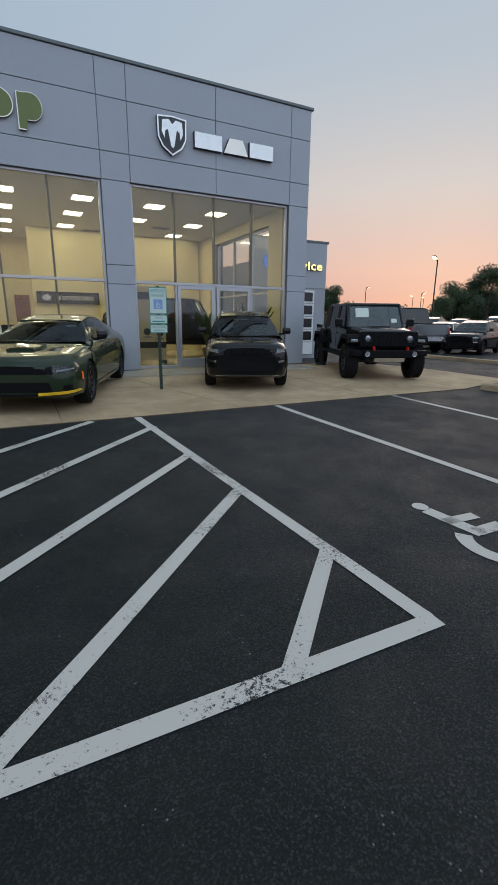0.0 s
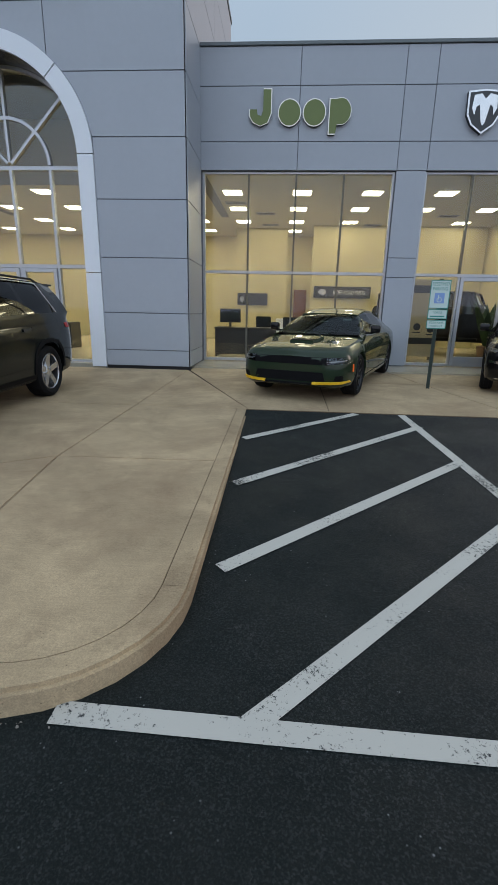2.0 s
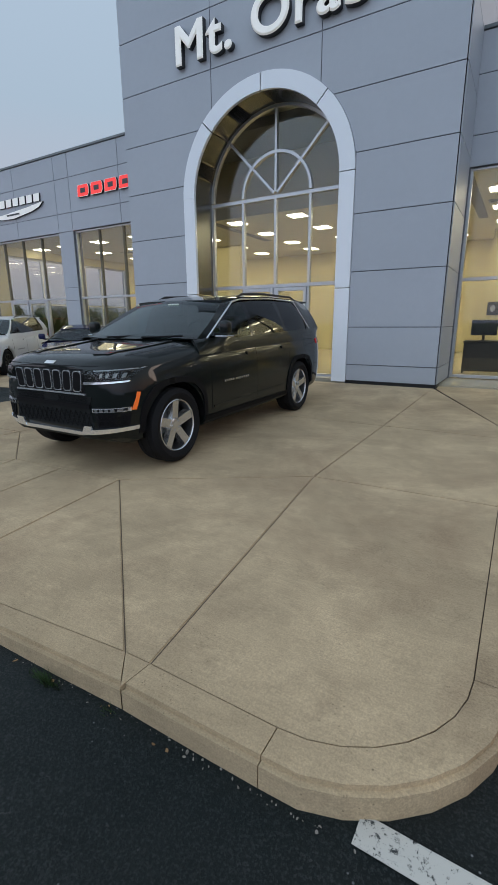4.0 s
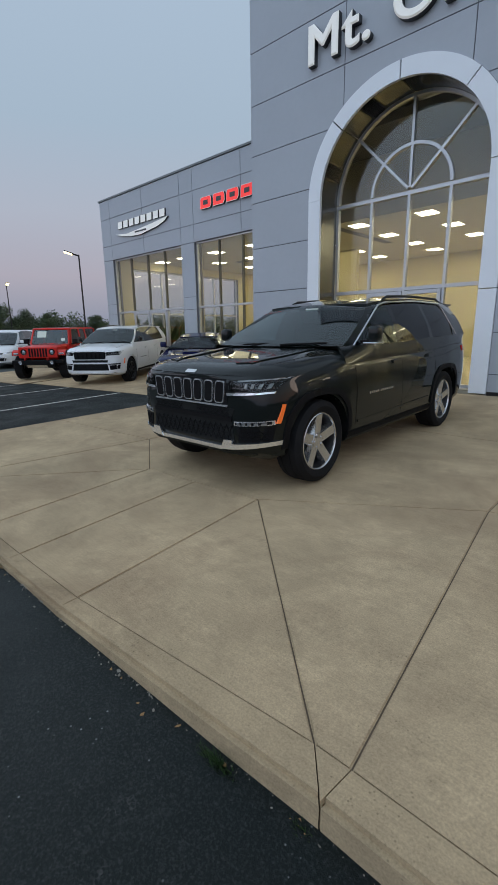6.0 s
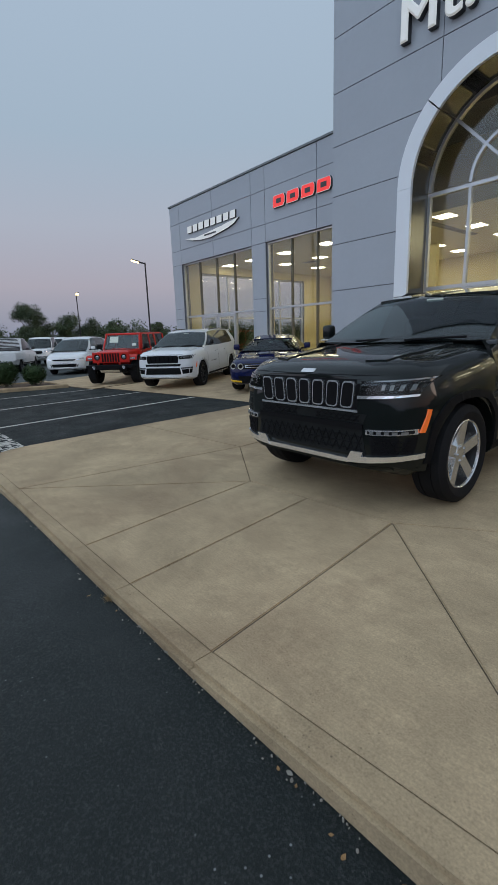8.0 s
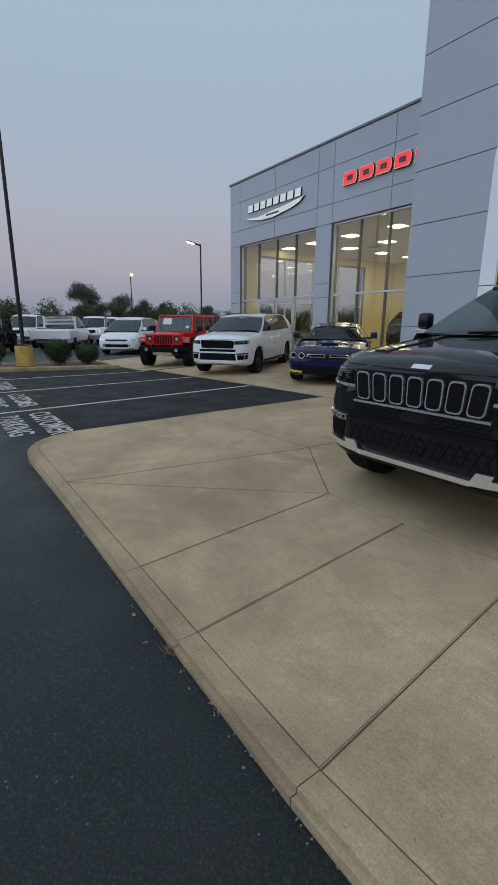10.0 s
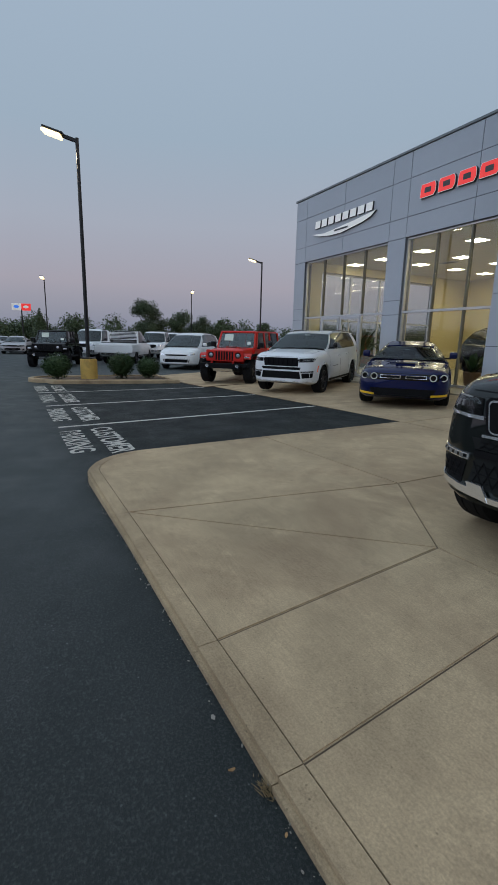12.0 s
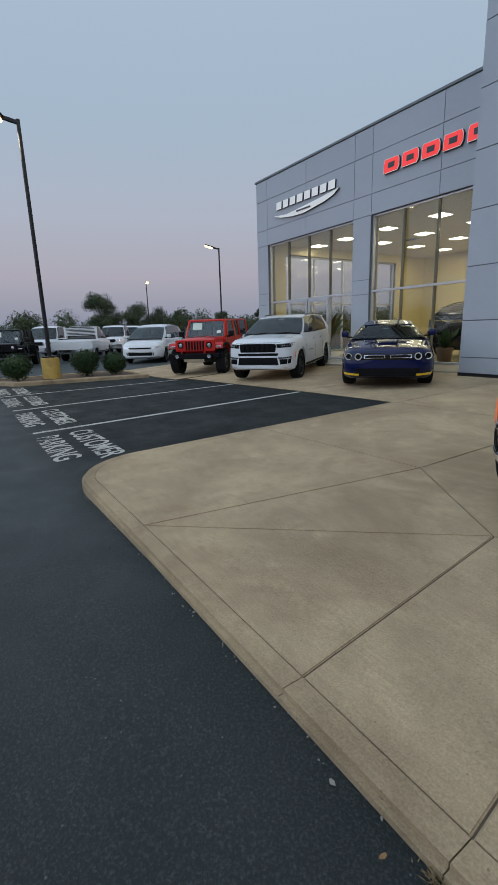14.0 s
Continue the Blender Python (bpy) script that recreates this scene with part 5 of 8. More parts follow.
def side_details(root, s, skin, handle=None, seams=(), sill=TRIM):
    zl = s["zl"]
    for axis in ("left", "right"):
        for y in seams:
            part("door_seam", skin.patch([(y - 0.004, zl + 0.12), (y + 0.004, zl + 0.12), (y + 0.004, interp(s["shoulder"], y) - 0.01), (y - 0.004, interp(s["shoulder"], y) - 0.01)], axis, 0.0015, 0.004, 1, 8), TRIM, root)
        for y in seams[1:]:
            z = interp(s["shoulder"], y) - 0.09
            part("door_handle", skin.patch([(y - 0.26, z), (y - 0.06, z + 0.01), (y - 0.06, z + 0.045), (y - 0.26, z + 0.035)], axis, 0.03, 0.03, 4, 2), handle or s["paint"], root)
        if sill:
            part("sill", skin.patch([(-s["wb"] / 2 + s["r"] + 0.06, zl + 0.015), (s["wb"] / 2 - s["r"] - 0.06, zl + 0.015), (s["wb"] / 2 - s["r"] - 0.06, zl + 0.13), (-s["wb"] / 2 + s["r"] + 0.06, zl + 0.13)], axis, 0.012, 0.03, 10, 2), sill, root)


def place(root, x, y, turn, k=1.0, pitch=0.8):
    """Stand a vehicle on the pavement: middle of the wheelbase at x, y, rear turned by degrees from +y towards +x."""
    z = concrete_z(x, y) if -20.6 < x < 10 and y > 5 else asphalt_z(x, y)
    root.matrix_basis = Matrix.Translation((x, y, z + 0.004)) @ pose(0, 0, 0, pitch, 0, -turn) @ Matrix.Diagonal((k, k, k, 1))


def front_plate(root, skin, zc, w=0.16):
    part("number_plate", skin.patch([(-w, zc - 0.075), (w, zc - 0.075), (w, zc + 0.075), (-w, zc + 0.075)], "front", 0.02, 0.02, 2, 1), TRIM, root)


def rounded_slot(cx, cz, w, h, skin, out, t, r=0.03, lean=0.0):
    """A small plate with round corners laid over the front of a body."""
    pts = []
    for sx, sz, a0 in ((1, 1, 0), (-1, 1, 90), (-1, -1, 180), (1, -1, 270)):
        for k in range(4):
            a = radians(a0 + 30 * k)
            pts.append((cx + sx * (w / 2 - r) + r * math.cos(a), cz + sz * (h / 2 - r) + r * math.sin(a)))
    bm = bmesh.new()
    hits = [skin.at(x + lean * (z - cz), z, "front") for x, z in pts]
    lo = [bm.verts.new((x + lean * (z - cz), q.y - out + t, z)) for (x, z), q in zip(pts, hits)]
    hi = [bm.verts.new((x + lean * (z - cz), q.y - out, z)) for (x, z), q in zip(pts, hits)]
    n = len(pts)
    bm.faces.new(lo)
    bm.faces.new(hi[::-1])
    for i in range(n):
        bm.faces.new((lo[i], hi[i], hi[(i + 1) % n], lo[(i + 1) % n]))
    return bm


def mesh_panel(skin, quad, out, nx, nz, mat, root, name="grille_mesh"):
    """Slanted ribs crossing over a dark opening."""
    bm = bmesh.new()
    (x0, z0), (x1, _), _, (_, z1) = quad
    for i in range(nx):
        for sgn in (1, -1):
            xa = x0 + (x1 - x0) * (i + 0.5) / nx
            half = (x1 - x0) / nx * 0.5
            p, q = skin.at(xa - half, z0 if sgn > 0 else z1, "front"), skin.at(xa + half, z1 if sgn > 0 else z0, "front")
            if p and q:
                add_cyl(bm, p + Vector((0, -out, 0)), q + Vector((0, -out, 0)), 0.0035, n=4)
    for j in range(nz):
        z = z0 + (z1 - z0) * (j + 0.5) / nz
        line = [skin.at(x0 + (x1 - x0) * k / 10, z, "front") for k in range(11)]
        for p, q in zip(line, line[1:]):
            if p and q:
                add_cyl(bm, p + Vector((0, -out, 0)), q + Vector((0, -out, 0)), 0.003, n=4)
    return part(name, bm, mat, root)


def large_suv(paint, label, wb=2.88, fo=0.71, ro=1.0, chrome=True, wheel="five"):
    """Tall seven-slot SUV: used for the dark one and the white one."""
    s = dict(wb=wb, fo=fo, ro=ro, hw=0.955, zl=0.25, r=0.375, rr=0.262, tw=0.26, wheel=wheel, paint=paint, blunt=True, mirror_back=0.30, mirror=0.11, crown=0.035)
    f, w2, e = -wb / 2 - fo, wb / 2, wb / 2 + ro
    s["top"] = [(f, 1.035), (f + 0.08, 1.075), (f + 0.4, 1.115), (f + 1.15, 1.175), (f + 1.4, 1.16), (w2, 1.14), (e, 1.1)]
    s["shoulder"] = [(f, 0.90), (f + 0.4, 0.97), (f + 1.1, 1.045), (w2, 1.07), (e, 1.08)]
    s["belt"] = [(f + 1.2, 1.175), (0, 1.165), (w2, 1.19), (e, 1.21)]
    s["roof"] = [(f + 1.9, 1.575), (f + 2.3, 1.625), (f + 3.0, 1.645), (e - 0.6, 1.625), (e - 0.2, 1.58)]
    s["belt_w"], s["roof_w"] = 0.885, 0.68
    a0, a1 = f + 1.18, f + 1.95
    bp, cp = f + 2.24, f + 3.14          # pillars between the panes
    s["lines"] = [(a0, a1), (a0 + 0.14, a1 + 0.09), (bp, bp + 0.05), (bp + 0.09, bp + 0.12), (cp, cp - 0.05), (cp + 0.08, cp + 0.02), (e - 0.60, e - 0.72), (e - 0.07, e - 0.24)]
    s["kinds"] = "pgktktp"
    root = empty("suv", label, "car")
    body, skin = rounded_body(s)
    body.parent = root
    s["skin"] = skin
    greenhouse(root, s)
    mirrors(root, s, GLOSS_BLACK if wheel == "many" else None)
    add_wheels(root, s)
    arch_trims(root, s, TRIM if chrome else paint, 0.055, 0.014, True)
    side_details(root, s, skin, None, (a0 + 0.10, bp + 0.04, cp + 0.06), TRIM)
    # hood: two raised flanks and the shut line round it
    for sg in (-1, 1):
        part("hood_crease", skin.patch([(sg * 0.40, f + 0.20), (sg * 0.55, f + 0.24), (sg * 0.62, a0 - 0.12), (sg * 0.50, a0 - 0.12)], "top", 0.010, 0.02, 4, 8), paint, root, smooth=True, angle=60)
        part("hood_seam", skin.patch([(sg * 0.700, f + 0.30), (sg * 0.706, f + 0.30), (sg * 0.766, a0 - 0.05), (sg * 0.760, a0 - 0.05)], "top", 0.0015, 0.004, 1, 12), TRIM, root)
    part("hood_seam", skin.patch([(-0.62, 1.000), (0.62, 1.000), (0.62, 1.006), (-0.62, 1.006)], "front", 0.0015, 0.004, 14, 1), TRIM, root)
    # seven slots with bright rims
    gb, gt = 0.775, 0.965
    part("grille", skin.patch([(-0.475, gb - 0.012), (0.475, gb - 0.012), (0.51, gt + 0.012), (-0.51, gt + 0.012)], "front", 0.004, 0.02, 14, 3), TRIM, root)
    for i in range(7):
        x = -0.408 + 0.136 * i
        g = part("grille_slot", rounded_slot(x, (gb + gt) / 2, 0.108, gt - gb, skin, 0.022, 0.03, 0.03, 0.12 * (i - 3) / 3), BRIGHT_CHROME if chrome else GLOSS_BLACK, root)
        part("slot_mesh", rounded_slot(x, (gb + gt) / 2, 0.088, gt - gb - 0.022, skin, 0.0255, 0.006, 0.024, 0.12 * (i - 3) / 3), TRIM, g)
    if chrome:
        part("chrome_strip", skin.patch([(-0.49, gb - 0.026), (0.49, gb - 0.026), (0.49, gb - 0.010), (-0.49, gb - 0.010)], "front", 0.020, 0.016, 14, 1), BRIGHT_CHROME, root)
    for sg in (-1, 1):
        lamp = [(sg * 0.515, 0.868), (sg * 0.84, 0.880), (sg * 0.872, 0.985), (sg * 0.515, 0.968)]
        h = part("headlight", skin.patch(lamp, "front", 0.006, 0.02, 10, 3), TRIM, root)
        for k in range(4):
            x = sg * (0.665 + 0.048 * k)
            part("lamp_element", skin.patch([(x - 0.012, 0.905), (x + 0.008, 0.907), (x + 0.014, 0.945), (x - 0.006, 0.943)], "front", 0.012, 0.004, 2, 1), LED_GREY, h)
        part("signal_strip", skin.patch([(sg * 0.60, 0.962), (sg * 0.86, 0.972), (sg * 0.865, 0.982), (sg * 0.60, 0.970)], "front", 0.013, 0.004, 8, 1), LED_GREY, h)
        part("lens", skin.patch(lamp, "front", 0.016, 0.003, 10, 3), LENS, h)
        if chrome:
            part("chrome_strip", skin.patch([(sg * 0.49, 0.846), (sg * 0.84, 0.866), (sg * 0.845, 0.880), (sg * 0.49, 0.868)], "front", 0.018, 0.014, 10, 1), BRIGHT_CHROME, h)
        fl = part("fog_lamp", skin.patch([(sg * 0.56, 0.600), (sg * 0.85, 0.612), (sg * 0.85, 0.648), (sg * 0.56, 0.636)], "front", 0.014, 0.02, 6, 1), BRIGHT_CHROME if chrome else GLOSS_BLACK, root)
        part("fog_glass", skin.patch([(sg * 0.575, 0.608), (sg * 0.838, 0.619), (sg * 0.838, 0.641), (sg * 0.575, 0.630)], "front", 0.017, 0.004, 6, 1), GLOSS_BLACK, fl)
        for k in range(5):
            x = sg * (0.61 + 0.048 * k)
            part("lamp_element", skin.patch([(x - 0.014, 0.611), (x + 0.014, 0.613), (x + 0.014, 0.634), (x - 0.014, 0.632)], "front", 0.0195, 0.003, 1, 1), LED_GREY, fl)
        part("bumper_vent", skin.patch([(sg * 0.60, 0.455), (sg * 0.83, 0.475), (sg * 0.85, 0.595), (sg * 0.58, 0.585)], "front", 0.005, 0.02, 6, 2), TRIM, root)
        mesh_panel(skin, [(sg * 0.61, 0.475), (sg * 0.82, 0.475), (0, 0), (0, 0.58)], 0.007, 4, 3, TRIM, root, "vent_mesh")
    part("lower_grille", skin.patch([(-0.56, 0.44), (0.56, 0.44), (0.52, 0.635), (-0.52, 0.635)], "front", 0.004, 0.02, 14, 3), CABIN, root)
    mesh_panel(skin, [(-0.53, 0.46), (0.53, 0.46), (0, 0), (0, 0.60)], 0.008, 16, 3, TRIM, root)
    part("bumper_beam", skin.patch([(-0.53, 0.628), (0.53, 0.628), (0.53, 0.668), (-0.53, 0.668)], "front", 0.016, 0.03, 14, 2), TRIM if chrome else paint, root)
    part("upper_intake", skin.patch([(-0.53, 0.672), (0.53, 0.672), (0.56, 0.738), (-0.56, 0.738)], "front", 0.004, 0.02, 14, 2), CABIN, root)
    for sg in (-1, 1):
        mesh_panel(skin, [(min(sg * 0.10, sg * 0.50), 0.68), (max(sg * 0.10, sg * 0.50), 0.68), (0, 0), (0, 0.73)], 0.007, 7, 2, TRIM, root)
    if chrome:
        for sg in (-1, 1):
            part("chrome_lip", skin.patch([(sg * 0.50, 0.392), (sg * 0.885, 0.440), (sg * 0.885, 0.475), (sg * 0.50, 0.438)], "front", 0.028, 0.022, 12, 1), BRIGHT_CHROME, root)
            part("lip_corner", skin.patch([(sg * 0.40, 0.384), (sg * 0.52, 0.395), (sg * 0.55, 0.475), (sg * 0.45, 0.470)], "front", 0.031, 0.02, 4, 2), BRIGHT_CHROME, root)
        part("chrome_lip", skin.patch([(-0.42, 0.380), (0.42, 0.380), (0.42, 0.412), (-0.42, 0.412)], "front", 0.028, 0.022, 10, 1), BRIGHT_CHROME, root)
    part("lower_valance", skin.patch([(-0.82, 0.30), (0.82, 0.30), (0.84, 0.37), (-0.84, 0.37)], "front", 0.008, 0.03, 14, 1), TRIM, root)
    part("badge", skin.patch([(-0.065, 1.012), (0.065, 1.012), (0.065, 1.036), (-0.065, 1.036)], "front", 0.006, 0.01, 4, 1), PLATE_WHITE, root, "small plain pale badge")
    for axis in ("left", "right"):
        y = -wb / 2 - s["r"] - 0.11
        part("side_marker", skin.patch([(y - 0.045, 0.62), (y - 0.015, 0.62), (y + 0.04, 0.77), (y + 0.012, 0.775)], axis, 0.012, 0.02, 1, 4), AMBER, root)
        for k in range(12):
            ya = a0 + 0.34 + 0.042 * k + (0.03 if k > 4 else 0)
            part("nameplate_bar", skin.patch([(ya, 0.705), (ya + 0.026, 0.706), (ya + 0.026, 0.728), (ya, 0.727)], axis, 0.005, 0.005, 1, 1), RIM_SILVER, root)
        part("door_crease", skin.patch([(-wb / 2 + 0.60, 0.455), (wb / 2 - 0.55, 0.475), (wb / 2 - 0.55, 0.495), (-wb / 2 + 0.60, 0.475)], axis, 0.008, 0.02, 14, 1), paint, root)
        sg = 1 if axis == "left" else -1
        bm = bmesh.new()
        pts = [(sg * (s["roof_w"] - 0.05), y, interp(s["roof"], y) + (0.036 if 0 < i < 14 else 0.0) + 0.012) for i, y in enumerate([a1 + 0.38 + (e - 0.62 - a1 - 0.38) * k / 14 for k in range(15)])]
        for p, q in zip(pts, pts[1:]):
            add_cyl(bm, p, q, 0.015, n=8)
        part("roof_rail", bm, BLACK_METAL, root, smooth=True)
        if chrome:
            bm = bmesh.new()
            line = [Vector((sg * (s["belt_w"] * 0.965 + 0.012), a0 + 0.15, 1.185)), Vector((sg * (s["roof_w"] + 0.034), a1 + 0.12, interp(s["roof"], a1 + 0.1) - 0.018))]
            line += [Vector((sg * (s["roof_w"] + 0.026), y, interp(s["roof"], y) - 0.014)) for y in [a1 + 0.3 + (e - 0.80 - a1 - 0.3) * k / 10 for k in range(11)]]
            line += [Vector((sg * (s["belt_w"] + 0.0), e - 0.58, 1.215))]
            for p, q in zip(line, line[1:]):
                add_cyl(bm, p, q, 0.010, n=6)
            part("window_chrome", bm, BRIGHT_CHROME, root, smooth=True)
            part("mirror_strip", box(*sorted((sg * (s["belt_w"] + 0.04), sg * (s["belt_w"] + 0.185))), a0 + 0.225, a0 + 0.375, 1.198, 1.212, 0.004), BRIGHT_CHROME, root)
        part("tail_light", skin.patch([(e - 0.34, 0.98), (e - 0.16, 0.98), (e - 0.14, 1.06), (e - 0.36, 1.05)], axis, 0.008, 0.02, 3, 1), RED_LENS, root)
    part("roof_spoiler", box(-s["roof_w"] * 0.92, s["roof_w"] * 0.92, e - 0.30, e - 0.10, 1.595, 1.625, 0.012, 2), paint, root)
    for k in range(2):
        x = -0.32 + 0.5 * k
        bm = cyl((x, a0 - 0.13 + 0.02 * k, 1.20), (x + 0.5, a0 - 0.02, 1.215), 0.010, n=6)
        part("wiper", bm, TRIM, root)
    part("window_tag", box(-0.02, 0.14, a1 - 0.17, a1 - 0.15, 1.535, 1.565), STICKER, root)
    return root, s, skin


suv_a, _, _ = large_suv(P_CHARCOAL, "dark charcoal SUV with chrome trim on the pavement")
place(suv_a, -4.335, 5.78, 0.0, 0.97, 1.0)


def muscle_car(paint, label, round_lamps, wb=3.0, fo=0.95, ro=1.08, guards=True):
    s = dict(wb=wb, fo=fo, ro=ro, hw=0.955, zl=0.17, r=0.35, rr=0.265, tw=0.27, wheel="twin", paint=paint, gap=0.04, mirror=0.17)
    f, w2, e = -wb / 2 - fo, wb / 2, wb / 2 + ro
    s["top"] = [(f, 0.74), (f + 0.12, 0.80), (f + 0.5, 0.87), (f + 1.5, 0.965), (f + 1.8, 0.955), (w2, 0.99), (e - 0.2, 1.0), (e, 0.96)]
    s["shoulder"] = [(f, 0.62), (f + 0.3, 0.70), (f + 1.2, 0.83), (w2, 0.92), (e, 0.90)]
    s["belt"] = [(f + 1.4, 0.955), (0, 0.97), (e, 1.03)]
    s["roof"] = [(f + 2.1, 1.37), (f + 2.7, 1.44), (f + 3.3, 1.44), (e - 0.9, 1.36)]
    s["roof"] = [(y, z - (0.13 if round_lamps else 0.08)) for y, z in s["roof"]]
    s["belt_w"], s["roof_w"] = 0.83, 0.57
    a0, a1 = f + 1.45, f + 2.2
    if round_lamps:
        s["lines"] = [(a0, a1), (a0 + 0.16, a1 + 0.09), (0.75, 0.55), (1.25, 0.95), (e - 0.55, e - 1.25)]
        s["kinds"] = "pgpp"
    else:
        s["lines"] = [(a0, a1), (a0 + 0.16, a1 + 0.09), (0.22, 0.22), (0.32, 0.32), (1.05, 0.88), (1.3, 1.05), (e - 0.55, e - 1.2)]
        s["kinds"] = "pgktpp"
    root = empty("sports_car", label, "car")
    body, skin = rounded_body(s)
    body.parent = root
    s["skin"] = skin
    greenhouse(root, s)
    mirrors(root, s, GLOSS_BLACK if not round_lamps else None)
    add_wheels(root, s)
    arch_trims(root, s, paint, 0.03, 0.006)
    side_details(root, s, skin, None, (a0 + 0.12, 0.28, w2 - 0.2) if not round_lamps else (a0 + 0.12, 0.85), paint)
    # hood scoop
    bm = skin.patch([(-0.20, f + 0.55), (0.20, f + 0.55), (0.24, f + 1.05), (-0.24, f + 1.05)], "top", 0.035, 0.05, 6, 4)
    sc = part("hood_scoop", bm, paint, root, smooth=True)
    part("scoop_mouth", skin.patch([(-0.17, f + 0.57), (0.17, f + 0.57), (0.18, f + 0.68), (-0.18, f + 0.68)], "top", 0.039, 0.006, 4, 1), TRIM, sc)
    if round_lamps:
        part("grille", skin.patch([(-0.86, 0.60), (0.86, 0.60), (0.86, 0.735), (-0.86, 0.735)], "front", 0.004, 0.02, 18, 3), GLOSS_BLACK, root)
        for sg in (-1, 1):
            for x in (0.58, 0.78):
                h = skin.at(sg * x, 0.665, "front")
                lamp = part("headlight", lathe([(0.001, -0.02), (0.055, -0.02), (0.072, -0.045), (0.078, -0.03), (0.078, 0.03)], 24), GLOSS_BLACK, root, m=Matrix.Translation((sg * x, h.y, 0.668)) @ pose(0, 0, 0, 0, 0, 90))
                ring = part("lamp_ring", lathe([(0.052, -0.030), (0.060, -0.050), (0.070, -0.050), (0.074, -0.035)], 24), material("lamp_halo", (0.45, 0.45, 0.45), 0.3, emit=(1, 0.97, 0.9), power=0.05), lamp)
            part("grille_slot", skin.patch([(sg * 0.05, 0.635), (sg * 0.46, 0.635), (sg * 0.46, 0.70), (sg * 0.05, 0.70)], "front", 0.014, 0.015, 6, 1), RIM_SILVER, root)
            part("slot_mesh", skin.patch([(sg * 0.065, 0.645), (sg * 0.445, 0.645), (sg * 0.445, 0.69), (sg * 0.065, 0.69)], "front", 0.017, 0.004, 6, 1), TRIM, root)
        part("lower_grille", skin.patch([(-0.58, 0.27), (0.58, 0.27), (0.66, 0.43), (-0.66, 0.43)], "front", 0.006, 0.02, 14, 3), TRIM, root)
    else:
        part("grille", skin.patch([(-0.62, 0.585), (0.62, 0.585), (0.60, 0.70), (-0.60, 0.70)], "front", 0.004, 0.02, 14, 3), TRIM, root)
        for sg in (-1, 1):
            h = part("headlight", skin.patch([(sg * 0.60, 0.59), (sg * 0.90, 0.615), (sg * 0.92, 0.70), (sg * 0.60, 0.70)], "front", 0.007, 0.02, 8, 2), GLOSS_BLACK, root)
            part("lamp_element", skin.patch([(sg * 0.66, 0.625), (sg * 0.86, 0.645), (sg * 0.86, 0.66), (sg * 0.66, 0.645)], "front", 0.012, 0.004, 6, 1), LED_GREY, h)
            part("lens", skin.patch([(sg * 0.60, 0.59), (sg * 0.90, 0.615), (sg * 0.92, 0.70), (sg * 0.60, 0.70)], "front", 0.016, 0.003, 8, 2), LENS, h)
            part("fog_pocket", skin.patch([(sg * 0.70, 0.30), (sg * 0.84, 0.33), (sg * 0.84, 0.43), (sg * 0.74, 0.42)], "front", 0.006, 0.02, 4, 2), TRIM, root)
        part("lower_grille", skin.patch([(-0.62, 0.25), (0.62, 0.25), (0.55, 0.47), (-0.55, 0.47)], "front", 0.006, 0.02, 14, 3), TRIM, root)
        part("spoiler", box(-0.62, 0.62, e - 0.25, e - 0.06, 1.02, 1.045, 0.008), GLOSS_BLACK, root)
    for sg in (-1, 1):
        a, b = (0.56, 0.88) if round_lamps else (0.40, 0.90)
        if guards:
            part("splitter_guard", skin.patch([(sg * a, 0.282), (sg * b, 0.295), (sg * b, 0.335), (sg * a, 0.32)], "front", 0.05, 0.06, 8, 1), YELLOW_GUARD, root, "yellow plastic splitter guard")
    part("splitter", skin.patch([(-0.40, 0.275), (0.40, 0.275), (0.40, 0.30), (-0.40, 0.30)], "front", 0.04, 0.06, 8, 1), TRIM, root)
    for axis in ("left", "right"):
        y = -wb / 2 - s["r"] - 0.14
        part("side_marker", skin.patch([(y - 0.025, 0.46), (y + 0.02, 0.46), (y + 0.02, 0.58), (y - 0.025, 0.58)], axis, 0.008, 0.015, 1, 3), AMBER if round_lamps is False else paint, root)
    part("window_tag", box(0.30, 0.46, a1 - 0.10, a1 - 0.09, 1.20, 1.235), STICKER, root)
    part("window_tag", box(-0.12, 0.02, a1 - 0.20, a1 - 0.19, 1.16, 1.19), STICKER, root)
    return root


charger = muscle_car(P_GREEN, "olive green four-door sports sedan with yellow splitter guards", False)
place(charger, 0.80, 9.42, 21, 0.90, 0.9)
challenger = muscle_car(P_BLUE, "deep blue two-door coupe with round lamps and yellow splitter guards", True, 2.95, 0.94, 1.1)
place(challenger, -10.68, 9.35, -41, 0.885, 1.0)


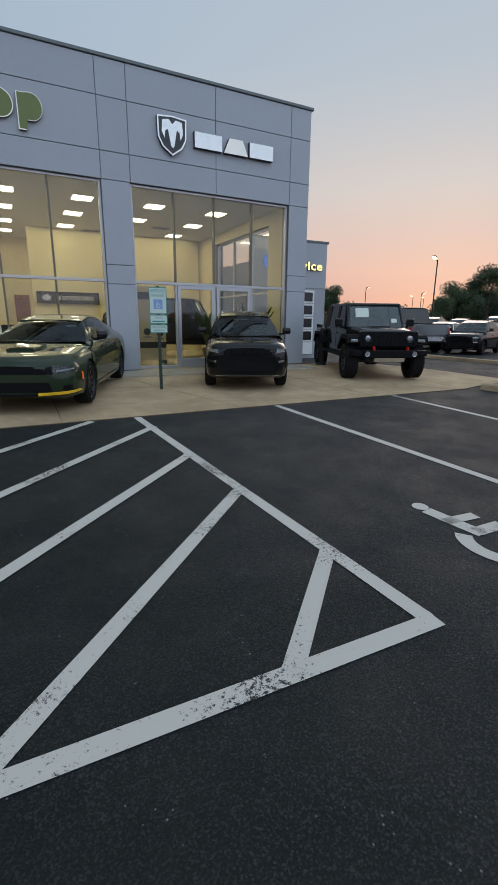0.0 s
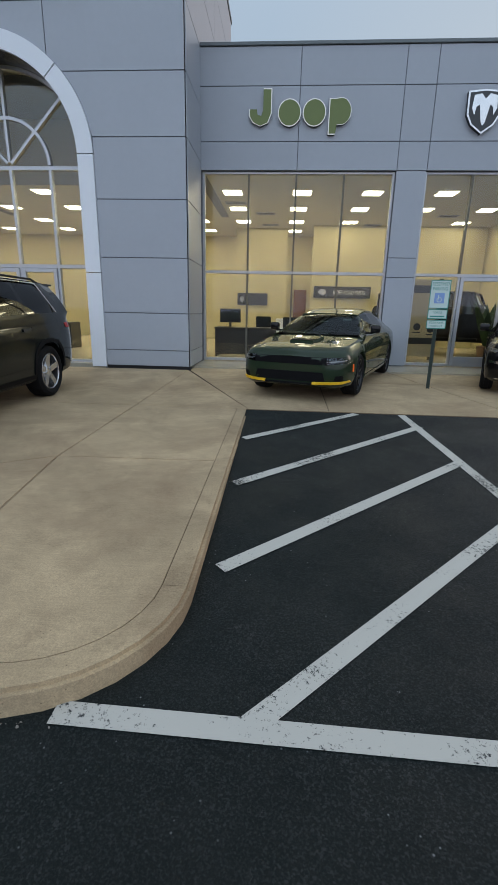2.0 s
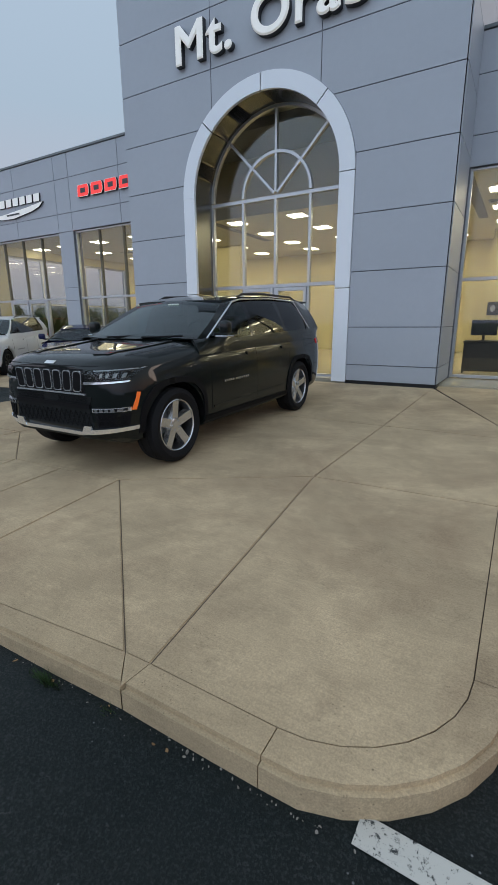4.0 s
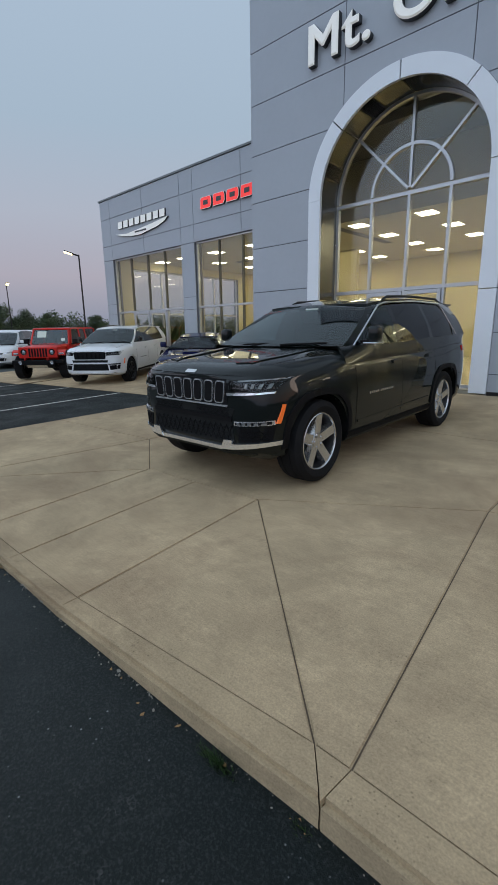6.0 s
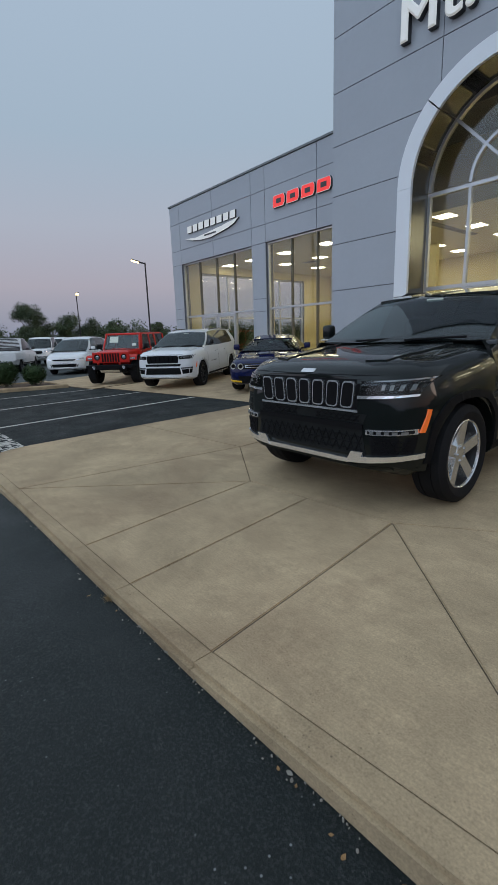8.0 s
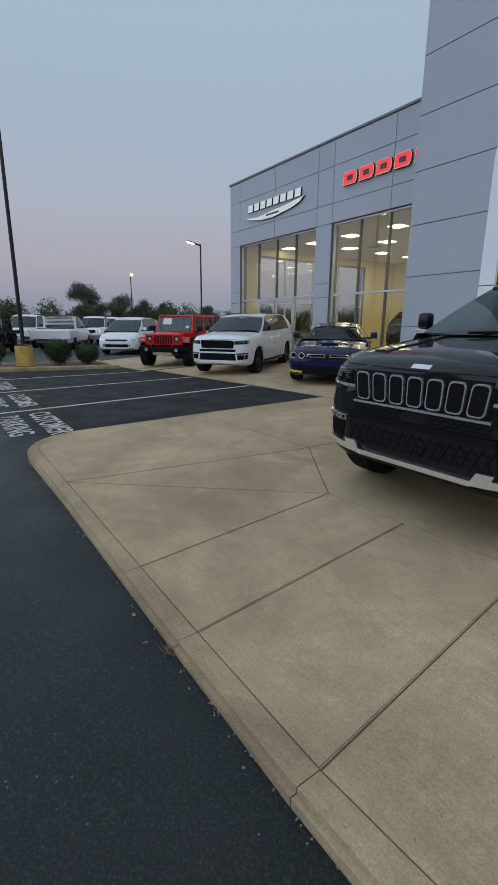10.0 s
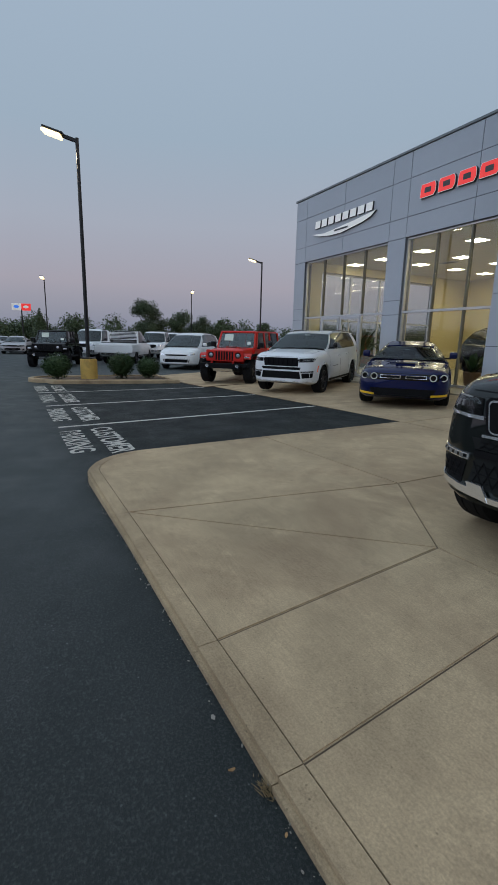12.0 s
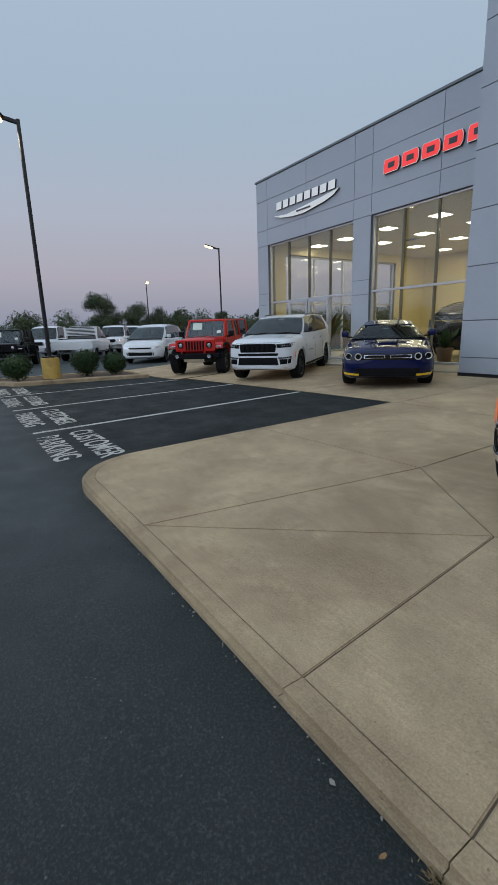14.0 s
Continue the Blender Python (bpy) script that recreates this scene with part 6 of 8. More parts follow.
def compact_suv(paint, label):
    s = dict(wb=2.64, fo=0.86, ro=0.90, hw=0.935, zl=0.22, r=0.35, rr=0.25, tw=0.23, wheel="many", paint=paint, blunt=True)
    f, w2, e = -s["wb"] / 2 - 0.86, 1.32, 1.32 + 0.90
    s["top"] = [(f, 0.94), (f + 0.12, 1.0), (f + 0.5, 1.05), (f + 1.15, 1.10), (f + 1.4, 1.09), (w2, 1.1), (e, 1.08)]
    s["shoulder"] = [(f, 0.80), (f + 0.4, 0.88), (f + 1.2, 0.97), (w2, 1.03), (e, 1.03)]
    s["belt"] = [(f + 1.1, 1.095), (0, 1.08), (e, 1.15)]
    s["roof"] = [(f + 1.8, 1.52), (f + 2.3, 1.60), (f + 3.0, 1.60), (e - 0.3, 1.53)]
    s["belt_w"], s["roof_w"] = 0.84, 0.62
    a0, a1 = f + 1.1, f + 1.85
    s["lines"] = [(a0, a1), (a0 + 0.15, a1 + 0.1), (0.15, 0.22), (0.26, 0.32), (w2 - 0.1, w2 - 0.2), (e - 0.12, e - 0.4)]
    s["kinds"] = "pgktp"
    root = empty("suv", label, "car")
    body, skin = rounded_body(s)
    body.parent = root
    s["skin"] = skin
    greenhouse(root, s)
    mirrors(root, s, GLOSS_BLACK)
    add_wheels(root, s)
    arch_trims(root, s, TRIM, 0.06, 0.012, True)
    side_details(root, s, skin, None, (a0 + 0.1, 0.22, w2 - 0.15), TRIM)
    part("grille", skin.patch([(-0.50, 0.77), (0.50, 0.77), (0.53, 0.88), (-0.53, 0.88)], "front", 0.004, 0.02, 12, 2), GLOSS_BLACK, root)
    for i in range(7):
        x = -0.42 + 0.14 * i
        part("grille_slot", skin.patch([(x - 0.055, 0.785), (x + 0.055, 0.785), (x + 0.055, 0.868), (x - 0.055, 0.868)], "front", 0.012, 0.014, 2, 1), TRIM, root)
    for sg in (-1, 1):
        h = part("headlight", skin.patch([(sg * 0.55, 0.79), (sg * 0.85, 0.81), (sg * 0.87, 0.91), (sg * 0.55, 0.88)], "front", 0.006, 0.02, 8, 2), GLOSS_BLACK, root)
        part("lamp_element", skin.patch([(sg * 0.62, 0.81), (sg * 0.82, 0.825), (sg * 0.83, 0.88), (sg * 0.62, 0.865)], "front", 0.012, 0.004, 6, 1), LED_GREY, h)
        part("lens", skin.patch([(sg * 0.55, 0.79), (sg * 0.85, 0.81), (sg * 0.87, 0.91), (sg * 0.55, 0.88)], "front", 0.016, 0.003, 8, 2), LENS, h)
        part("fog_lamp", skin.patch([(sg * 0.66, 0.60), (sg * 0.82, 0.61), (sg * 0.82, 0.655), (sg * 0.66, 0.645)], "front", 0.008, 0.02, 4, 1), REFLECTOR, root)
    part("bumper_band", skin.patch([(-0.78, 0.50), (0.78, 0.50), (0.80, 0.72), (-0.80, 0.72)], "front", 0.004, 0.02, 14, 3), GLOSS_BLACK, root)
    part("lower_grille", skin.patch([(-0.56, 0.42), (0.56, 0.42), (0.58, 0.56), (-0.58, 0.56)], "front", 0.010, 0.02, 12, 2), TRIM, root)
    part("skid_strip", skin.patch([(-0.66, 0.31), (0.66, 0.31), (0.70, 0.335), (-0.70, 0.335)], "front", 0.02, 0.02, 12, 1), RIM_SILVER, root)
    part("window_tag", box(-0.06, 0.08, a1 - 0.14, a1 - 0.13, 1.45, 1.48), STICKER, root)
    for sg in (1, -1):
        bm = bmesh.new()
        line = [(sg * 0.58, a1 + 0.35 + (e - 0.7 - a1 - 0.3) * k / 8, interp(s["roof"], a1 + 0.35 + (e - 0.7 - a1 - 0.3) * k / 8) + (0.055 if 0 < k < 8 else 0.01)) for k in range(9)]
        for p, q in zip(line, line[1:]):
            add_cyl(bm, p, q, 0.016, n=6)
        part("roof_rail", bm, GLOSS_BLACK, root)
    return root


compass = compact_suv(P_BLACK, "black compact SUV facing out beside a signpost")
place(compass, 4.52, 9.62, 24, 0.84, 0.9)
white_suv, _, _ = large_suv(P_WHITE, "white SUV with black grille and wheels on the pavement", 2.90, 0.84, 0.96, False, "many")
place(white_suv, -13.75, 8.85, -35, 0.90, 1.5)


def jeep(paint, label, bed=False, hooks=True):
    """Boxy off-roader with round lamps, flared wings and a steel bumper; bed: the pickup form."""
    wb = 3.3 if bed else 3.0
    s = dict(wb=wb, hw=0.90, r=0.415, rr=0.225, tw=0.29, wheel="offroad", poke=0.07)
    f, w2 = -wb / 2 - 0.42, wb / 2
    cab_end = w2 - 0.35 if bed else w2 + 0.55
    root = empty("pickup_truck" if bed else "off_road_car", label, "pickup" if bed else "car")
    add_wheels(root, s)
    # tub with doors
    bm = bmesh.new()
    add_prism(bm, [(-wb / 2 + 0.50, 0.55), (cab_end, 0.55), (cab_end, 1.19), (-wb / 2 + 0.62, 1.19), (-wb / 2 + 0.46, 1.16)], -0.78, 0.78, "x")
    bmesh.ops.bevel(bm, geom=bm.edges[:], offset=0.03, segments=2, affect="EDGES")
    part("body", bm, paint, root, smooth=True)
    # bonnet, narrower to the front
    rows = []
    for y, w, z in ((f + 0.02, 0.56, 1.14), (f + 0.10, 0.58, 1.18), (f + 0.5, 0.62, 1.205), (-wb / 2 + 0.3, 0.68, 1.225), (-wb / 2 + 0.62, 0.72, 1.235)):
        rows.append([(-w, y, 0.80), (-w, y, z - 0.07), (-w + 0.05, y, z - 0.015), (-w * 0.5, y, z), (0, y, z + 0.012), (w * 0.5, y, z), (w - 0.05, y, z - 0.015), (w, y, z - 0.07), (w, y, 0.80)])
    bm = bmesh.new()
    vs = add_grid(bm, rows)
    bm.faces.new(vs[0])
    bm.faces.new(vs[-1][::-1])
    hood = part("bonnet", bm, paint, root, smooth=True, angle=40)
    part("bonnet_vent", box(-0.22, 0.22, f + 0.62, f + 0.92, 1.2, 1.245, 0.015, 2), paint, hood)
    part("vent_mouth", box(-0.18, 0.18, f + 0.612, f + 0.66, 1.215, 1.238, 0.004), TRIM, hood)
    # upright grille plate with seven slots and round lamps
    g = part("grille", box(-0.70, 0.70, f - 0.03, f + 0.04, 0.76, 1.15, 0.03, 2), paint if paint is P_RED else GLOSS_BLACK, root)
    for i in range(7):
        x = -0.30 + 0.10 * i
        part("grille_slot", box(x - 0.033, x + 0.033, f - 0.034, f - 0.0305, 0.80, 1.10, 0.0), TRIM, g)
    for sg in (-1, 1):
        h = part("headlight", lathe([(0.001, 0.0), (0.07, 0.0), (0.095, -0.02), (0.105, -0.02), (0.105, 0.03)], 24), GLOSS_BLACK, root, m=Matrix.Translation((sg * 0.505, f - 0.03, 0.975)) @ pose(0, 0, 0, 0, 0, 90))
        part("lamp_element", lathe([(0.001, -0.006), (0.062, -0.004)], 16), REFLECTOR, h)
        # wing: flat top, sloped front, open over the wheel
        y0 = f + 0.02
        outline = [(y0, 0.86), (y0 + 0.02, 0.98), (y0 + 0.12, 1.04), (-wb / 2 + 0.25, 1.05), (-wb / 2 + 0.60, 0.74), (-wb / 2 + 0.55, 0.66), (-wb / 2 + 0.20, 0.96), (y0 + 0.16, 0.955), (y0 + 0.06, 0.84)]
        w = part("front_wing", prism(outline, sg * 0.58, sg * 0.96, "x"), TRIM if paint is not P_RED else P_RED, root)
        part("wing_edge", prism([(a, b - 0.012) for a, b in outline], sg * 0.955, sg * 0.975, "x"), TRIM, w)
        part("side_marker", box(*sorted((sg * 0.72, sg * 0.90)), y0 - 0.012, y0 + 0.01, 0.885, 0.945, 0.006), REFLECTOR, w)
        yr = w2
        outline = [(yr - 0.56, 0.70), (yr - 0.40, 1.02), (yr + 0.36, 1.02), (yr + 0.54, 0.72), (yr + 0.48, 0.68), (yr + 0.32, 0.945), (yr - 0.36, 0.945), (yr - 0.50, 0.68)]
        part("rear_wing", prism(outline, sg * 0.74, sg * 0.96, "x"), TRIM if paint is not P_RED else P_RED, root)
        part("side_step", box(*sorted((sg * 0.72, sg * 0.90)), -wb / 2 + 0.58, w2 - 0.56, 0.47, 0.55, 0.02), TRIM, root)
        for y in ((-wb / 2 + 0.72, -0.18 + (0.1 if bed else 0.3), w2 - 0.5)):
            part("door_seam", box(*sorted((sg * 0.779, sg * 0.784)), y - 0.006, y + 0.006, 0.58, 1.18), TRIM, root)
        for y in (-0.35 + (0.1 if bed else 0.3), w2 - 0.70):
            part("door_handle", box(*sorted((sg * 0.78, sg * 0.815)), y, y + 0.14, 1.02, 1.05, 0.008), GLOSS_BLACK, root)
        m = part("door_mirror", box(*sorted((sg * 0.84, sg * 1.04)), -wb / 2 + 0.68, -wb / 2 + 0.78, 1.22, 1.42, 0.03, 2), GLOSS_BLACK, root)
        part("mirror_stalk", box(*sorted((sg * 0.76, sg * 0.90)), -wb / 2 + 0.70, -wb / 2 + 0.76, 1.18, 1.23, 0.008), TRIM, m)
        if hooks:
            part("tow_hook", box(sg * 0.40 - 0.018, sg * 0.40 + 0.018, f - 0.26, f - 0.14, 0.70, 0.79, 0.01), RED_HOOK, root)
        fl = part("fog_lamp", lathe([(0.001, 0), (0.05, 0), (0.06, -0.02), (0.065, 0.03)], 16), REFLECTOR, root, m=Matrix.Translation((sg * 0.56, f - 0.245, 0.625)) @ pose(0, 0, 0, 0, 0, 90))
    bm = bmesh.new()
    for a, b, z0, z1, y in ((-0.66, 0.66, 0.53, 0.71, f - 0.24), (-0.90, -0.655, 0.57, 0.70, f - 0.19), (0.655, 0.90, 0.57, 0.70, f - 0.19)):
        add_box(bm, a, b, y, y + 0.20, z0, z1, 0.025, 2)
    part("front_bumper", bm, TRIM, root, "black steel front bumper")
    part("skid_plate", prism([(f - 0.2, 0.53), (f - 0.16, 0.44), (f + 0.2, 0.40), (f + 0.2, 0.44)], -0.36, 0.36, "x"), RIM_SILVER, root)
    part("axle", cyl((-0.7, -wb / 2, 0.42), (0.7, -wb / 2, 0.42), 0.05), BLACK_METAL, root)
    part("axle", cyl((-0.7, w2, 0.42), (0.7, w2, 0.42), 0.05), BLACK_METAL, root)
    part("chassis", box(-0.5, 0.5, f + 0.1, w2 + 0.6, 0.42, 0.58, 0.02), BLACK_METAL, root)
    # cabin: screen, posts, hard top
    a0, a1 = -wb / 2 + 0.60, -wb / 2 + 0.86
    scr = [(a0, 1.22), (a1, 1.75)]
    bm = bmesh.new()
    for sg in (-1, 1):
        for p, q, w in (((sg * 0.72, a0, 1.2), (sg * 0.66, a1, 1.77), 0.035),):
            add_cyl(bm, p, q, w, n=8)
    add_cyl(bm, (-0.66, a1, 1.76), (0.66, a1, 1.76), 0.04, n=8)
    part("screen_frame", bm, paint, root)
    part("windscreen", thick_sheet([[Vector((x * (0.70 + (0.64 - 0.70) * v), a0 + (a1 - a0) * v - 0.01, 1.22 + 0.52 * v)) for x in (-1, -0.5, 0, 0.5, 1)] for v in (0, 0.5, 1)], 0.004, (0, -1, 0)), CAR_GLASS, root)
    top = P_BLACK if paint is not P_RED else paint
    bm = bmesh.new()
    add_prism(bm, [(a1 - 0.03, 1.76), (a1 + 0.1, 1.80), (cab_end - 0.2, 1.81), (cab_end - 0.06, 1.76), (cab_end - 0.06, 1.72), (a1 - 0.02, 1.72)], -0.68, 0.68, "x")
    bmesh.ops.bevel(bm, geom=bm.edges[:], offset=0.018, segments=2, affect="EDGES")
    part("hard_top", bm, top, root, smooth=True)
    posts = [(a0 + 0.12, a1 + 0.12), (-0.02 + (0.0 if bed else 0.25),) * 2, (w2 - 0.62,) * 2, (cab_end - 0.06,) * 2]
    for sg in (-1, 1):
        for yb, yr in posts:
            part("post", cyl((sg * 0.755, yb, 1.17), (sg * 0.67, yr, 1.75), 0.04, n=8), top, root)
        for (a, b), (c, d) in zip(posts, posts[1:]):
            part("side_window", thick_sheet([[Vector((sg * 0.752, a, 1.19)), Vector((sg * 0.752, c, 1.19))], [Vector((sg * 0.668, b, 1.74)), Vector((sg * 0.668, d, 1.74))]], 0.004, (sg, 0, 0)), TINT_GLASS, root)
    part("rear_window", thick_sheet([[Vector((x, cab_end - 0.03, 1.2)) for x in (-0.72, 0.72)], [Vector((x, cab_end - 0.06, 1.74)) for x in (-0.66, 0.66)]], 0.004, (0, 1, 0)), TINT_GLASS, root)
    for sx in (-0.36, 0.36):
        bm = box(sx - 0.22, sx + 0.22, 0.0, 0.16, 0.9, 1.42, 0.05, 2)
        add_box(bm, sx - 0.12, sx + 0.12, 0.03, 0.13, 1.43, 1.58, 0.03, 2)
        part("seat", bm, CABIN, root)
    part("dashboard", box(-0.68, 0.68, a0 + 0.1, a0 + 0.4, 1.0, 1.22, 0.03), CABIN, root)
    tag = material("window_paper", (0.60, 0.66, 0.58), 0.7, var=0.12, var_scale=30)
    part("window_sticker", thick_sheet([[Vector((x, a0 + (a1 - a0) * v - 0.018, 1.22 + 0.52 * v)) for x in (-0.50, -0.16)] for v in (0.45, 0.88)], 0.003, (0, -1, 0)), tag, root, "pale paper window sticker")
    part("window_tag", thick_sheet([[Vector((x, a0 + (a1 - a0) * v - 0.018, 1.22 + 0.52 * v)) for x in (0.42, 0.56)] for v in (0.2, 0.38)], 0.003, (0, -1, 0)), STICKER, root)
    if bed:
        bm = bmesh.new()
        for b in ((-0.78, -0.70, cab_end + 0.04, w2 + 1.0, 0.72, 1.22), (0.70, 0.78, cab_end + 0.04, w2 + 1.0, 0.72, 1.22), (-0.70, 0.70, w2 + 0.93, w2 + 1.0, 0.72, 1.22), (-0.70, 0.70, cab_end + 0.04, cab_end + 0.1, 0.72, 1.22), (-0.70, 0.70, cab_end + 0.1, w2 + 0.93, 0.72, 0.80)):
            add_box(bm, *b, 0.01)
        part("load_bed", bm, paint, root)
    else:
        sp = part("spare_wheel", lathe([(0.10, 0.12), (0.25, 0.12), (0.40, 0.10), (0.415, 0.0), (0.40, -0.12), (0.1, -0.12)], 28), RUBBER, root, m=Matrix.Translation((0, cab_end + 0.16, 1.0)) @ pose(0, 0, 0, 0, 0, 90))
    part("rear_bumper", box(-0.8, 0.8, (w2 + 1.0) if bed else cab_end, (w2 + 1.12) if bed else cab_end + 0.14, 0.55, 0.72, 0.02), TRIM, root)
    return root


gladiator = jeep(P_DARK_GREEN, "dark green off-road pickup with a paper sticker in the windscreen", True)
place(gladiator, 8.0, 9.85, 24, 0.90, 0.6)
wrangler = jeep(P_RED, "bright red hard-top off-roader with black bumper")
place(wrangler, -17.1, 8.5, -42, 0.88, 1.0)
black_jeep = jeep(P_BLACK, "black hard-top off-roader parked in the far row", False, False)
place(black_jeep, -28.2, 3.6, -72, 0.95, 0)


def minivan(paint, label):
    s = dict(wb=3.09, fo=0.95, ro=1.12, hw=0.99, zl=0.20, r=0.345, rr=0.23, tw=0.23, wheel="many", paint=paint)
    f, w2, e = -s["wb"] / 2 - 0.95, s["wb"] / 2, s["wb"] / 2 + 1.12
    s["top"] = [(f, 0.80), (f + 0.15, 0.92), (f + 0.6, 1.03), (f + 1.0, 1.10), (f + 1.3, 1.10), (w2, 1.1), (e, 1.08)]
    s["shoulder"] = [(f, 0.70), (f + 0.4, 0.84), (f + 1.2, 0.98), (w2, 1.03), (e, 1.03)]
    s["belt"] = [(f + 0.9, 1.09), (0, 1.08), (e, 1.12)]
    s["roof"] = [(f + 1.9, 1.62), (f + 2.4, 1.72), (f + 3.6, 1.73), (e - 0.2, 1.66)]
    s["belt_w"], s["roof_w"] = 0.90, 0.70
    a0, a1 = f + 0.85, f + 1.95
    s["lines"] = [(a0, a1), (a0 + 0.45, a1 + 0.12), (0.0, 0.05), (0.10, 0.15), (w2 - 0.35, w2 - 0.35), (w2 - 0.22, w2 - 0.22), (e - 0.35, e - 0.4), (e - 0.06, e - 0.2)]
    s["kinds"] = "pgktktp"
    root = empty("minivan", label, "car")
    body, skin = rounded_body(s)
    body.parent = root
    s["skin"] = skin
    greenhouse(root, s)
    mirrors(root, s)
    add_wheels(root, s)
    arch_trims(root, s, paint, 0.03, 0.006)
    side_details(root, s, skin, None, (a0 + 0.4, 0.05, w2 - 0.25), TRIM)
    part("grille", skin.patch([(-0.5, 0.66), (0.5, 0.66), (0.55, 0.72), (-0.55, 0.72)], "front", 0.006, 0.02, 12, 1), GLOSS_BLACK, root)
    part("lower_grille", skin.patch([(-0.62, 0.36), (0.62, 0.36), (0.66, 0.50), (-0.66, 0.50)], "front", 0.006, 0.02, 12, 2), TRIM, root)
    part("chrome_strip", skin.patch([(-0.6, 0.52), (0.6, 0.52), (0.6, 0.535), (-0.6, 0.535)], "front", 0.012, 0.012, 12, 1), CHROME, root)
    for sg in (-1, 1):
        part("headlight", skin.patch([(sg * 0.58, 0.66), (sg * 0.86, 0.72), (sg * 0.88, 0.80), (sg * 0.58, 0.72)], "front", 0.008, 0.02, 8, 2), REFLECTOR, root)
    return root


van_a = minivan(P_WHITE, "white minivan parked in the far row")
place(van_a, -26.1, 10.0, -52, 1.0, 0)
van_b = copy_thing(van_a, van_a.matrix_basis.copy())
place(van_b, -27.2, 13.4, -50, 1.0, 0)


def pickup(paint, label, flatbed=False):
    s = dict(wb=3.57, fo=0.98, ro=1.26, hw=1.0, zl=0.38, r=0.40, rr=0.24, tw=0.27, wheel="many", paint=paint, blunt=True)
    f, w2, e = -s["wb"] / 2 - 0.98, s["wb"] / 2, s["wb"] / 2 + 1.26
    s["top"] = [(f, 1.12), (f + 0.1, 1.17), (f + 1.3, 1.23), (f + 1.6, 1.22), (0.95, 1.2), (1.0, 1.24), (e, 1.24)]
    s["shoulder"] = [(f, 0.98), (f + 0.4, 1.04), (f + 1.2, 1.1), (e, 1.14)]
    s["belt"] = [(f + 1.3, 1.22), (e, 1.22)]
    s["roof"] = [(f + 1.9, 1.83), (f + 2.4, 1.92), (1.0, 1.90)]
    s["belt_w"], s["roof_w"] = 0.92, 0.74
    a0, a1 = f + 1.3, f + 2.0
    s["lines"] = [(a0, a1), (a0 + 0.15, a1 + 0.1), (-0.3, -0.25), (-0.2, -0.15), (0.75, 0.72), (0.95, 0.88)]
    s["kinds"] = "pgktp"
    root = empty("pickup_truck", label, "pickup")
    body, skin = rounded_body(s)
    body.parent = root
    s["skin"] = skin
    greenhouse(root, s)
    mirrors(root, s, GLOSS_BLACK)
    add_wheels(root, s)
    arch_trims(root, s, paint, 0.04, 0.008)
    side_details(root, s, skin, None, (a0 + 0.1, -0.25, 0.95), TRIM)
    part("grille", skin.patch([(-0.52, 0.82), (0.52, 0.82), (0.56, 1.08), (-0.56, 1.08)], "front", 0.006, 0.02, 10, 3), CHROME if not flatbed else TRIM, root)
    part("grille_mesh", skin.patch([(-0.46, 0.86), (0.46, 0.86), (0.48, 1.04), (-0.48, 1.04)], "front", 0.012, 0.008, 10, 2), TRIM, root)
    part("bumper", skin.patch([(-0.85, 0.52), (0.85, 0.52), (0.85, 0.70), (-0.85, 0.70)], "front", 0.03, 0.05, 12, 2), CHROME, root)
    part("bumper", skin.patch([(-0.8, 0.52), (0.8, 0.52), (0.8, 0.68), (-0.8, 0.68)], "rear", 0.05, 0.06, 12, 2), CHROME, root)
    part("bed_opening", box(-0.78, 0.78, 1.12, e - 0.12, 1.20, 1.262, 0.01), TRIM, root)
    part("tailgate_seam", skin.patch([(-0.78, 0.76), (0.78, 0.76), (0.78, 0.775), (-0.78, 0.775)], "rear", 0.004, 0.008, 8, 1), TRIM, root)
    for sg in (-1, 1):
        part("headlight", skin.patch([(sg * 0.60, 0.92), (sg * 0.88, 0.94), (sg * 0.88, 1.07), (sg * 0.60, 1.07)], "front", 0.008, 0.02, 6, 2), REFLECTOR, root)
        part("tail_lamp", skin.patch([(sg * 0.80, 0.86), (sg * 0.89, 0.86), (sg * 0.89, 1.10), (sg * 0.80, 1.10)], "rear", 0.012, 0.03, 2, 3), RED_LENS, root)
    if flatbed:
        bm = box(-1.08, 1.08, 1.1, e + 0.2, 1.0, 1.12, 0.01)
        for sg in (-1, 1):
            add_box(bm, sg * 1.08 - 0.03, sg * 1.08 + 0.03, 1.1, e + 0.2, 0.72, 1.0, 0.01)
        add_box(bm, -1.08, 1.08, e + 0.17, e + 0.23, 0.66, 1.0, 0.01)
        fb = part("flat_bed", bm, P_WHITE, root, "pale steel flat bed")
        bm = bmesh.new()
        for k in range(6):
            add_box(bm, -0.85, 0.85, 1.1, 1.15, 1.42 + 0.08 * k, 1.46 + 0.08 * k)
        add_box(bm, -0.95, -0.85, 1.1, 1.16, 1.12, 1.92)
        add_box(bm, 0.85, 0.95, 1.1, 1.16, 1.12, 1.92)
        part("headache_rack", bm, P_WHITE, root)
    return root


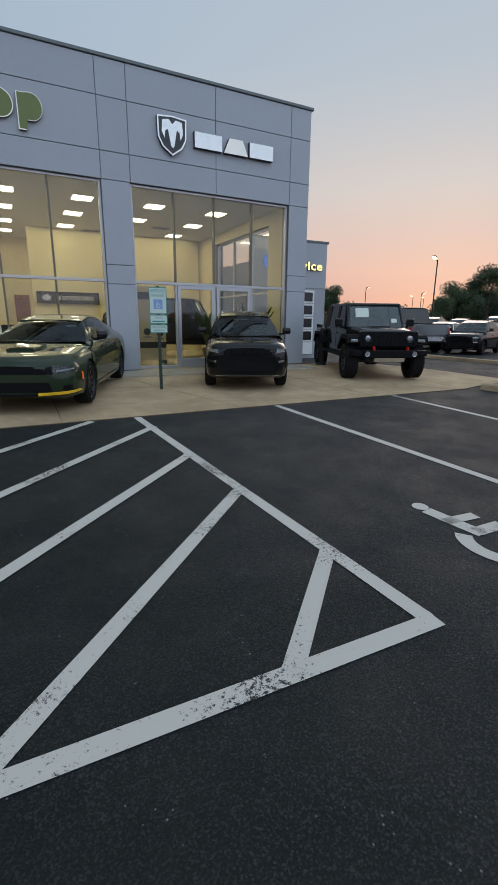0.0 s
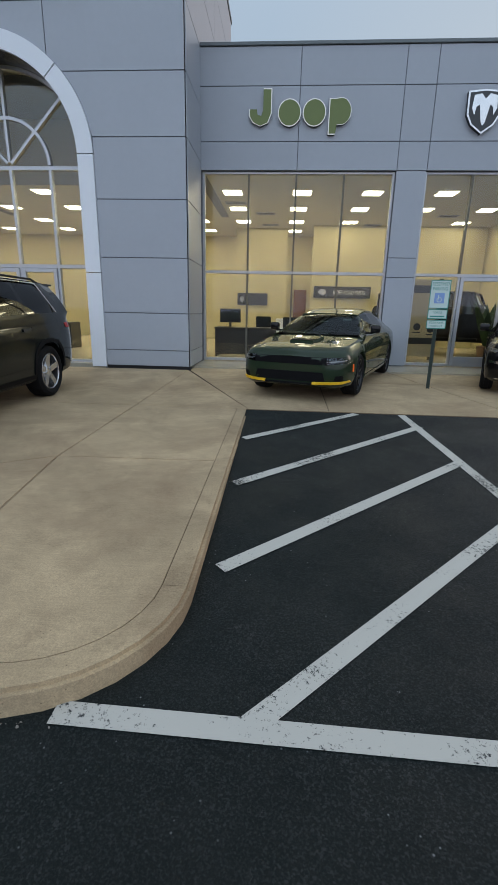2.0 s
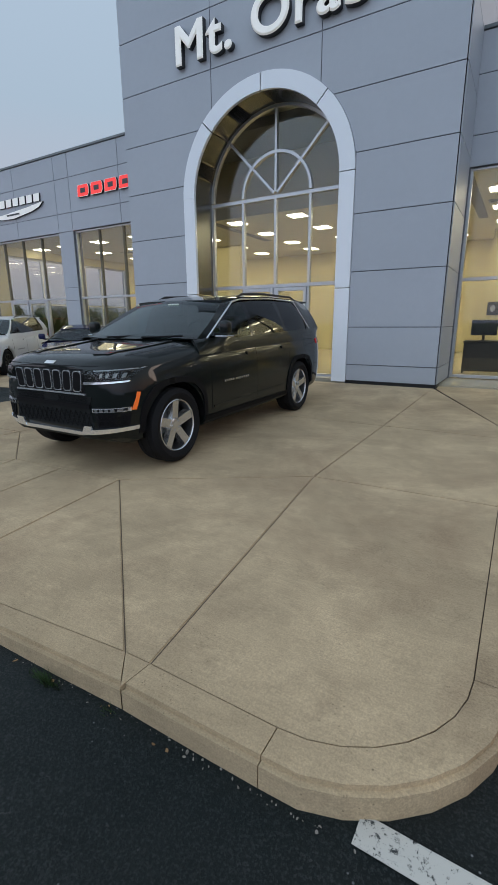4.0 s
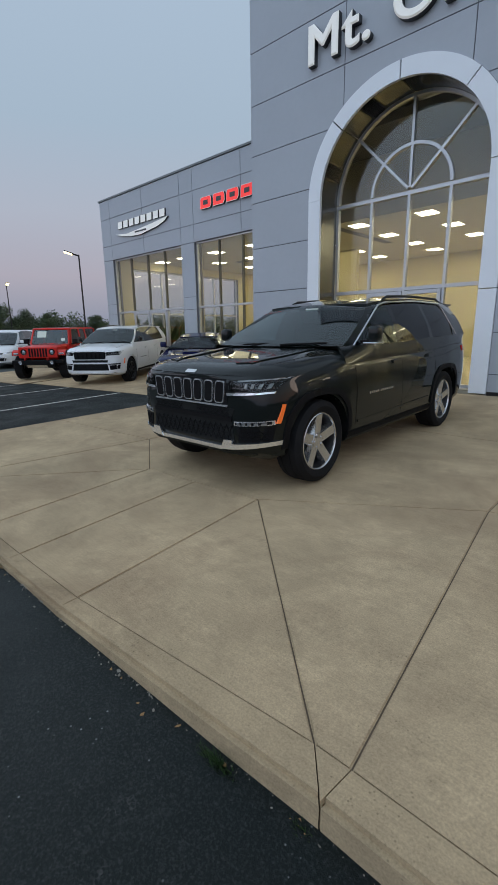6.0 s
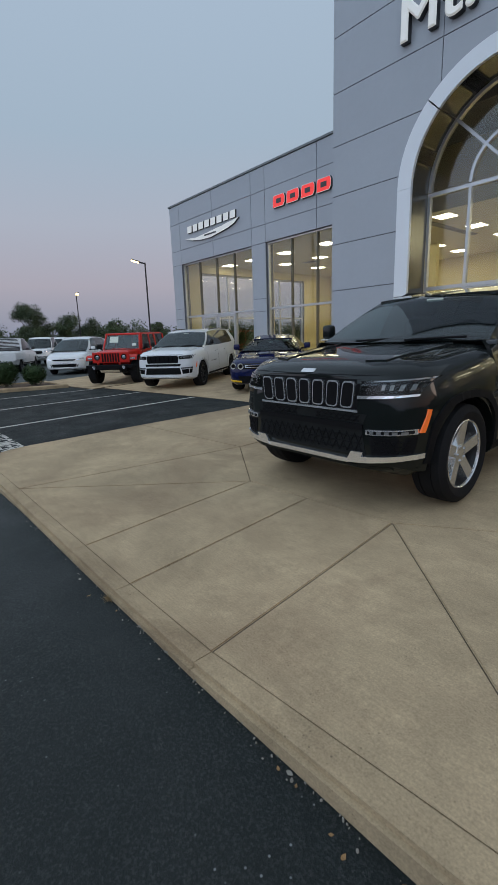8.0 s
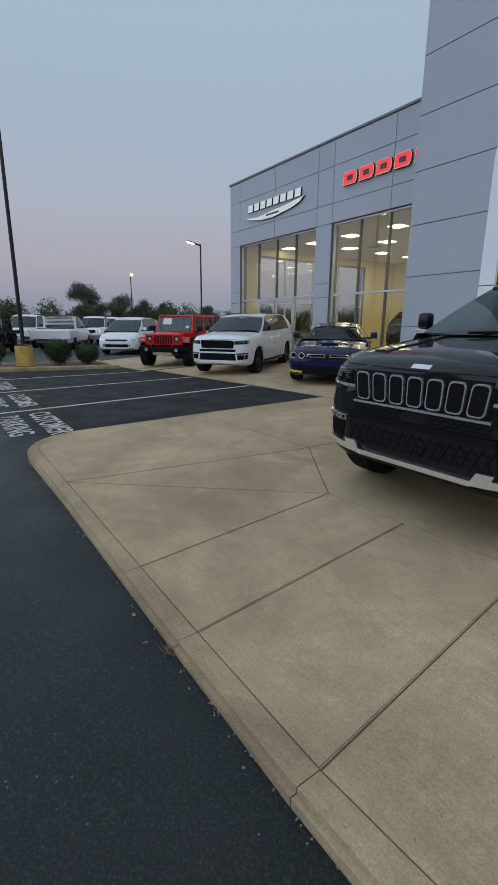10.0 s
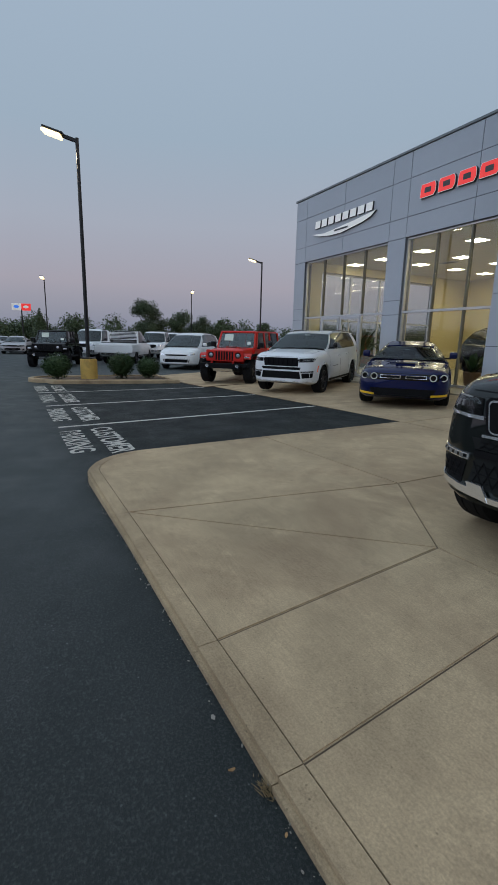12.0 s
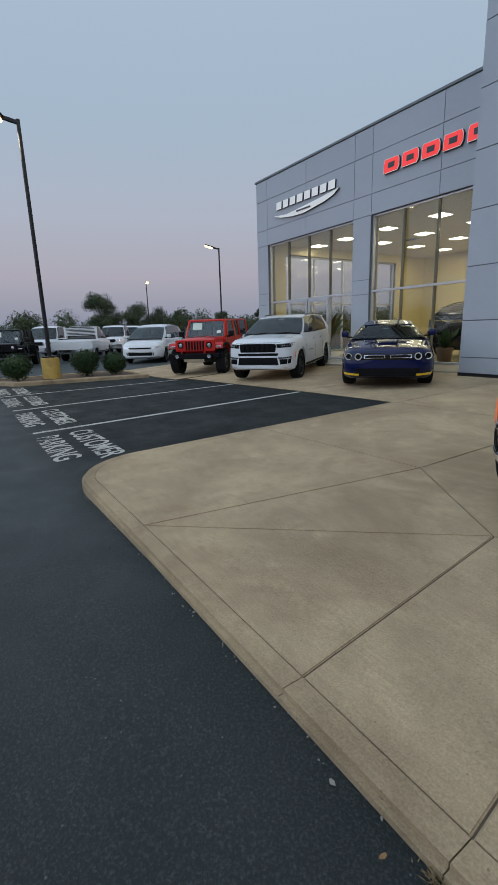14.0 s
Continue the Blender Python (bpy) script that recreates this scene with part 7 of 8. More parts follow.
truck_a = pickup(P_WHITE, "white pickup parked in the far row")
place(truck_a, -35.3, 6.6, -62, 1.0, 0)
truck_b = pickup(P_WHITE, "pale pickup with a steel flat bed, rear towards the drive", True)
place(truck_b, -31.8, 8.0, 118, 0.95, 0)
truck_c = copy_thing(truck_a, truck_a.matrix_basis.copy())
place(truck_c, -37.5, 11.5, -62, 1.0, 0)
truck_d = copy_thing(truck_a, truck_a.matrix_basis.copy())
place(truck_d, -40.0, 13.6, -62, 1.0, 0)
grey_truck = pickup(P_GREY, "grey pickup seen from behind across the drive")
place(grey_truck, 17.3, 17.6, 205, 1.0, 0)
navy_suv = compact_suv(P_BLACK, "older dark SUV parked across the drive")
place(navy_suv, 18.4, 14.5, 70, 0.84, 0)
silver = muscle_car(P_SILVER, "silver sedan parked across the drive", False, guards=False)
place(silver, 20.5, 18.0, 65, 0.95, 0)
white_far = copy_thing(van_a, van_a.matrix_basis.copy())
place(white_far, 19.0, 11.2, 72, 0.85, 0)
for n, (x, y, t, src) in enumerate(((24.5, 22.5, 62, navy_suv), (27.5, 25.5, 62, silver), (23.0, 26.5, 60, grey_truck), (29.5, 21.0, 65, white_far), (33, 27, 62, navy_suv), (31, 31, 60, silver),
                                    (-47, 2.2, -80, silver), (-52, 4.8, 100, navy_suv), (-44.5, 8.6, 110, navy_suv), (-46, 11, -65, silver), (-48, 18, -60, van_a), (-62, 1.0, -85, silver), (-43, 17.5, -60, truck_a))):
    place(copy_thing(src, src.matrix_basis.copy()), x, y, t, 1.0, 0)


# ---- signs on the facade ----
SIGN_GREEN = material("olive_sign_face", (0.075, 0.10, 0.028), 0.4, var=0.05, var_scale=4, emit=(0.10, 0.14, 0.03), power=0.25)
SIGN_WHITE = material("white_sign_face", (0.72, 0.72, 0.70), 0.4, emit=(1, 0.98, 0.9), power=0.18)
SIGN_RED = material("red_sign_face", (0.60, 0.02, 0.02), 0.4, emit=(1.0, 0.05, 0.04), power=0.55)
SIGN_DARK = material("dark_sign_return", (0.03, 0.032, 0.036), 0.4, var=0.05, var_scale=3)
SIGN_BLUE = material("blue_sign_face", (0.02, 0.10, 0.45), 0.4, emit=(0.05, 0.25, 1.0), power=0.5)
SERVICE_GLOW = material("yellow_sign_letters", (0.8, 0.65, 0.2), 0.4, emit=(1.0, 0.82, 0.32), power=1.1)


def disc_pts(cx, cz, rx, rz, n=24):
    return [(cx + rx * math.cos(2 * math.pi * i / n), cz + rz * math.sin(2 * math.pi * i / n)) for i in range(n)]


def sign_block(root, pts, y, depth, face, rim=None, grow=0.018):
    """One plain raised shape: dark return, pale edge and coloured face."""
    cx, cz = sum(p[0] for p in pts) / len(pts), sum(p[1] for p in pts) / len(pts)
    back = part("sign_shape", prism(pts, y - depth, y, "y"), SIGN_DARK, root)
    def scaled(g):
        w = max(abs(p[0] - cx) for p in pts) or 1
        h = max(abs(p[1] - cz) for p in pts) or 1
        return [(cx + (p[0] - cx) * (1 - g / w), cz + (p[1] - cz) * (1 - g / h)) for p in pts]
    if rim:
        part("edge", prism(scaled(0.0), y - depth - 0.008, y - depth, "y"), rim, back)
        part("face", prism(scaled(grow), y - depth - 0.014, y - depth - 0.008, "y"), face, back)
    else:
        part("face", prism(scaled(0.004), y - depth - 0.008, y - depth, "y"), face, back)


SY = WY - 0.018
sg_green = empty("wall_sign", "raised olive green wall sign with pale edges", "sign")
for pts in ([(-0.66, 5.40), (-0.66, 5.78), (-0.49, 5.78), (-0.49, 5.35), (-0.56, 5.18), (-0.72, 5.12), (-0.88, 5.19), (-0.95, 5.30), (-0.95, 5.42), (-0.80, 5.42), (-0.78, 5.32), (-0.70, 5.30)],):
    sign_block(sg_green, pts, SY, 0.06, SIGN_GREEN, SIGN_WHITE)
for cx in (-0.13, 0.37):
    sign_block(sg_green, disc_pts(cx, 5.36, 0.235, 0.245), SY, 0.06, SIGN_GREEN, SIGN_WHITE)
sign_block(sg_green, [(0.66, 4.97), (0.66, 5.60), (0.78, 5.60)] + [(0.90 + 0.21 * math.cos(radians(a)), 5.38 + 0.24 * math.sin(radians(a))) for a in range(100, -101, -20)] + [(0.82, 5.14), (0.80, 4.97)], SY, 0.06, SIGN_GREEN, SIGN_WHITE)
sg_shield = empty("wall_sign", "silver shield-shaped wall emblem", "sign")
shield = [(3.35, 5.70), (3.68, 5.73), (4.01, 5.70), (4.0, 5.30), (3.90, 5.12), (3.68, 4.97), (3.46, 5.12), (3.36, 5.30)]
sign_block(sg_shield, shield, SY, 0.08, SIGN_DARK, RIM_SILVER, 0.035)
part("emblem", prism([(3.46, 5.62), (3.60, 5.65), (3.68, 5.56), (3.76, 5.65), (3.90, 5.62), (3.92, 5.40), (3.86, 5.28), (3.84, 5.42), (3.78, 5.46), (3.72, 5.16), (3.68, 5.10), (3.64, 5.16), (3.58, 5.46), (3.52, 5.42), (3.50, 5.28), (3.44, 5.40)], SY - 0.105, SY - 0.095), RIM_SILVER, sg_shield)
sg_blocks = empty("wall_sign", "row of three raised silver blocks as a wall sign", "sign")
for a, b, t in ((4.19, 4.86, 0.0), (4.90, 5.52, 0.14), (5.56, 6.20, 0.0)):
    sign_block(sg_blocks, [(a, 5.21), (b, 5.21), (b - t, 5.53), (a + t, 5.53)], SY, 0.09, RIM_SILVER if t == 0 else SIGN_WHITE)
sg_wing = empty("wall_sign", "white wing-shaped wall sign under small white blocks", "sign")
for i in range(8):
    a = -17.58 + 0.374 * i
    sign_block(sg_wing, [(a, 5.36), (a + 0.29, 5.36), (a + 0.31, 5.60), (a + 0.02, 5.60)], SY, 0.05, SIGN_WHITE)
wing = [(-17.75, 5.20), (-17.0, 5.13), (-16.5, 5.16), (-16.0, 5.20), (-15.4, 5.24), (-14.5, 5.33), (-14.7, 5.20), (-15.1, 5.10), (-15.6, 5.04), (-16.1, 4.98), (-16.7, 5.00), (-17.3, 5.08)]
sign_block(sg_wing, wing, SY, 0.06, SIGN_WHITE)
part("centre_bar", box(-16.45, -15.75, SY - 0.08, SY - 0.069, 5.08, 5.13, 0.002), SIGN_DARK, sg_wing)
sg_red = empty("wall_sign", "row of raised glowing red blocks as a wall sign", "sign")
for a in (-12.82, -12.24, -11.66, -11.08, -10.48):
    sign_block(sg_red, [(a, 5.21), (a + 0.44, 5.21), (a + 0.50, 5.30), (a + 0.50, 5.46), (a + 0.46, 5.54), (a + 0.04, 5.54), (a + 0.01, 5.45)], SY, 0.07, SIGN_RED, SIGN_WHITE, 0.012)
    part("inner_block", box(a + 0.15, a + 0.36, SY - 0.092, SY - 0.0845, 5.31, 5.44, 0.002), SIGN_DARK, sg_red)


def raised_text(words, x0, x1, z, y, size, mat, depth, label, name="wall_sign", turn=0.0):
    cu = bpy.data.curves.new("lettering", "FONT")
    cu.body, cu.size, cu.extrude = words, size, depth / 2
    cu.bevel_depth, cu.bevel_resolution = 0.028 * size, 0
    cu.space_character = 1.1
    tmp = new("lettering", cu)
    dg = bpy.context.evaluated_depsgraph_get()
    me = bpy.data.meshes.new_from_object(tmp.evaluated_get(dg))
    bpy.data.objects.remove(tmp)
    lo, hi = min(v.co.x for v in me.vertices), max(v.co.x for v in me.vertices)
    for v in me.vertices:
        v.co = ((v.co.x - lo) / (hi - lo) * (x1 - x0), v.co.y, v.co.z)
    root = empty(name, label, "sign", Matrix.Translation((x0, y, z)) @ pose(0, 0, 0, 90, 0, turn))
    whole = bmesh.new()
    whole.from_mesh(me)
    bpy.data.meshes.remove(me)
    bmesh.ops.remove_doubles(whole, verts=whole.verts, dist=1e-5)
    left = set(whole.verts)
    while left:
        island, edge = set(), [left.pop()]
        while edge:
            v = edge.pop()
            island.add(v)
            for e in v.link_edges:
                o = e.other_vert(v)
                if o in left:
                    left.discard(o)
                    edge.append(o)
        bm = bmesh.new()
        made = {v: bm.verts.new(v.co) for v in island}
        for f in whole.faces:
            if f.verts[0] in island:
                bm.faces.new([made[v] for v in f.verts])
        letter = part("letter", bm, [mat, SIGN_DARK], root)
        for p in letter.data.polygons:
            p.material_index = 0 if p.normal.z > 0.5 else 1
    whole.free()
    return root


raised_text("Mt. Orab", -7.66, -3.52, 6.72, TY - 0.07, 0.95, SIGN_WHITE, 0.13, "large raised white letters on the tower")
raised_text("Service", 8.42, 10.02, 3.22, 14.54, 0.38, SERVICE_GLOW, 0.05, "glowing yellow letters on the service wing")

# ---- signpost, lamps, islands, planting ----
POST_GREEN = material("dark_green_post", (0.03, 0.05, 0.04), 0.5, var=0.15, var_scale=8)
SIGN_PALE = material("pale_sign_plate", (0.55, 0.66, 0.62), 0.4, var=0.05, var_scale=12)
SIGN_TEAL = material("teal_sign_print", (0.03, 0.25, 0.20), 0.5)
SIGN_ICON = material("blue_sign_print", (0.20, 0.32, 0.60), 0.5)
LEAF = material("bush_leaf", (0.026, 0.052, 0.015), 0.6, spec=0.25, rand=0.1, var=0.4, var_scale=9)
LEAF_TREE = material("tree_leaf", (0.045, 0.07, 0.026), 0.65, rand=0.25, var=0.45, var_scale=0.8)
BARK = material("bark", (0.09, 0.07, 0.055), 0.9, var=0.3, var_scale=6, bump=0.6, bump_scale=30)
STRAW = material("dry_straw", (0.28, 0.20, 0.10), 0.85, var=0.3, var_scale=20)
DEAD_LEAF = material("dry_leaf", (0.30, 0.17, 0.07), 0.8, rand=0.4)
GRIT = material("pale_grit", (0.22, 0.20, 0.17), 0.9, rand=0.3)


def word_mesh(root, words, x, y, z, size, width, mat):
    cu = bpy.data.curves.new("word", "FONT")
    cu.body, cu.size, cu.align_x = words, size, "CENTER"
    tmp = new("word", cu)
    dg = bpy.context.evaluated_depsgraph_get()
    me = bpy.data.meshes.new_from_object(tmp.evaluated_get(dg))
    bpy.data.objects.remove(tmp)
    lo, hi = min(v.co.x for v in me.vertices), max(v.co.x for v in me.vertices)
    for v in me.vertices:
        v.co = (v.co.x * width / (hi - lo), v.co.y, v.co.z)
    me.materials.clear()
    me.materials.append(mat)
    ob = new("word", me)
    ob.parent = root
    ob.matrix_basis = Matrix.Translation((x, y, z)) @ pose(0, 0, 0, 90, 0, 0)
    return ob


def signpost(x, y):
    z = concrete_z(x, y)
    root = empty("signpost", "green metal post with three reserved parking plates", "sign", pose(x, y, z, 0, 0, -14))
    bm = bmesh.new()
    for a, b, c, d in ((-0.028, -0.020, -0.018, 0.018), (0.020, 0.028, -0.018, 0.018), (-0.020, 0.020, 0.010, 0.018)):
        add_box(bm, a, b, c, d, 0, 1.78)
    part("post", bm, POST_GREEN, root)
    for z0, z1, name in ((1.32, 1.76, "main_plate"), (1.155, 1.305, "van_plate"), (1.0, 1.14, "fine_plate")):
        p = part(name, box(-0.15, 0.15, -0.024, -0.019, z0, z1, 0.0), SIGN_PALE, root)
        f = bmesh.new()
        for q in ((-0.15, 0.15, z1 - 0.012, z1), (-0.15, 0.15, z0, z0 + 0.012), (-0.15, -0.138, z0 + 0.012, z1 - 0.012), (0.138, 0.15, z0 + 0.012, z1 - 0.012)):
            add_box(f, q[0], q[1], -0.027, -0.0245, q[2], q[3])
        part("border", f, SIGN_TEAL, p)
    word_mesh(root, "RESERVED", 0, -0.0265, 1.675, 0.075, 0.25, SIGN_TEAL)
    word_mesh(root, "PARKING", 0, -0.0265, 1.60, 0.075, 0.22, SIGN_TEAL)
    part("symbol_panel", box(-0.075, 0.075, -0.027, -0.0245, 1.40, 1.56), SIGN_ICON, root)
    part("symbol", lathe([(0.028, -0.0), (0.040, -0.0)], 20), SIGN_PALE, root, m=Matrix.Translation((0.0, -0.029, 1.455)) @ pose(0, 0, 0, 0, 0, 90))
    part("symbol", box(-0.022, -0.008, -0.030, -0.0275, 1.46, 1.53), SIGN_PALE, root)
    word_mesh(root, "VAN", 0, -0.0265, 1.235, 0.065, 0.13, SIGN_TEAL)
    part("small_print", box(-0.11, 0.11, -0.027, -0.0245, 1.185, 1.205), SIGN_TEAL, root)
    word_mesh(root, "$250 FINE", 0, -0.0265, 1.08, 0.05, 0.22, SIGN_TEAL)
    word_mesh(root, "MINIMUM", 0, -0.0265, 1.025, 0.045, 0.18, SIGN_TEAL)


signpost(2.42, 8.72)


def street_lamp(x, y, top, turn, z=0.0, base=True, group="parking lot lamps"):
    """Square dark pole with a flat lit head; turn: the way the head points, degrees from +y towards +x."""
    root = empty("street_lamp", "tall dark pole lamp with a lit head" + (" on yellow base" if base else ""), "street lamp", pose(x, y, z, 0, 0, -turn), group)
    h = 0.62 if base else 0.0
    if base:
        bm = cyl((0, 0, 0), (0, 0, h), 0.26, n=28)
        bmesh.ops.bevel(bm, geom=[e for e in bm.edges if all(v.co.z > h - 0.01 for v in e.verts)], offset=0.02, segments=2, affect="EDGES")
        part("base", bm, YELLOW_CONC, root, "yellow painted concrete base", True)
        part("base_plate", box(-0.17, 0.17, -0.17, 0.17, h, h + 0.05, 0.01), BLACK_METAL, root)
    part("pole", cyl((0, 0, h), (0, 0, top - z), 0.062, 0.05, 10), BLACK_METAL, root, smooth=True)
    tip = Matrix.Translation((0, 0, top - z - 0.08)) @ pose(0, 0, 0, 17, 0, 0)
    part("arm", box(-0.04, 0.04, 0.0, 0.42, -0.05, 0.05, 0.012), BLACK_METAL, root, m=tip)
    hd = part("head", box(-0.17, 0.17, 0.38, 0.98, 0.0, 0.06, 0.02, 2), BLACK_METAL, root, smooth=True, m=tip)
    part("lens", box(-0.165, 0.165, 0.44, 0.99, -0.10, 0.002, 0.03), LAMP_GLOW, hd, "glowing warm lens")
    return root


street_lamp(-18.55, 3.66, 7.0, 205, 0.12)
for x, y, top, turn in ((-33, 17.9, 6.95, 215), (-54.5, 5.2, 6.95, 110), (-57.5, 21.8, 7.0, 100), (-24.0, 28.5, 6.9, 200), (34.3, 31.1, 6.9, 250), (51.7, 60.3, 6.9, 70), (77, 74.5, 6.9, 250), (66, 62, 6.6, 80), (84, 78, 7.0, 250)):
    street_lamp(x, y, top, turn, 0.0 if x < 0 else 0.2, False)
glow = new("lamp_light", bpy.data.lights.new("lamp_light", "AREA"))
glow.data.shape, glow.data.size, glow.data.energy, glow.data.color = "SQUARE", 0.45, 60.0, (1.0, 0.84, 0.6)
glow.matrix_basis = pose(-18.85, 3.02, 6.74)


def island(name, pts, label, z_of, soil_in=0.16):
    """Kerbed planting island: concrete rim and a bed of mulch."""
    root = empty(name, label, "traffic island", kind="structure")
    area = sum(pts[i - 1][0] * pts[i][1] - pts[i][0] * pts[i - 1][1] for i in range(len(pts)))
    pts = pts if area > 0 else pts[::-1]
    inner = offset_poly(pts, soil_in)
    bm = bmesh.new()
    n = len(pts)
    rows = [[bm.verts.new((x, y, z_of(x, y) + h)) for x, y in q] for q, h in ((pts, -0.1), (pts, 0.10), (offset_poly(pts, 0.02), 0.125), (inner, 0.125), (inner, 0.03))]
    for a, b in zip(rows, rows[1:]):
        for i in range(n):
            bm.faces.new((a[i], a[(i + 1) % n], b[(i + 1) % n], b[i]))
    part("kerb_ring", bm, KERB, root)
    bm = bmesh.new()
    bm.faces.new([bm.verts.new((x, y, z_of(x, y) + 0.09)) for x, y in inner])
    bmesh.ops.triangulate(bm, faces=bm.faces)
    part("planting_bed", bm, SOIL, root)


island("island_west", [(-19.9, 2.6)] + [(-19.2 + 0.7 * math.cos(radians(a)), 2.6 + 0.7 * math.sin(radians(a))) for a in range(200, 341, 20)] + [(-18.1, 2.55), (-17.4, 6.3), (-19.9, 6.3)],
       "long kerbed island with mulch, three bushes and a lamp", lambda x, y: 0.0)
island("island_far", [(-47, -1.2), (-40, -1.6), (-39.4, -0.6), (-40, 0.4), (-47, 0.6)], "far kerbed island", lambda x, y: 0.0)
island("island_east", [(8.3, 6.6), (8.6, 5.8), (9.5, 5.2), (13, 5.2), (13, 7.0), (10.2, 7.2)], "kerbed planting island with mulch beside the bays", lambda x, y: asphalt_z(x, y))
tagged(part("kerb_east", box(13.9, 14.1, -6, 60, 0.05, 0.33, 0.02), KERB), "long concrete kerb along the drive", "kerb", kind="structure")


def leaf_cloud(name, centre_list, count, size, mat, seed, squash=1.0):
    """Many small leaf quads scattered through lobes (x, y, z, radius)."""
    rng = np.random.default_rng(seed)
    lobes = np.array(centre_list)
    pick = rng.choice(len(lobes), count, p=lobes[:, 3] ** 2 / (lobes[:, 3] ** 2).sum())
    d = rng.normal(size=(count, 3))
    d /= np.linalg.norm(d, axis=1)[:, None]
    rad = lobes[pick, 3] * (0.5 + 0.75 * rng.random(count) ** 1.3)
    p = lobes[pick, :3] + d * rad[:, None] * np.array([1, 1, squash])
    u = rng.normal(size=(count, 3))
    u /= np.linalg.norm(u, axis=1)[:, None]
    w = np.cross(u, d + 0.35 * rng.normal(size=(count, 3)))
    w /= np.linalg.norm(w, axis=1)[:, None] + 1e-9
    s = size * (0.6 + 0.8 * rng.random(count))[:, None]
    v = np.stack([p - u * s, p + w * s * 0.55, p + u * s, p - w * s * 0.55], 1).reshape(-1, 3)
    me = bpy.data.meshes.new(name)
    me.from_pydata(v.tolist(), [], np.arange(4 * count).reshape(-1, 4).tolist())
    me.materials.append(mat)
    return me


def bush(x, y, r, seed):
    root = empty("bush", "clipped round green bush on mulch", "bush", pose(x, y, 0.09), "clipped bushes on the island")
    rng = random.Random(seed)
    lobes = [(0, 0, r * 0.95, r * 0.80)] + [(r * 0.42 * math.cos(k), r * 0.42 * math.sin(k), r * (0.75 + 0.45 * rng.random()), r * 0.52) for k in (0.3, 1.4, 2.4, 3.5, 4.6, 5.5)]
    c = new("crown", leaf_cloud("crown", lobes, 9000, 0.027, LEAF, seed))
    c.parent = root
    bm = bmesh.new()
    bmesh.ops.create_icosphere(bm, subdivisions=3, radius=r * 0.72, matrix=Matrix.Translation((0, 0, r * 0.95)))
    for v in bm.verts:
        v.co += 0.05 * noise.noise_vector(v.co * 6)
    part("inner_foliage", bm, LEAF, root)
    part("stem", cyl((0, 0, 0), (0, 0, r * 0.6), 0.04, n=6), BARK, root)


bush(-18.6, 2.72, 0.44, 1)
bush(-18.75, 4.72, 0.45, 2)
bush(-18.6, 5.6, 0.39, 3)


def tree(x, y, height, spread, seed, z=0.0, cone=False, sparse=1.0):
    root = empty("tree", "dark leafy tree with an uneven crown against the dusk sky" if not cone else "narrow conical evergreen tree", "tree", pose(x, y, z), "trees round the lot")
    rng = random.Random(seed)
    bm = bmesh.new()
    add_cyl(bm, (0, 0, 0), (0.1 * height * (rng.random() - 0.5), 0, height * 0.45), 0.035 * height, 0.022 * height, 8)
    lobes = []
    if cone:
        for k in range(14):
            t = k / 13
            lobes.append((0.1 * rng.uniform(-1, 1), 0.1 * rng.uniform(-1, 1), height * (0.12 + 0.82 * t), spread * (1.02 - 0.9 * t) * 0.6))
    else:
        for k in range(15):
            a, t = rng.uniform(0, 6.28), rng.random()
            rr = spread * (0.25 + 0.55 * rng.random()) * (1 - 0.55 * t)
            p = (rr * math.cos(a), rr * math.sin(a), height * (0.36 + 0.56 * t))
            lobes.append((*p, spread * (0.20 + 0.20 * rng.random())))
            if k < 8:
                add_cyl(bm, (0, 0, height * (0.28 + 0.15 * rng.random())), p, 0.012 * height, 0.004 * height, 6)
    part("trunk", bm, BARK, root)
    c = new("crown", leaf_cloud("crown", lobes, int(11000 * sparse), 0.013 * height + 0.015, LEAF_TREE, seed, 0.8))
    c.parent = root


for k, (x, y, h, w, z, cone, sp) in enumerate(((-80, 22.5, 7.6, 4.2, 0, False, 1.2), (-82, 28.6, 6.2, 3.4, 0, False, 0.9), (-84, 33.0, 6.0, 3.0, 0, False, 0.9), (-80, 36.0, 5.6, 1.7, 0, False, 0.45), (-60, 4.9, 4.7, 1.7, 0, True, 1.0),
                                               (-84, 47.0, 5.2, 2.6, 0, False, 0.9), (-50, 33.0, 3.8, 1.2, 0, False, 0.7), (58, 43, 8.4, 4.6, 0.2, False, 1.4), (54, 45, 6.2, 3.6, 0.2, False, 1.2), (50, 43.5, 4.4, 2.2, 0.2, False, 0.9), (63, 46, 6.5, 3.6, 0.2, False, 1.2),
                                               (33, 45, 5.2, 2.0, 0.2, False, 1.0), (36, 46, 3.8, 1.6, 0.2, False, 1.0), (72, 58, 7.0, 3.0, 0.2, False, 0.9))):
    tree(x, y, h, w, 20 + k, z, cone, sp)


def treeline(name, pts, seed, h=3.2):
    lobes = []
    rng = random.Random(seed)
    for (a, b), (c, d) in zip(pts, pts[1:]):
        n = int(math.hypot(c - a, d - b) / 1.0)
        for i in range(n):
            t = i / n
            hh = h * (0.55 + 0.75 * rng.random())
            x, y = a + (c - a) * t + rng.uniform(-3, 3), b + (d - b) * t + rng.uniform(-3, 3)
            lobes += [(x, y, hh * 0.35, hh * 0.5), (x + rng.uniform(-1, 1), y + rng.uniform(-1, 1), hh * 0.72, hh * 0.36)]
    ob = new(name, leaf_cloud(name, lobes, 130000, 0.21, LEAF_TREE, seed, 1.0))
    return tagged(ob, "distant band of dark woods along the edge of the lot", "woods", kind="stuff")


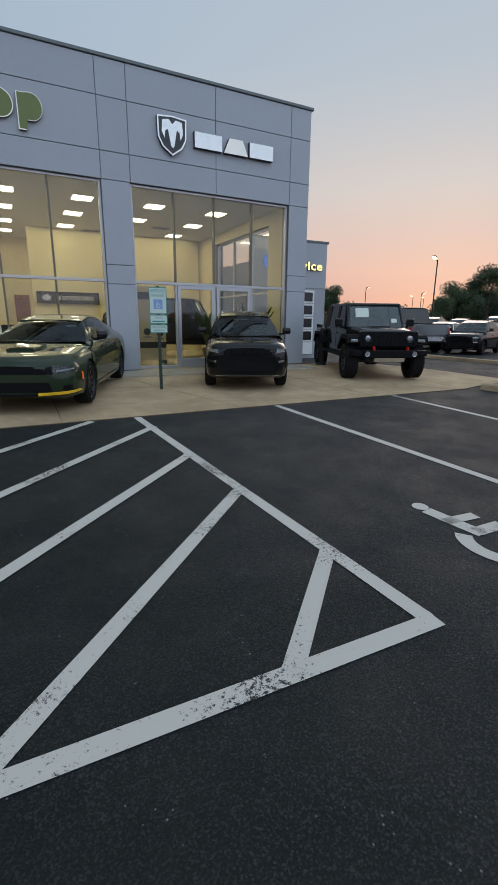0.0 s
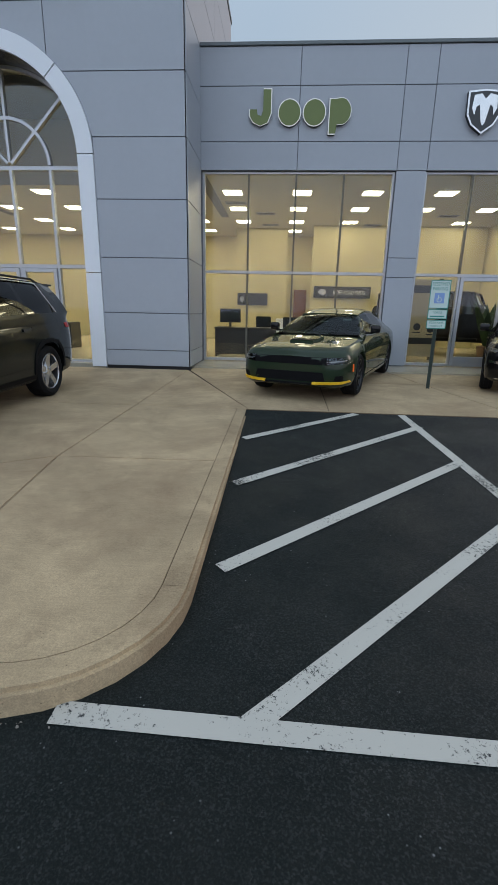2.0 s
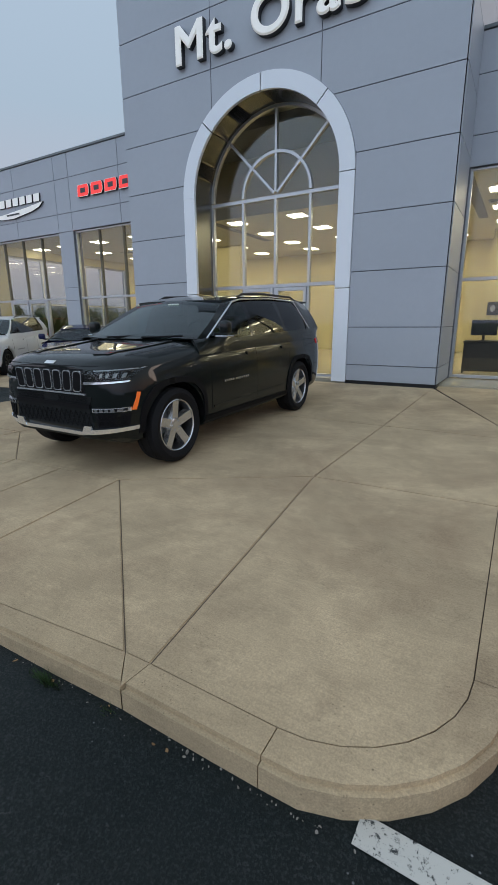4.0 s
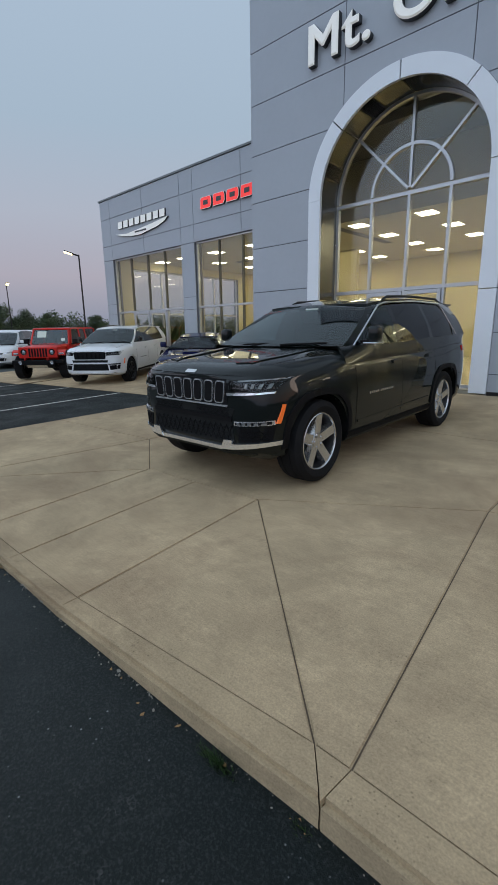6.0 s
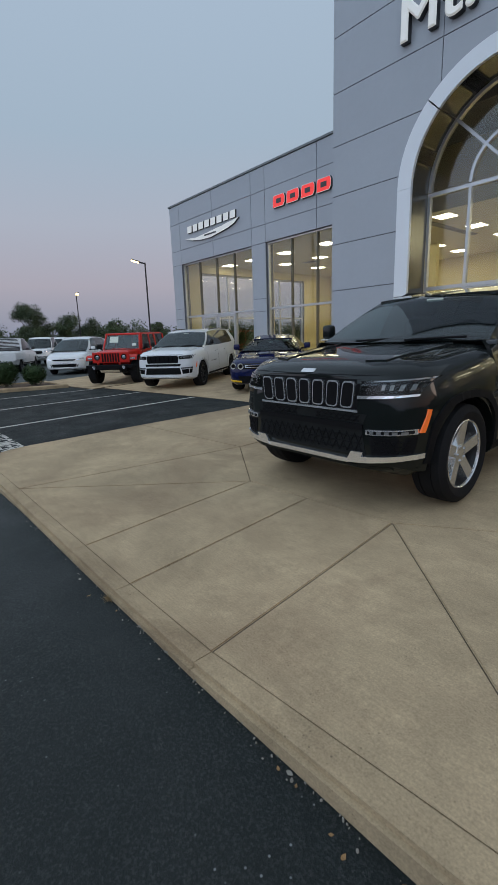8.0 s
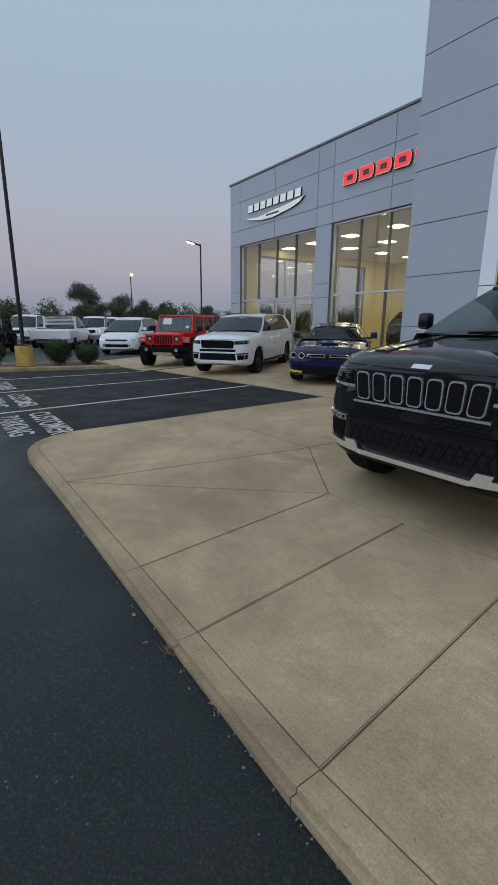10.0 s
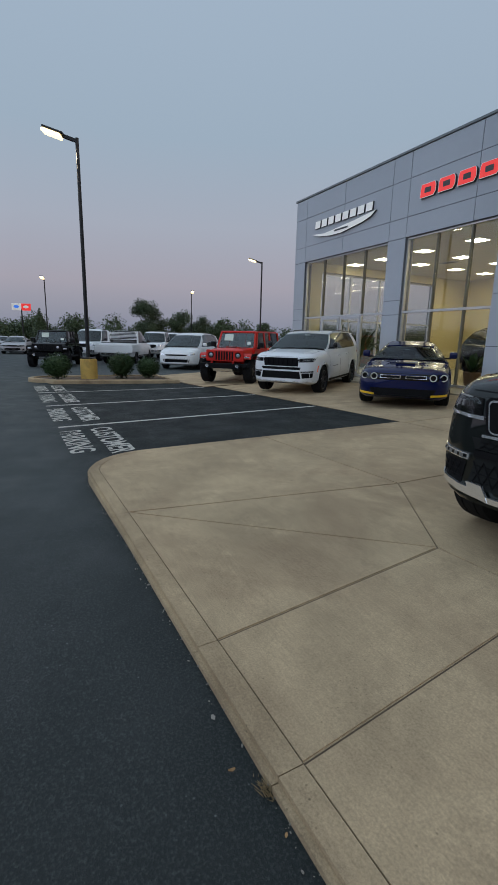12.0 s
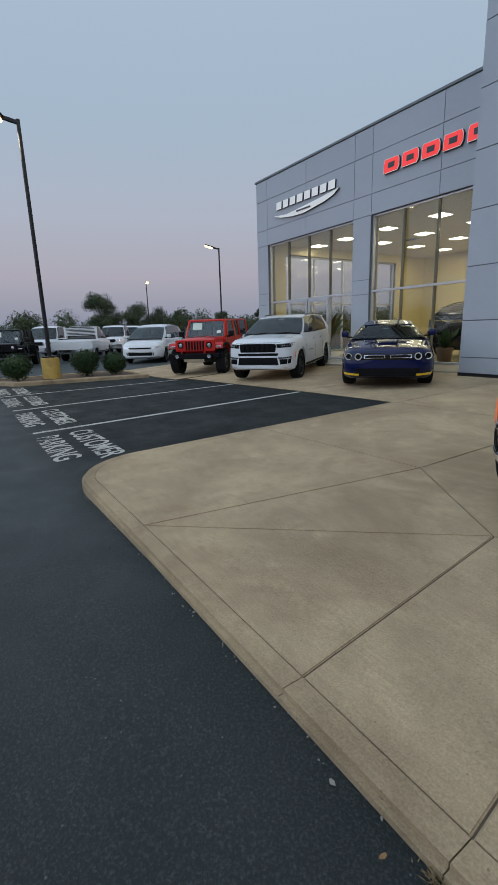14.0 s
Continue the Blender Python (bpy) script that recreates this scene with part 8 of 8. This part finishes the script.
treeline("far_woods", [(-70, -70), (-92, -30), (-95, 0), (-95, 30), (-88, 60), (-70, 90)], 5, 4.3)
treeline("far_woods", [(20, 95), (50, 85), (72, 66), (90, 40), (100, 10), (90, -40)], 6, 4.0)


def roadside_sign(x, y):
    root = empty("roadside_sign", "tall roadside sign with a white and a red plate", "sign", pose(x, y, 0, 0, 0, 75), "")
    part("post", cyl((0, 0, 0), (0, 0, 5.3), 0.09, n=10), BLACK_METAL, root)
    for a, b, mat in ((-1.25, -0.03, SIGN_WHITE), (0.03, 1.25, SIGN_RED)):
        p = part("plate", box(a, b, -0.12, 0.12, 5.05, 6.0, 0.02), mat, root)
        part("plain_mark", prism(disc_pts((a + b) / 2, 5.55, 0.36, 0.2), -0.126, -0.1205), SIGN_BLUE if mat is SIGN_WHITE else SIGN_WHITE, p)


roadside_sign(-78, 3.7)


# ---- things in the showroom ----
DESK = material("dark_desk", (0.025, 0.022, 0.02), 0.4, var=0.15, var_scale=5)
DOOR_WOOD = material("brown_wood_door", (0.16, 0.065, 0.03), 0.45, var=0.2, var_scale=3)
SCREEN = material("dark_screen", (0.006, 0.006, 0.008), 0.15)
BANNER = material("tan_banner", (0.42, 0.33, 0.19), 0.7, var=0.05, var_scale=4)
BLACK_PRINT = material("black_print", (0.015, 0.015, 0.016), 0.6)
POT = material("brown_pot", (0.12, 0.07, 0.04), 0.7, var=0.15, var_scale=6)
FZ = 0.34


def desk(x, y, w=1.6):
    root = empty("desk", "dark office desk standing by the showroom window", "desk", pose(x, y, FZ))
    part("desktop", box(-w / 2, w / 2, -0.38, 0.38, 0.70, 0.74, 0.008), DESK, root)
    part("modesty_panel", box(-w / 2 + 0.05, w / 2 - 0.05, -0.34, -0.31, 0.06, 0.70), DESK, root)
    for sg in (-1, 1):
        part("side_panel", box(sg * (w / 2 - 0.03) - 0.02, sg * (w / 2 - 0.03) + 0.02, -0.30, 0.36, 0, 0.70), DESK, root)
    m = empty("monitor", "black computer monitor on the desk", "monitor", pose(x - 0.42, y - 0.05, FZ + 0.74))
    part("screen", box(-0.27, 0.27, -0.02, 0.02, 0.12, 0.46, 0.008), SCREEN, m)
    part("stand", box(-0.03, 0.03, -0.02, 0.03, 0.012, 0.14), BLACK_METAL, m)
    part("foot", box(-0.12, 0.12, -0.09, 0.09, 0, 0.012, 0.004), BLACK_METAL, m)


def office_chair(x, y, turn=0.0):
    root = empty("office_chair", "black office chair on a five-star base", "chair", pose(x, y, FZ, 0, 0, turn), "showroom office chairs")
    part("seat", box(-0.24, 0.24, -0.24, 0.24, 0.44, 0.52, 0.03, 2), CABIN, root)
    part("backrest", box(-0.22, 0.22, 0.22, 0.28, 0.58, 1.02, 0.03, 2), CABIN, root)
    part("column", cyl((0, 0, 0.08), (0, 0, 0.44), 0.03), BLACK_METAL, root)
    for k in range(5):
        a = 2 * math.pi * k / 5
        part("base_leg", cyl((0, 0, 0.10), (0.3 * math.cos(a), 0.3 * math.sin(a), 0.06), 0.018, n=6), BLACK_METAL, root)
        part("caster", cyl((0.3 * math.cos(a) - 0.015, 0.3 * math.sin(a), 0.03), (0.3 * math.cos(a) + 0.015, 0.3 * math.sin(a), 0.03), 0.03, n=10), BLACK_METAL, root)
    return root


desk(-1.05, 13.1)
ch = office_chair(-0.55, 13.75, 20)
copy_thing(ch, pose(0.2, 13.3, FZ, 0, 0, 160))
copy_thing(ch, pose(-7.3, 13.8, FZ, 0, 0, 70))
desk(-7.0, 14.3, 1.5)
desk(-3.9, 14.6, 1.5)


def wall_board(x0, x1, z0, z1, y, words, label):
    root = empty("wall_board", label, "sign", pose(0, y, 0))
    part("board", box(x0, x1, -0.03, 0, z0, z1, 0.004), BLACK_PRINT, root)
    part("plain_mark", prism(disc_pts(x0 + (x1 - x0) * 0.15, (z0 + z1) / 2, (x1 - x0) * 0.07, (z1 - z0) * 0.25), -0.036, -0.031), RIM_SILVER, root)
    if words:
        word_mesh(root, words, x0 + (x1 - x0) * 0.62, -0.033, z0 + (z1 - z0) * 0.32, (z1 - z0) * 0.5, (x1 - x0) * 0.56, WHITE_PAINT)


wall_board(1.0, 3.05, 2.02, 2.42, 18.32, "& OFF-ROAD PARTS", "black wall board with a pale emblem and lettering")
wall_board(-1.85, -0.7, 1.72, 2.16, 18.95, "", "dark wall board with a pale emblem")
tagged(part("wall_inner_4", box(0.9, 2.2, 18.4, 18.6, 0.34, 4.45), BEIGE), "beige painted partition wall in the showroom", "wall", kind="structure")
root = empty("door_inner", "brown wooden door in the showroom partition, shut", "door", kind="structure")
part("leaf", box(0.35, 1.15 - 0.28, 20.93, 20.98, 0.34, 2.4), DOOR_WOOD, root)
tagged(part("reception_desk", box(-0.3, 0.9, 14.4, 14.9, 0.34, 1.30, 0.03, 2), WHITE_PAINT), "white rounded reception counter on the showroom floor", "counter")
root = empty("display_stand", "tan display banner with black bands and round marks", "banner", pose(3.25, 13.1, FZ))
part("panel", box(-0.48, 0.62, -0.03, 0, 0.1, 2.0), BANNER, root)
part("band", box(-0.48, 0.62, -0.036, -0.031, 1.68, 1.86), BLACK_PRINT, root)
part("band", box(-0.48, 0.62, -0.036, -0.031, 0.42, 0.58), BLACK_PRINT, root)
for cx, cz in ((-0.28, 1.2), (0.10, 0.85), (0.42, 1.2), (-0.32, 0.8), (0.45, 0.8)):
    part("round_mark", prism(disc_pts(cx, cz, 0.09, 0.09), -0.036, -0.031), BLACK_PRINT, root)
    part("small_print", box(cx - 0.10, cx + 0.10, -0.036, -0.031, cz - 0.15, cz - 0.125), BLACK_PRINT, root)
for px in (-0.4, 0.55):
    part("foot", box(px - 0.03, px + 0.03, -0.2, 0.2, 0, 0.1, 0.01), BLACK_METAL, root)


def potted_plant(x, y, k, seed):
    root = empty("potted_plant", "large-leaved green plant in a brown pot", "plant", pose(x, y, FZ), "showroom plants")
    part("pot", lathe([(0.001, 0.0), (0.16, 0.0), (0.22, 0.38), (0.20, 0.40), (0.18, 0.34), (0.001, 0.34)], 20), POT, root, m=pose(0, 0, 0, 0, -90, 0))
    rng = random.Random(seed)
    for i in range(14):
        a, lean, ln = rng.uniform(0, 6.28), rng.uniform(0.25, 0.9), k * rng.uniform(0.8, 1.2)
        rows = []
        for j in range(6):
            t = j / 5
            r = lean * ln * t
            z = 0.36 + ln * t * (1 - 0.35 * lean * t)
            w = 0.10 * math.sin(math.pi * (0.12 + 0.88 * t)) + 0.006
            c, s = math.cos(a), math.sin(a)
            rows.append([Vector((r * c - w * s, r * s + w * c, z)), Vector((r * c, r * s, z - 0.02)), Vector((r * c + w * s, r * s - w * c, z))])
        bm = bmesh.new()
        add_grid(bm, rows)
        part("leaf", bm, LEAF, root, smooth=True)


potted_plant(6.25, 12.6, 1.25, 3)
potted_plant(5.2, 13.2, 1.3, 4)
potted_plant(-16.4, 12.7, 1.3, 5)
potted_plant(-14.4, 12.6, 1.1, 6)
potted_plant(-11.3, 12.4, 0.6, 7)
show_b = copy_thing(compass, compass.matrix_basis.copy())
show_b.matrix_basis = pose(-11.3, 14.8, FZ, 0, 0, 70)
show_c = copy_thing(black_jeep, black_jeep.matrix_basis.copy())
show_c.matrix_basis = pose(4.9, 15.2, FZ, 0, 0, 60)
for o, text in ((show_b, "black compact SUV on display inside the showroom"), (show_c, "black off-roader on display inside the showroom")):
    tagged(o, text)
# blue wall emblem seen through the doors
root = empty("wall_emblem", "blue round illuminated emblem on the service wing", "sign", pose(7.95, 14.578, 0))
part("disc", prism(disc_pts(0, 3.4, 0.25, 0.25), -0.05, 0.0, "y"), SIGN_BLUE, root)
# stacked display boxes with pale tops by the coupe window
root = empty("merchandise_wall", "tan display wall of small pale boxes", "shelf", pose(-11.9, 17.1, FZ))
part("backing", box(-1.1, 1.1, -0.06, 0, 0.3, 1.9), BANNER, root)
for i in range(9):
    for j in range(5):
        part("box", box(-1.02 + 0.23 * i, -0.86 + 0.23 * i, -0.12, -0.061, 0.5 + 0.27 * j, 0.6 + 0.27 * j), STICKER, root)

# ---- service wing door, bollard ----
root = empty("door_service", "white sectional overhead door with dark glazed rows", "garage door", kind="structure")
for k in range(5):
    part("door_panel", box(8.55, 9.75, 14.54, 14.6, 0.36 + 0.44 * k, 0.78 + 0.44 * k, 0.006), WHITE_PAINT, root)
    if k:
        part("glazing", box(8.62, 9.68, 14.532, 14.5385, 0.42 + 0.44 * k, 0.72 + 0.44 * k), SCREEN, root)
root = empty("bollard", "black bollard with a round base at the building corner", "bollard", pose(7.75, 11.2, concrete_z(7.75, 11.2)))
part("post", cyl((0, 0, 0.05), (0, 0, 0.95), 0.07, n=16), BLACK_METAL, root, smooth=True)
part("base", cyl((0, 0, 0), (0, 0, 0.05), 0.17, 0.13, 16), BLACK_METAL, root)
part("cap", cyl((0, 0, 0.95), (0, 0, 0.99), 0.075, 0.05, 16), BLACK_METAL, root)


# ---- litter along the kerb ----
def litter():
    rng = random.Random(11)
    bm = bmesh.new()
    for i in range(210):
        x = rng.uniform(-7.6, -0.9)
        y = 1.985 - abs(rng.gauss(0, 0.016)) + 0.085 * clamp((x + 3.6) / 1.8)
        s = rng.uniform(0.0015, 0.006)
        m = Matrix.Translation((x, y - 0.006, asphalt_z(x, y - 0.006) + s * 0.6)) @ Euler((rng.random() * 6, rng.random() * 6, rng.random() * 6)).to_matrix().to_4x4() @ Matrix.Diagonal((s * rng.uniform(0.7, 1.8), s, s * 0.6, 1))
        bmesh.ops.create_icosphere(bm, subdivisions=1, radius=1, matrix=m)
    tagged(part("grit", bm, GRIT), "pale grit and pebbles gathered along the kerb", "grit", kind="stuff")
    for i in range(22):
        x = rng.choice((rng.uniform(-2.9, -1.2), rng.uniform(-5.0, -1.2)))
        y = 1.965 - abs(rng.gauss(0, 0.03)) + 0.085 * clamp((x + 3.6) / 1.8)
        bm = bmesh.new()
        curl = rng.uniform(0.004, 0.012)
        add_grid(bm, [[Vector((-0.02, -0.006, curl)), Vector((-0.02, 0.006, curl))], [Vector((0, -0.014, 0.0)), Vector((0, 0.014, 0.006))], [Vector((0.022, -0.004, curl)), Vector((0.022, 0.004, 0.004))]])
        k = rng.uniform(0.3, 0.6)
        o = part("dry_leaf", bm, DEAD_LEAF if i % 3 else GRIT, m=pose(x, y, asphalt_z(x, y) + 0.004, 0, 0, rng.uniform(0, 360)) @ Matrix.Diagonal((k, k, k, 1)))
        tagged(o, "small dry leaf scrap lying by the kerb" if i % 3 else "small pale scrap lying by the kerb", "leaf", "dry leaves by the kerb")
    for cx, cy, spread, count, tall, mat, label in ((-2.24, 2.005, 0.035, 170, 0.055, LEAF, "small green weeds in the kerb joint"), (-1.90, 2.035, 0.02, 50, 0.03, LEAF, "small green weeds in the kerb joint"),
                                                    (-4.18, 1.968, 0.018, 90, 0.03, STRAW, "dry straw-coloured weeds in the kerb joint")):
        bm = bmesh.new()
        for i in range(count):
            a, l = rng.uniform(0, 6.28), tall * rng.uniform(0.35, 1.1)
            x, y = cx + rng.gauss(0, spread), cy + rng.gauss(0, 0.010)
            c, d = math.cos(a), math.sin(a)
            z = asphalt_z(x, y)
            q = [bm.verts.new(p) for p in ((x - 0.002 * d, y + 0.002 * c, z), (x + 0.002 * d, y - 0.002 * c, z), (x + l * 0.6 * c, y + l * 0.5 * d - 0.012, z + l))]
            bm.faces.new(q)
        tagged(part("weeds", bm, mat), label, "weed", kind="stuff")


litter()

# ---- slabs and kerbs of the pavement ----
for pts in SLABS:
    part("slab", slab_mesh(pts), CONCRETE, pavement)


def outer_edge(x, y):
    """Whether a kerb's edge is the one towards the asphalt."""
    if x > RX - 0.03 or x < LX + 0.03 or y < FRONT + 0.09 * clamp((x + 3.6) / 1.8) + 0.03:
        return True
    for cx, cy in ((RX - 0.72, FRONT + 0.80), (LX + 0.72, FRONT + 0.72)):
        if y < cy and math.hypot(x - cx, y - cy) > 0.68 and (x > cx if cx > -4 else x < cx):
            return True
    return False


for pts in KERBS:
    part("kerb", slab_mesh(pts, 0.002, 0.24, 0.003, outer_edge), KERB, pavement)
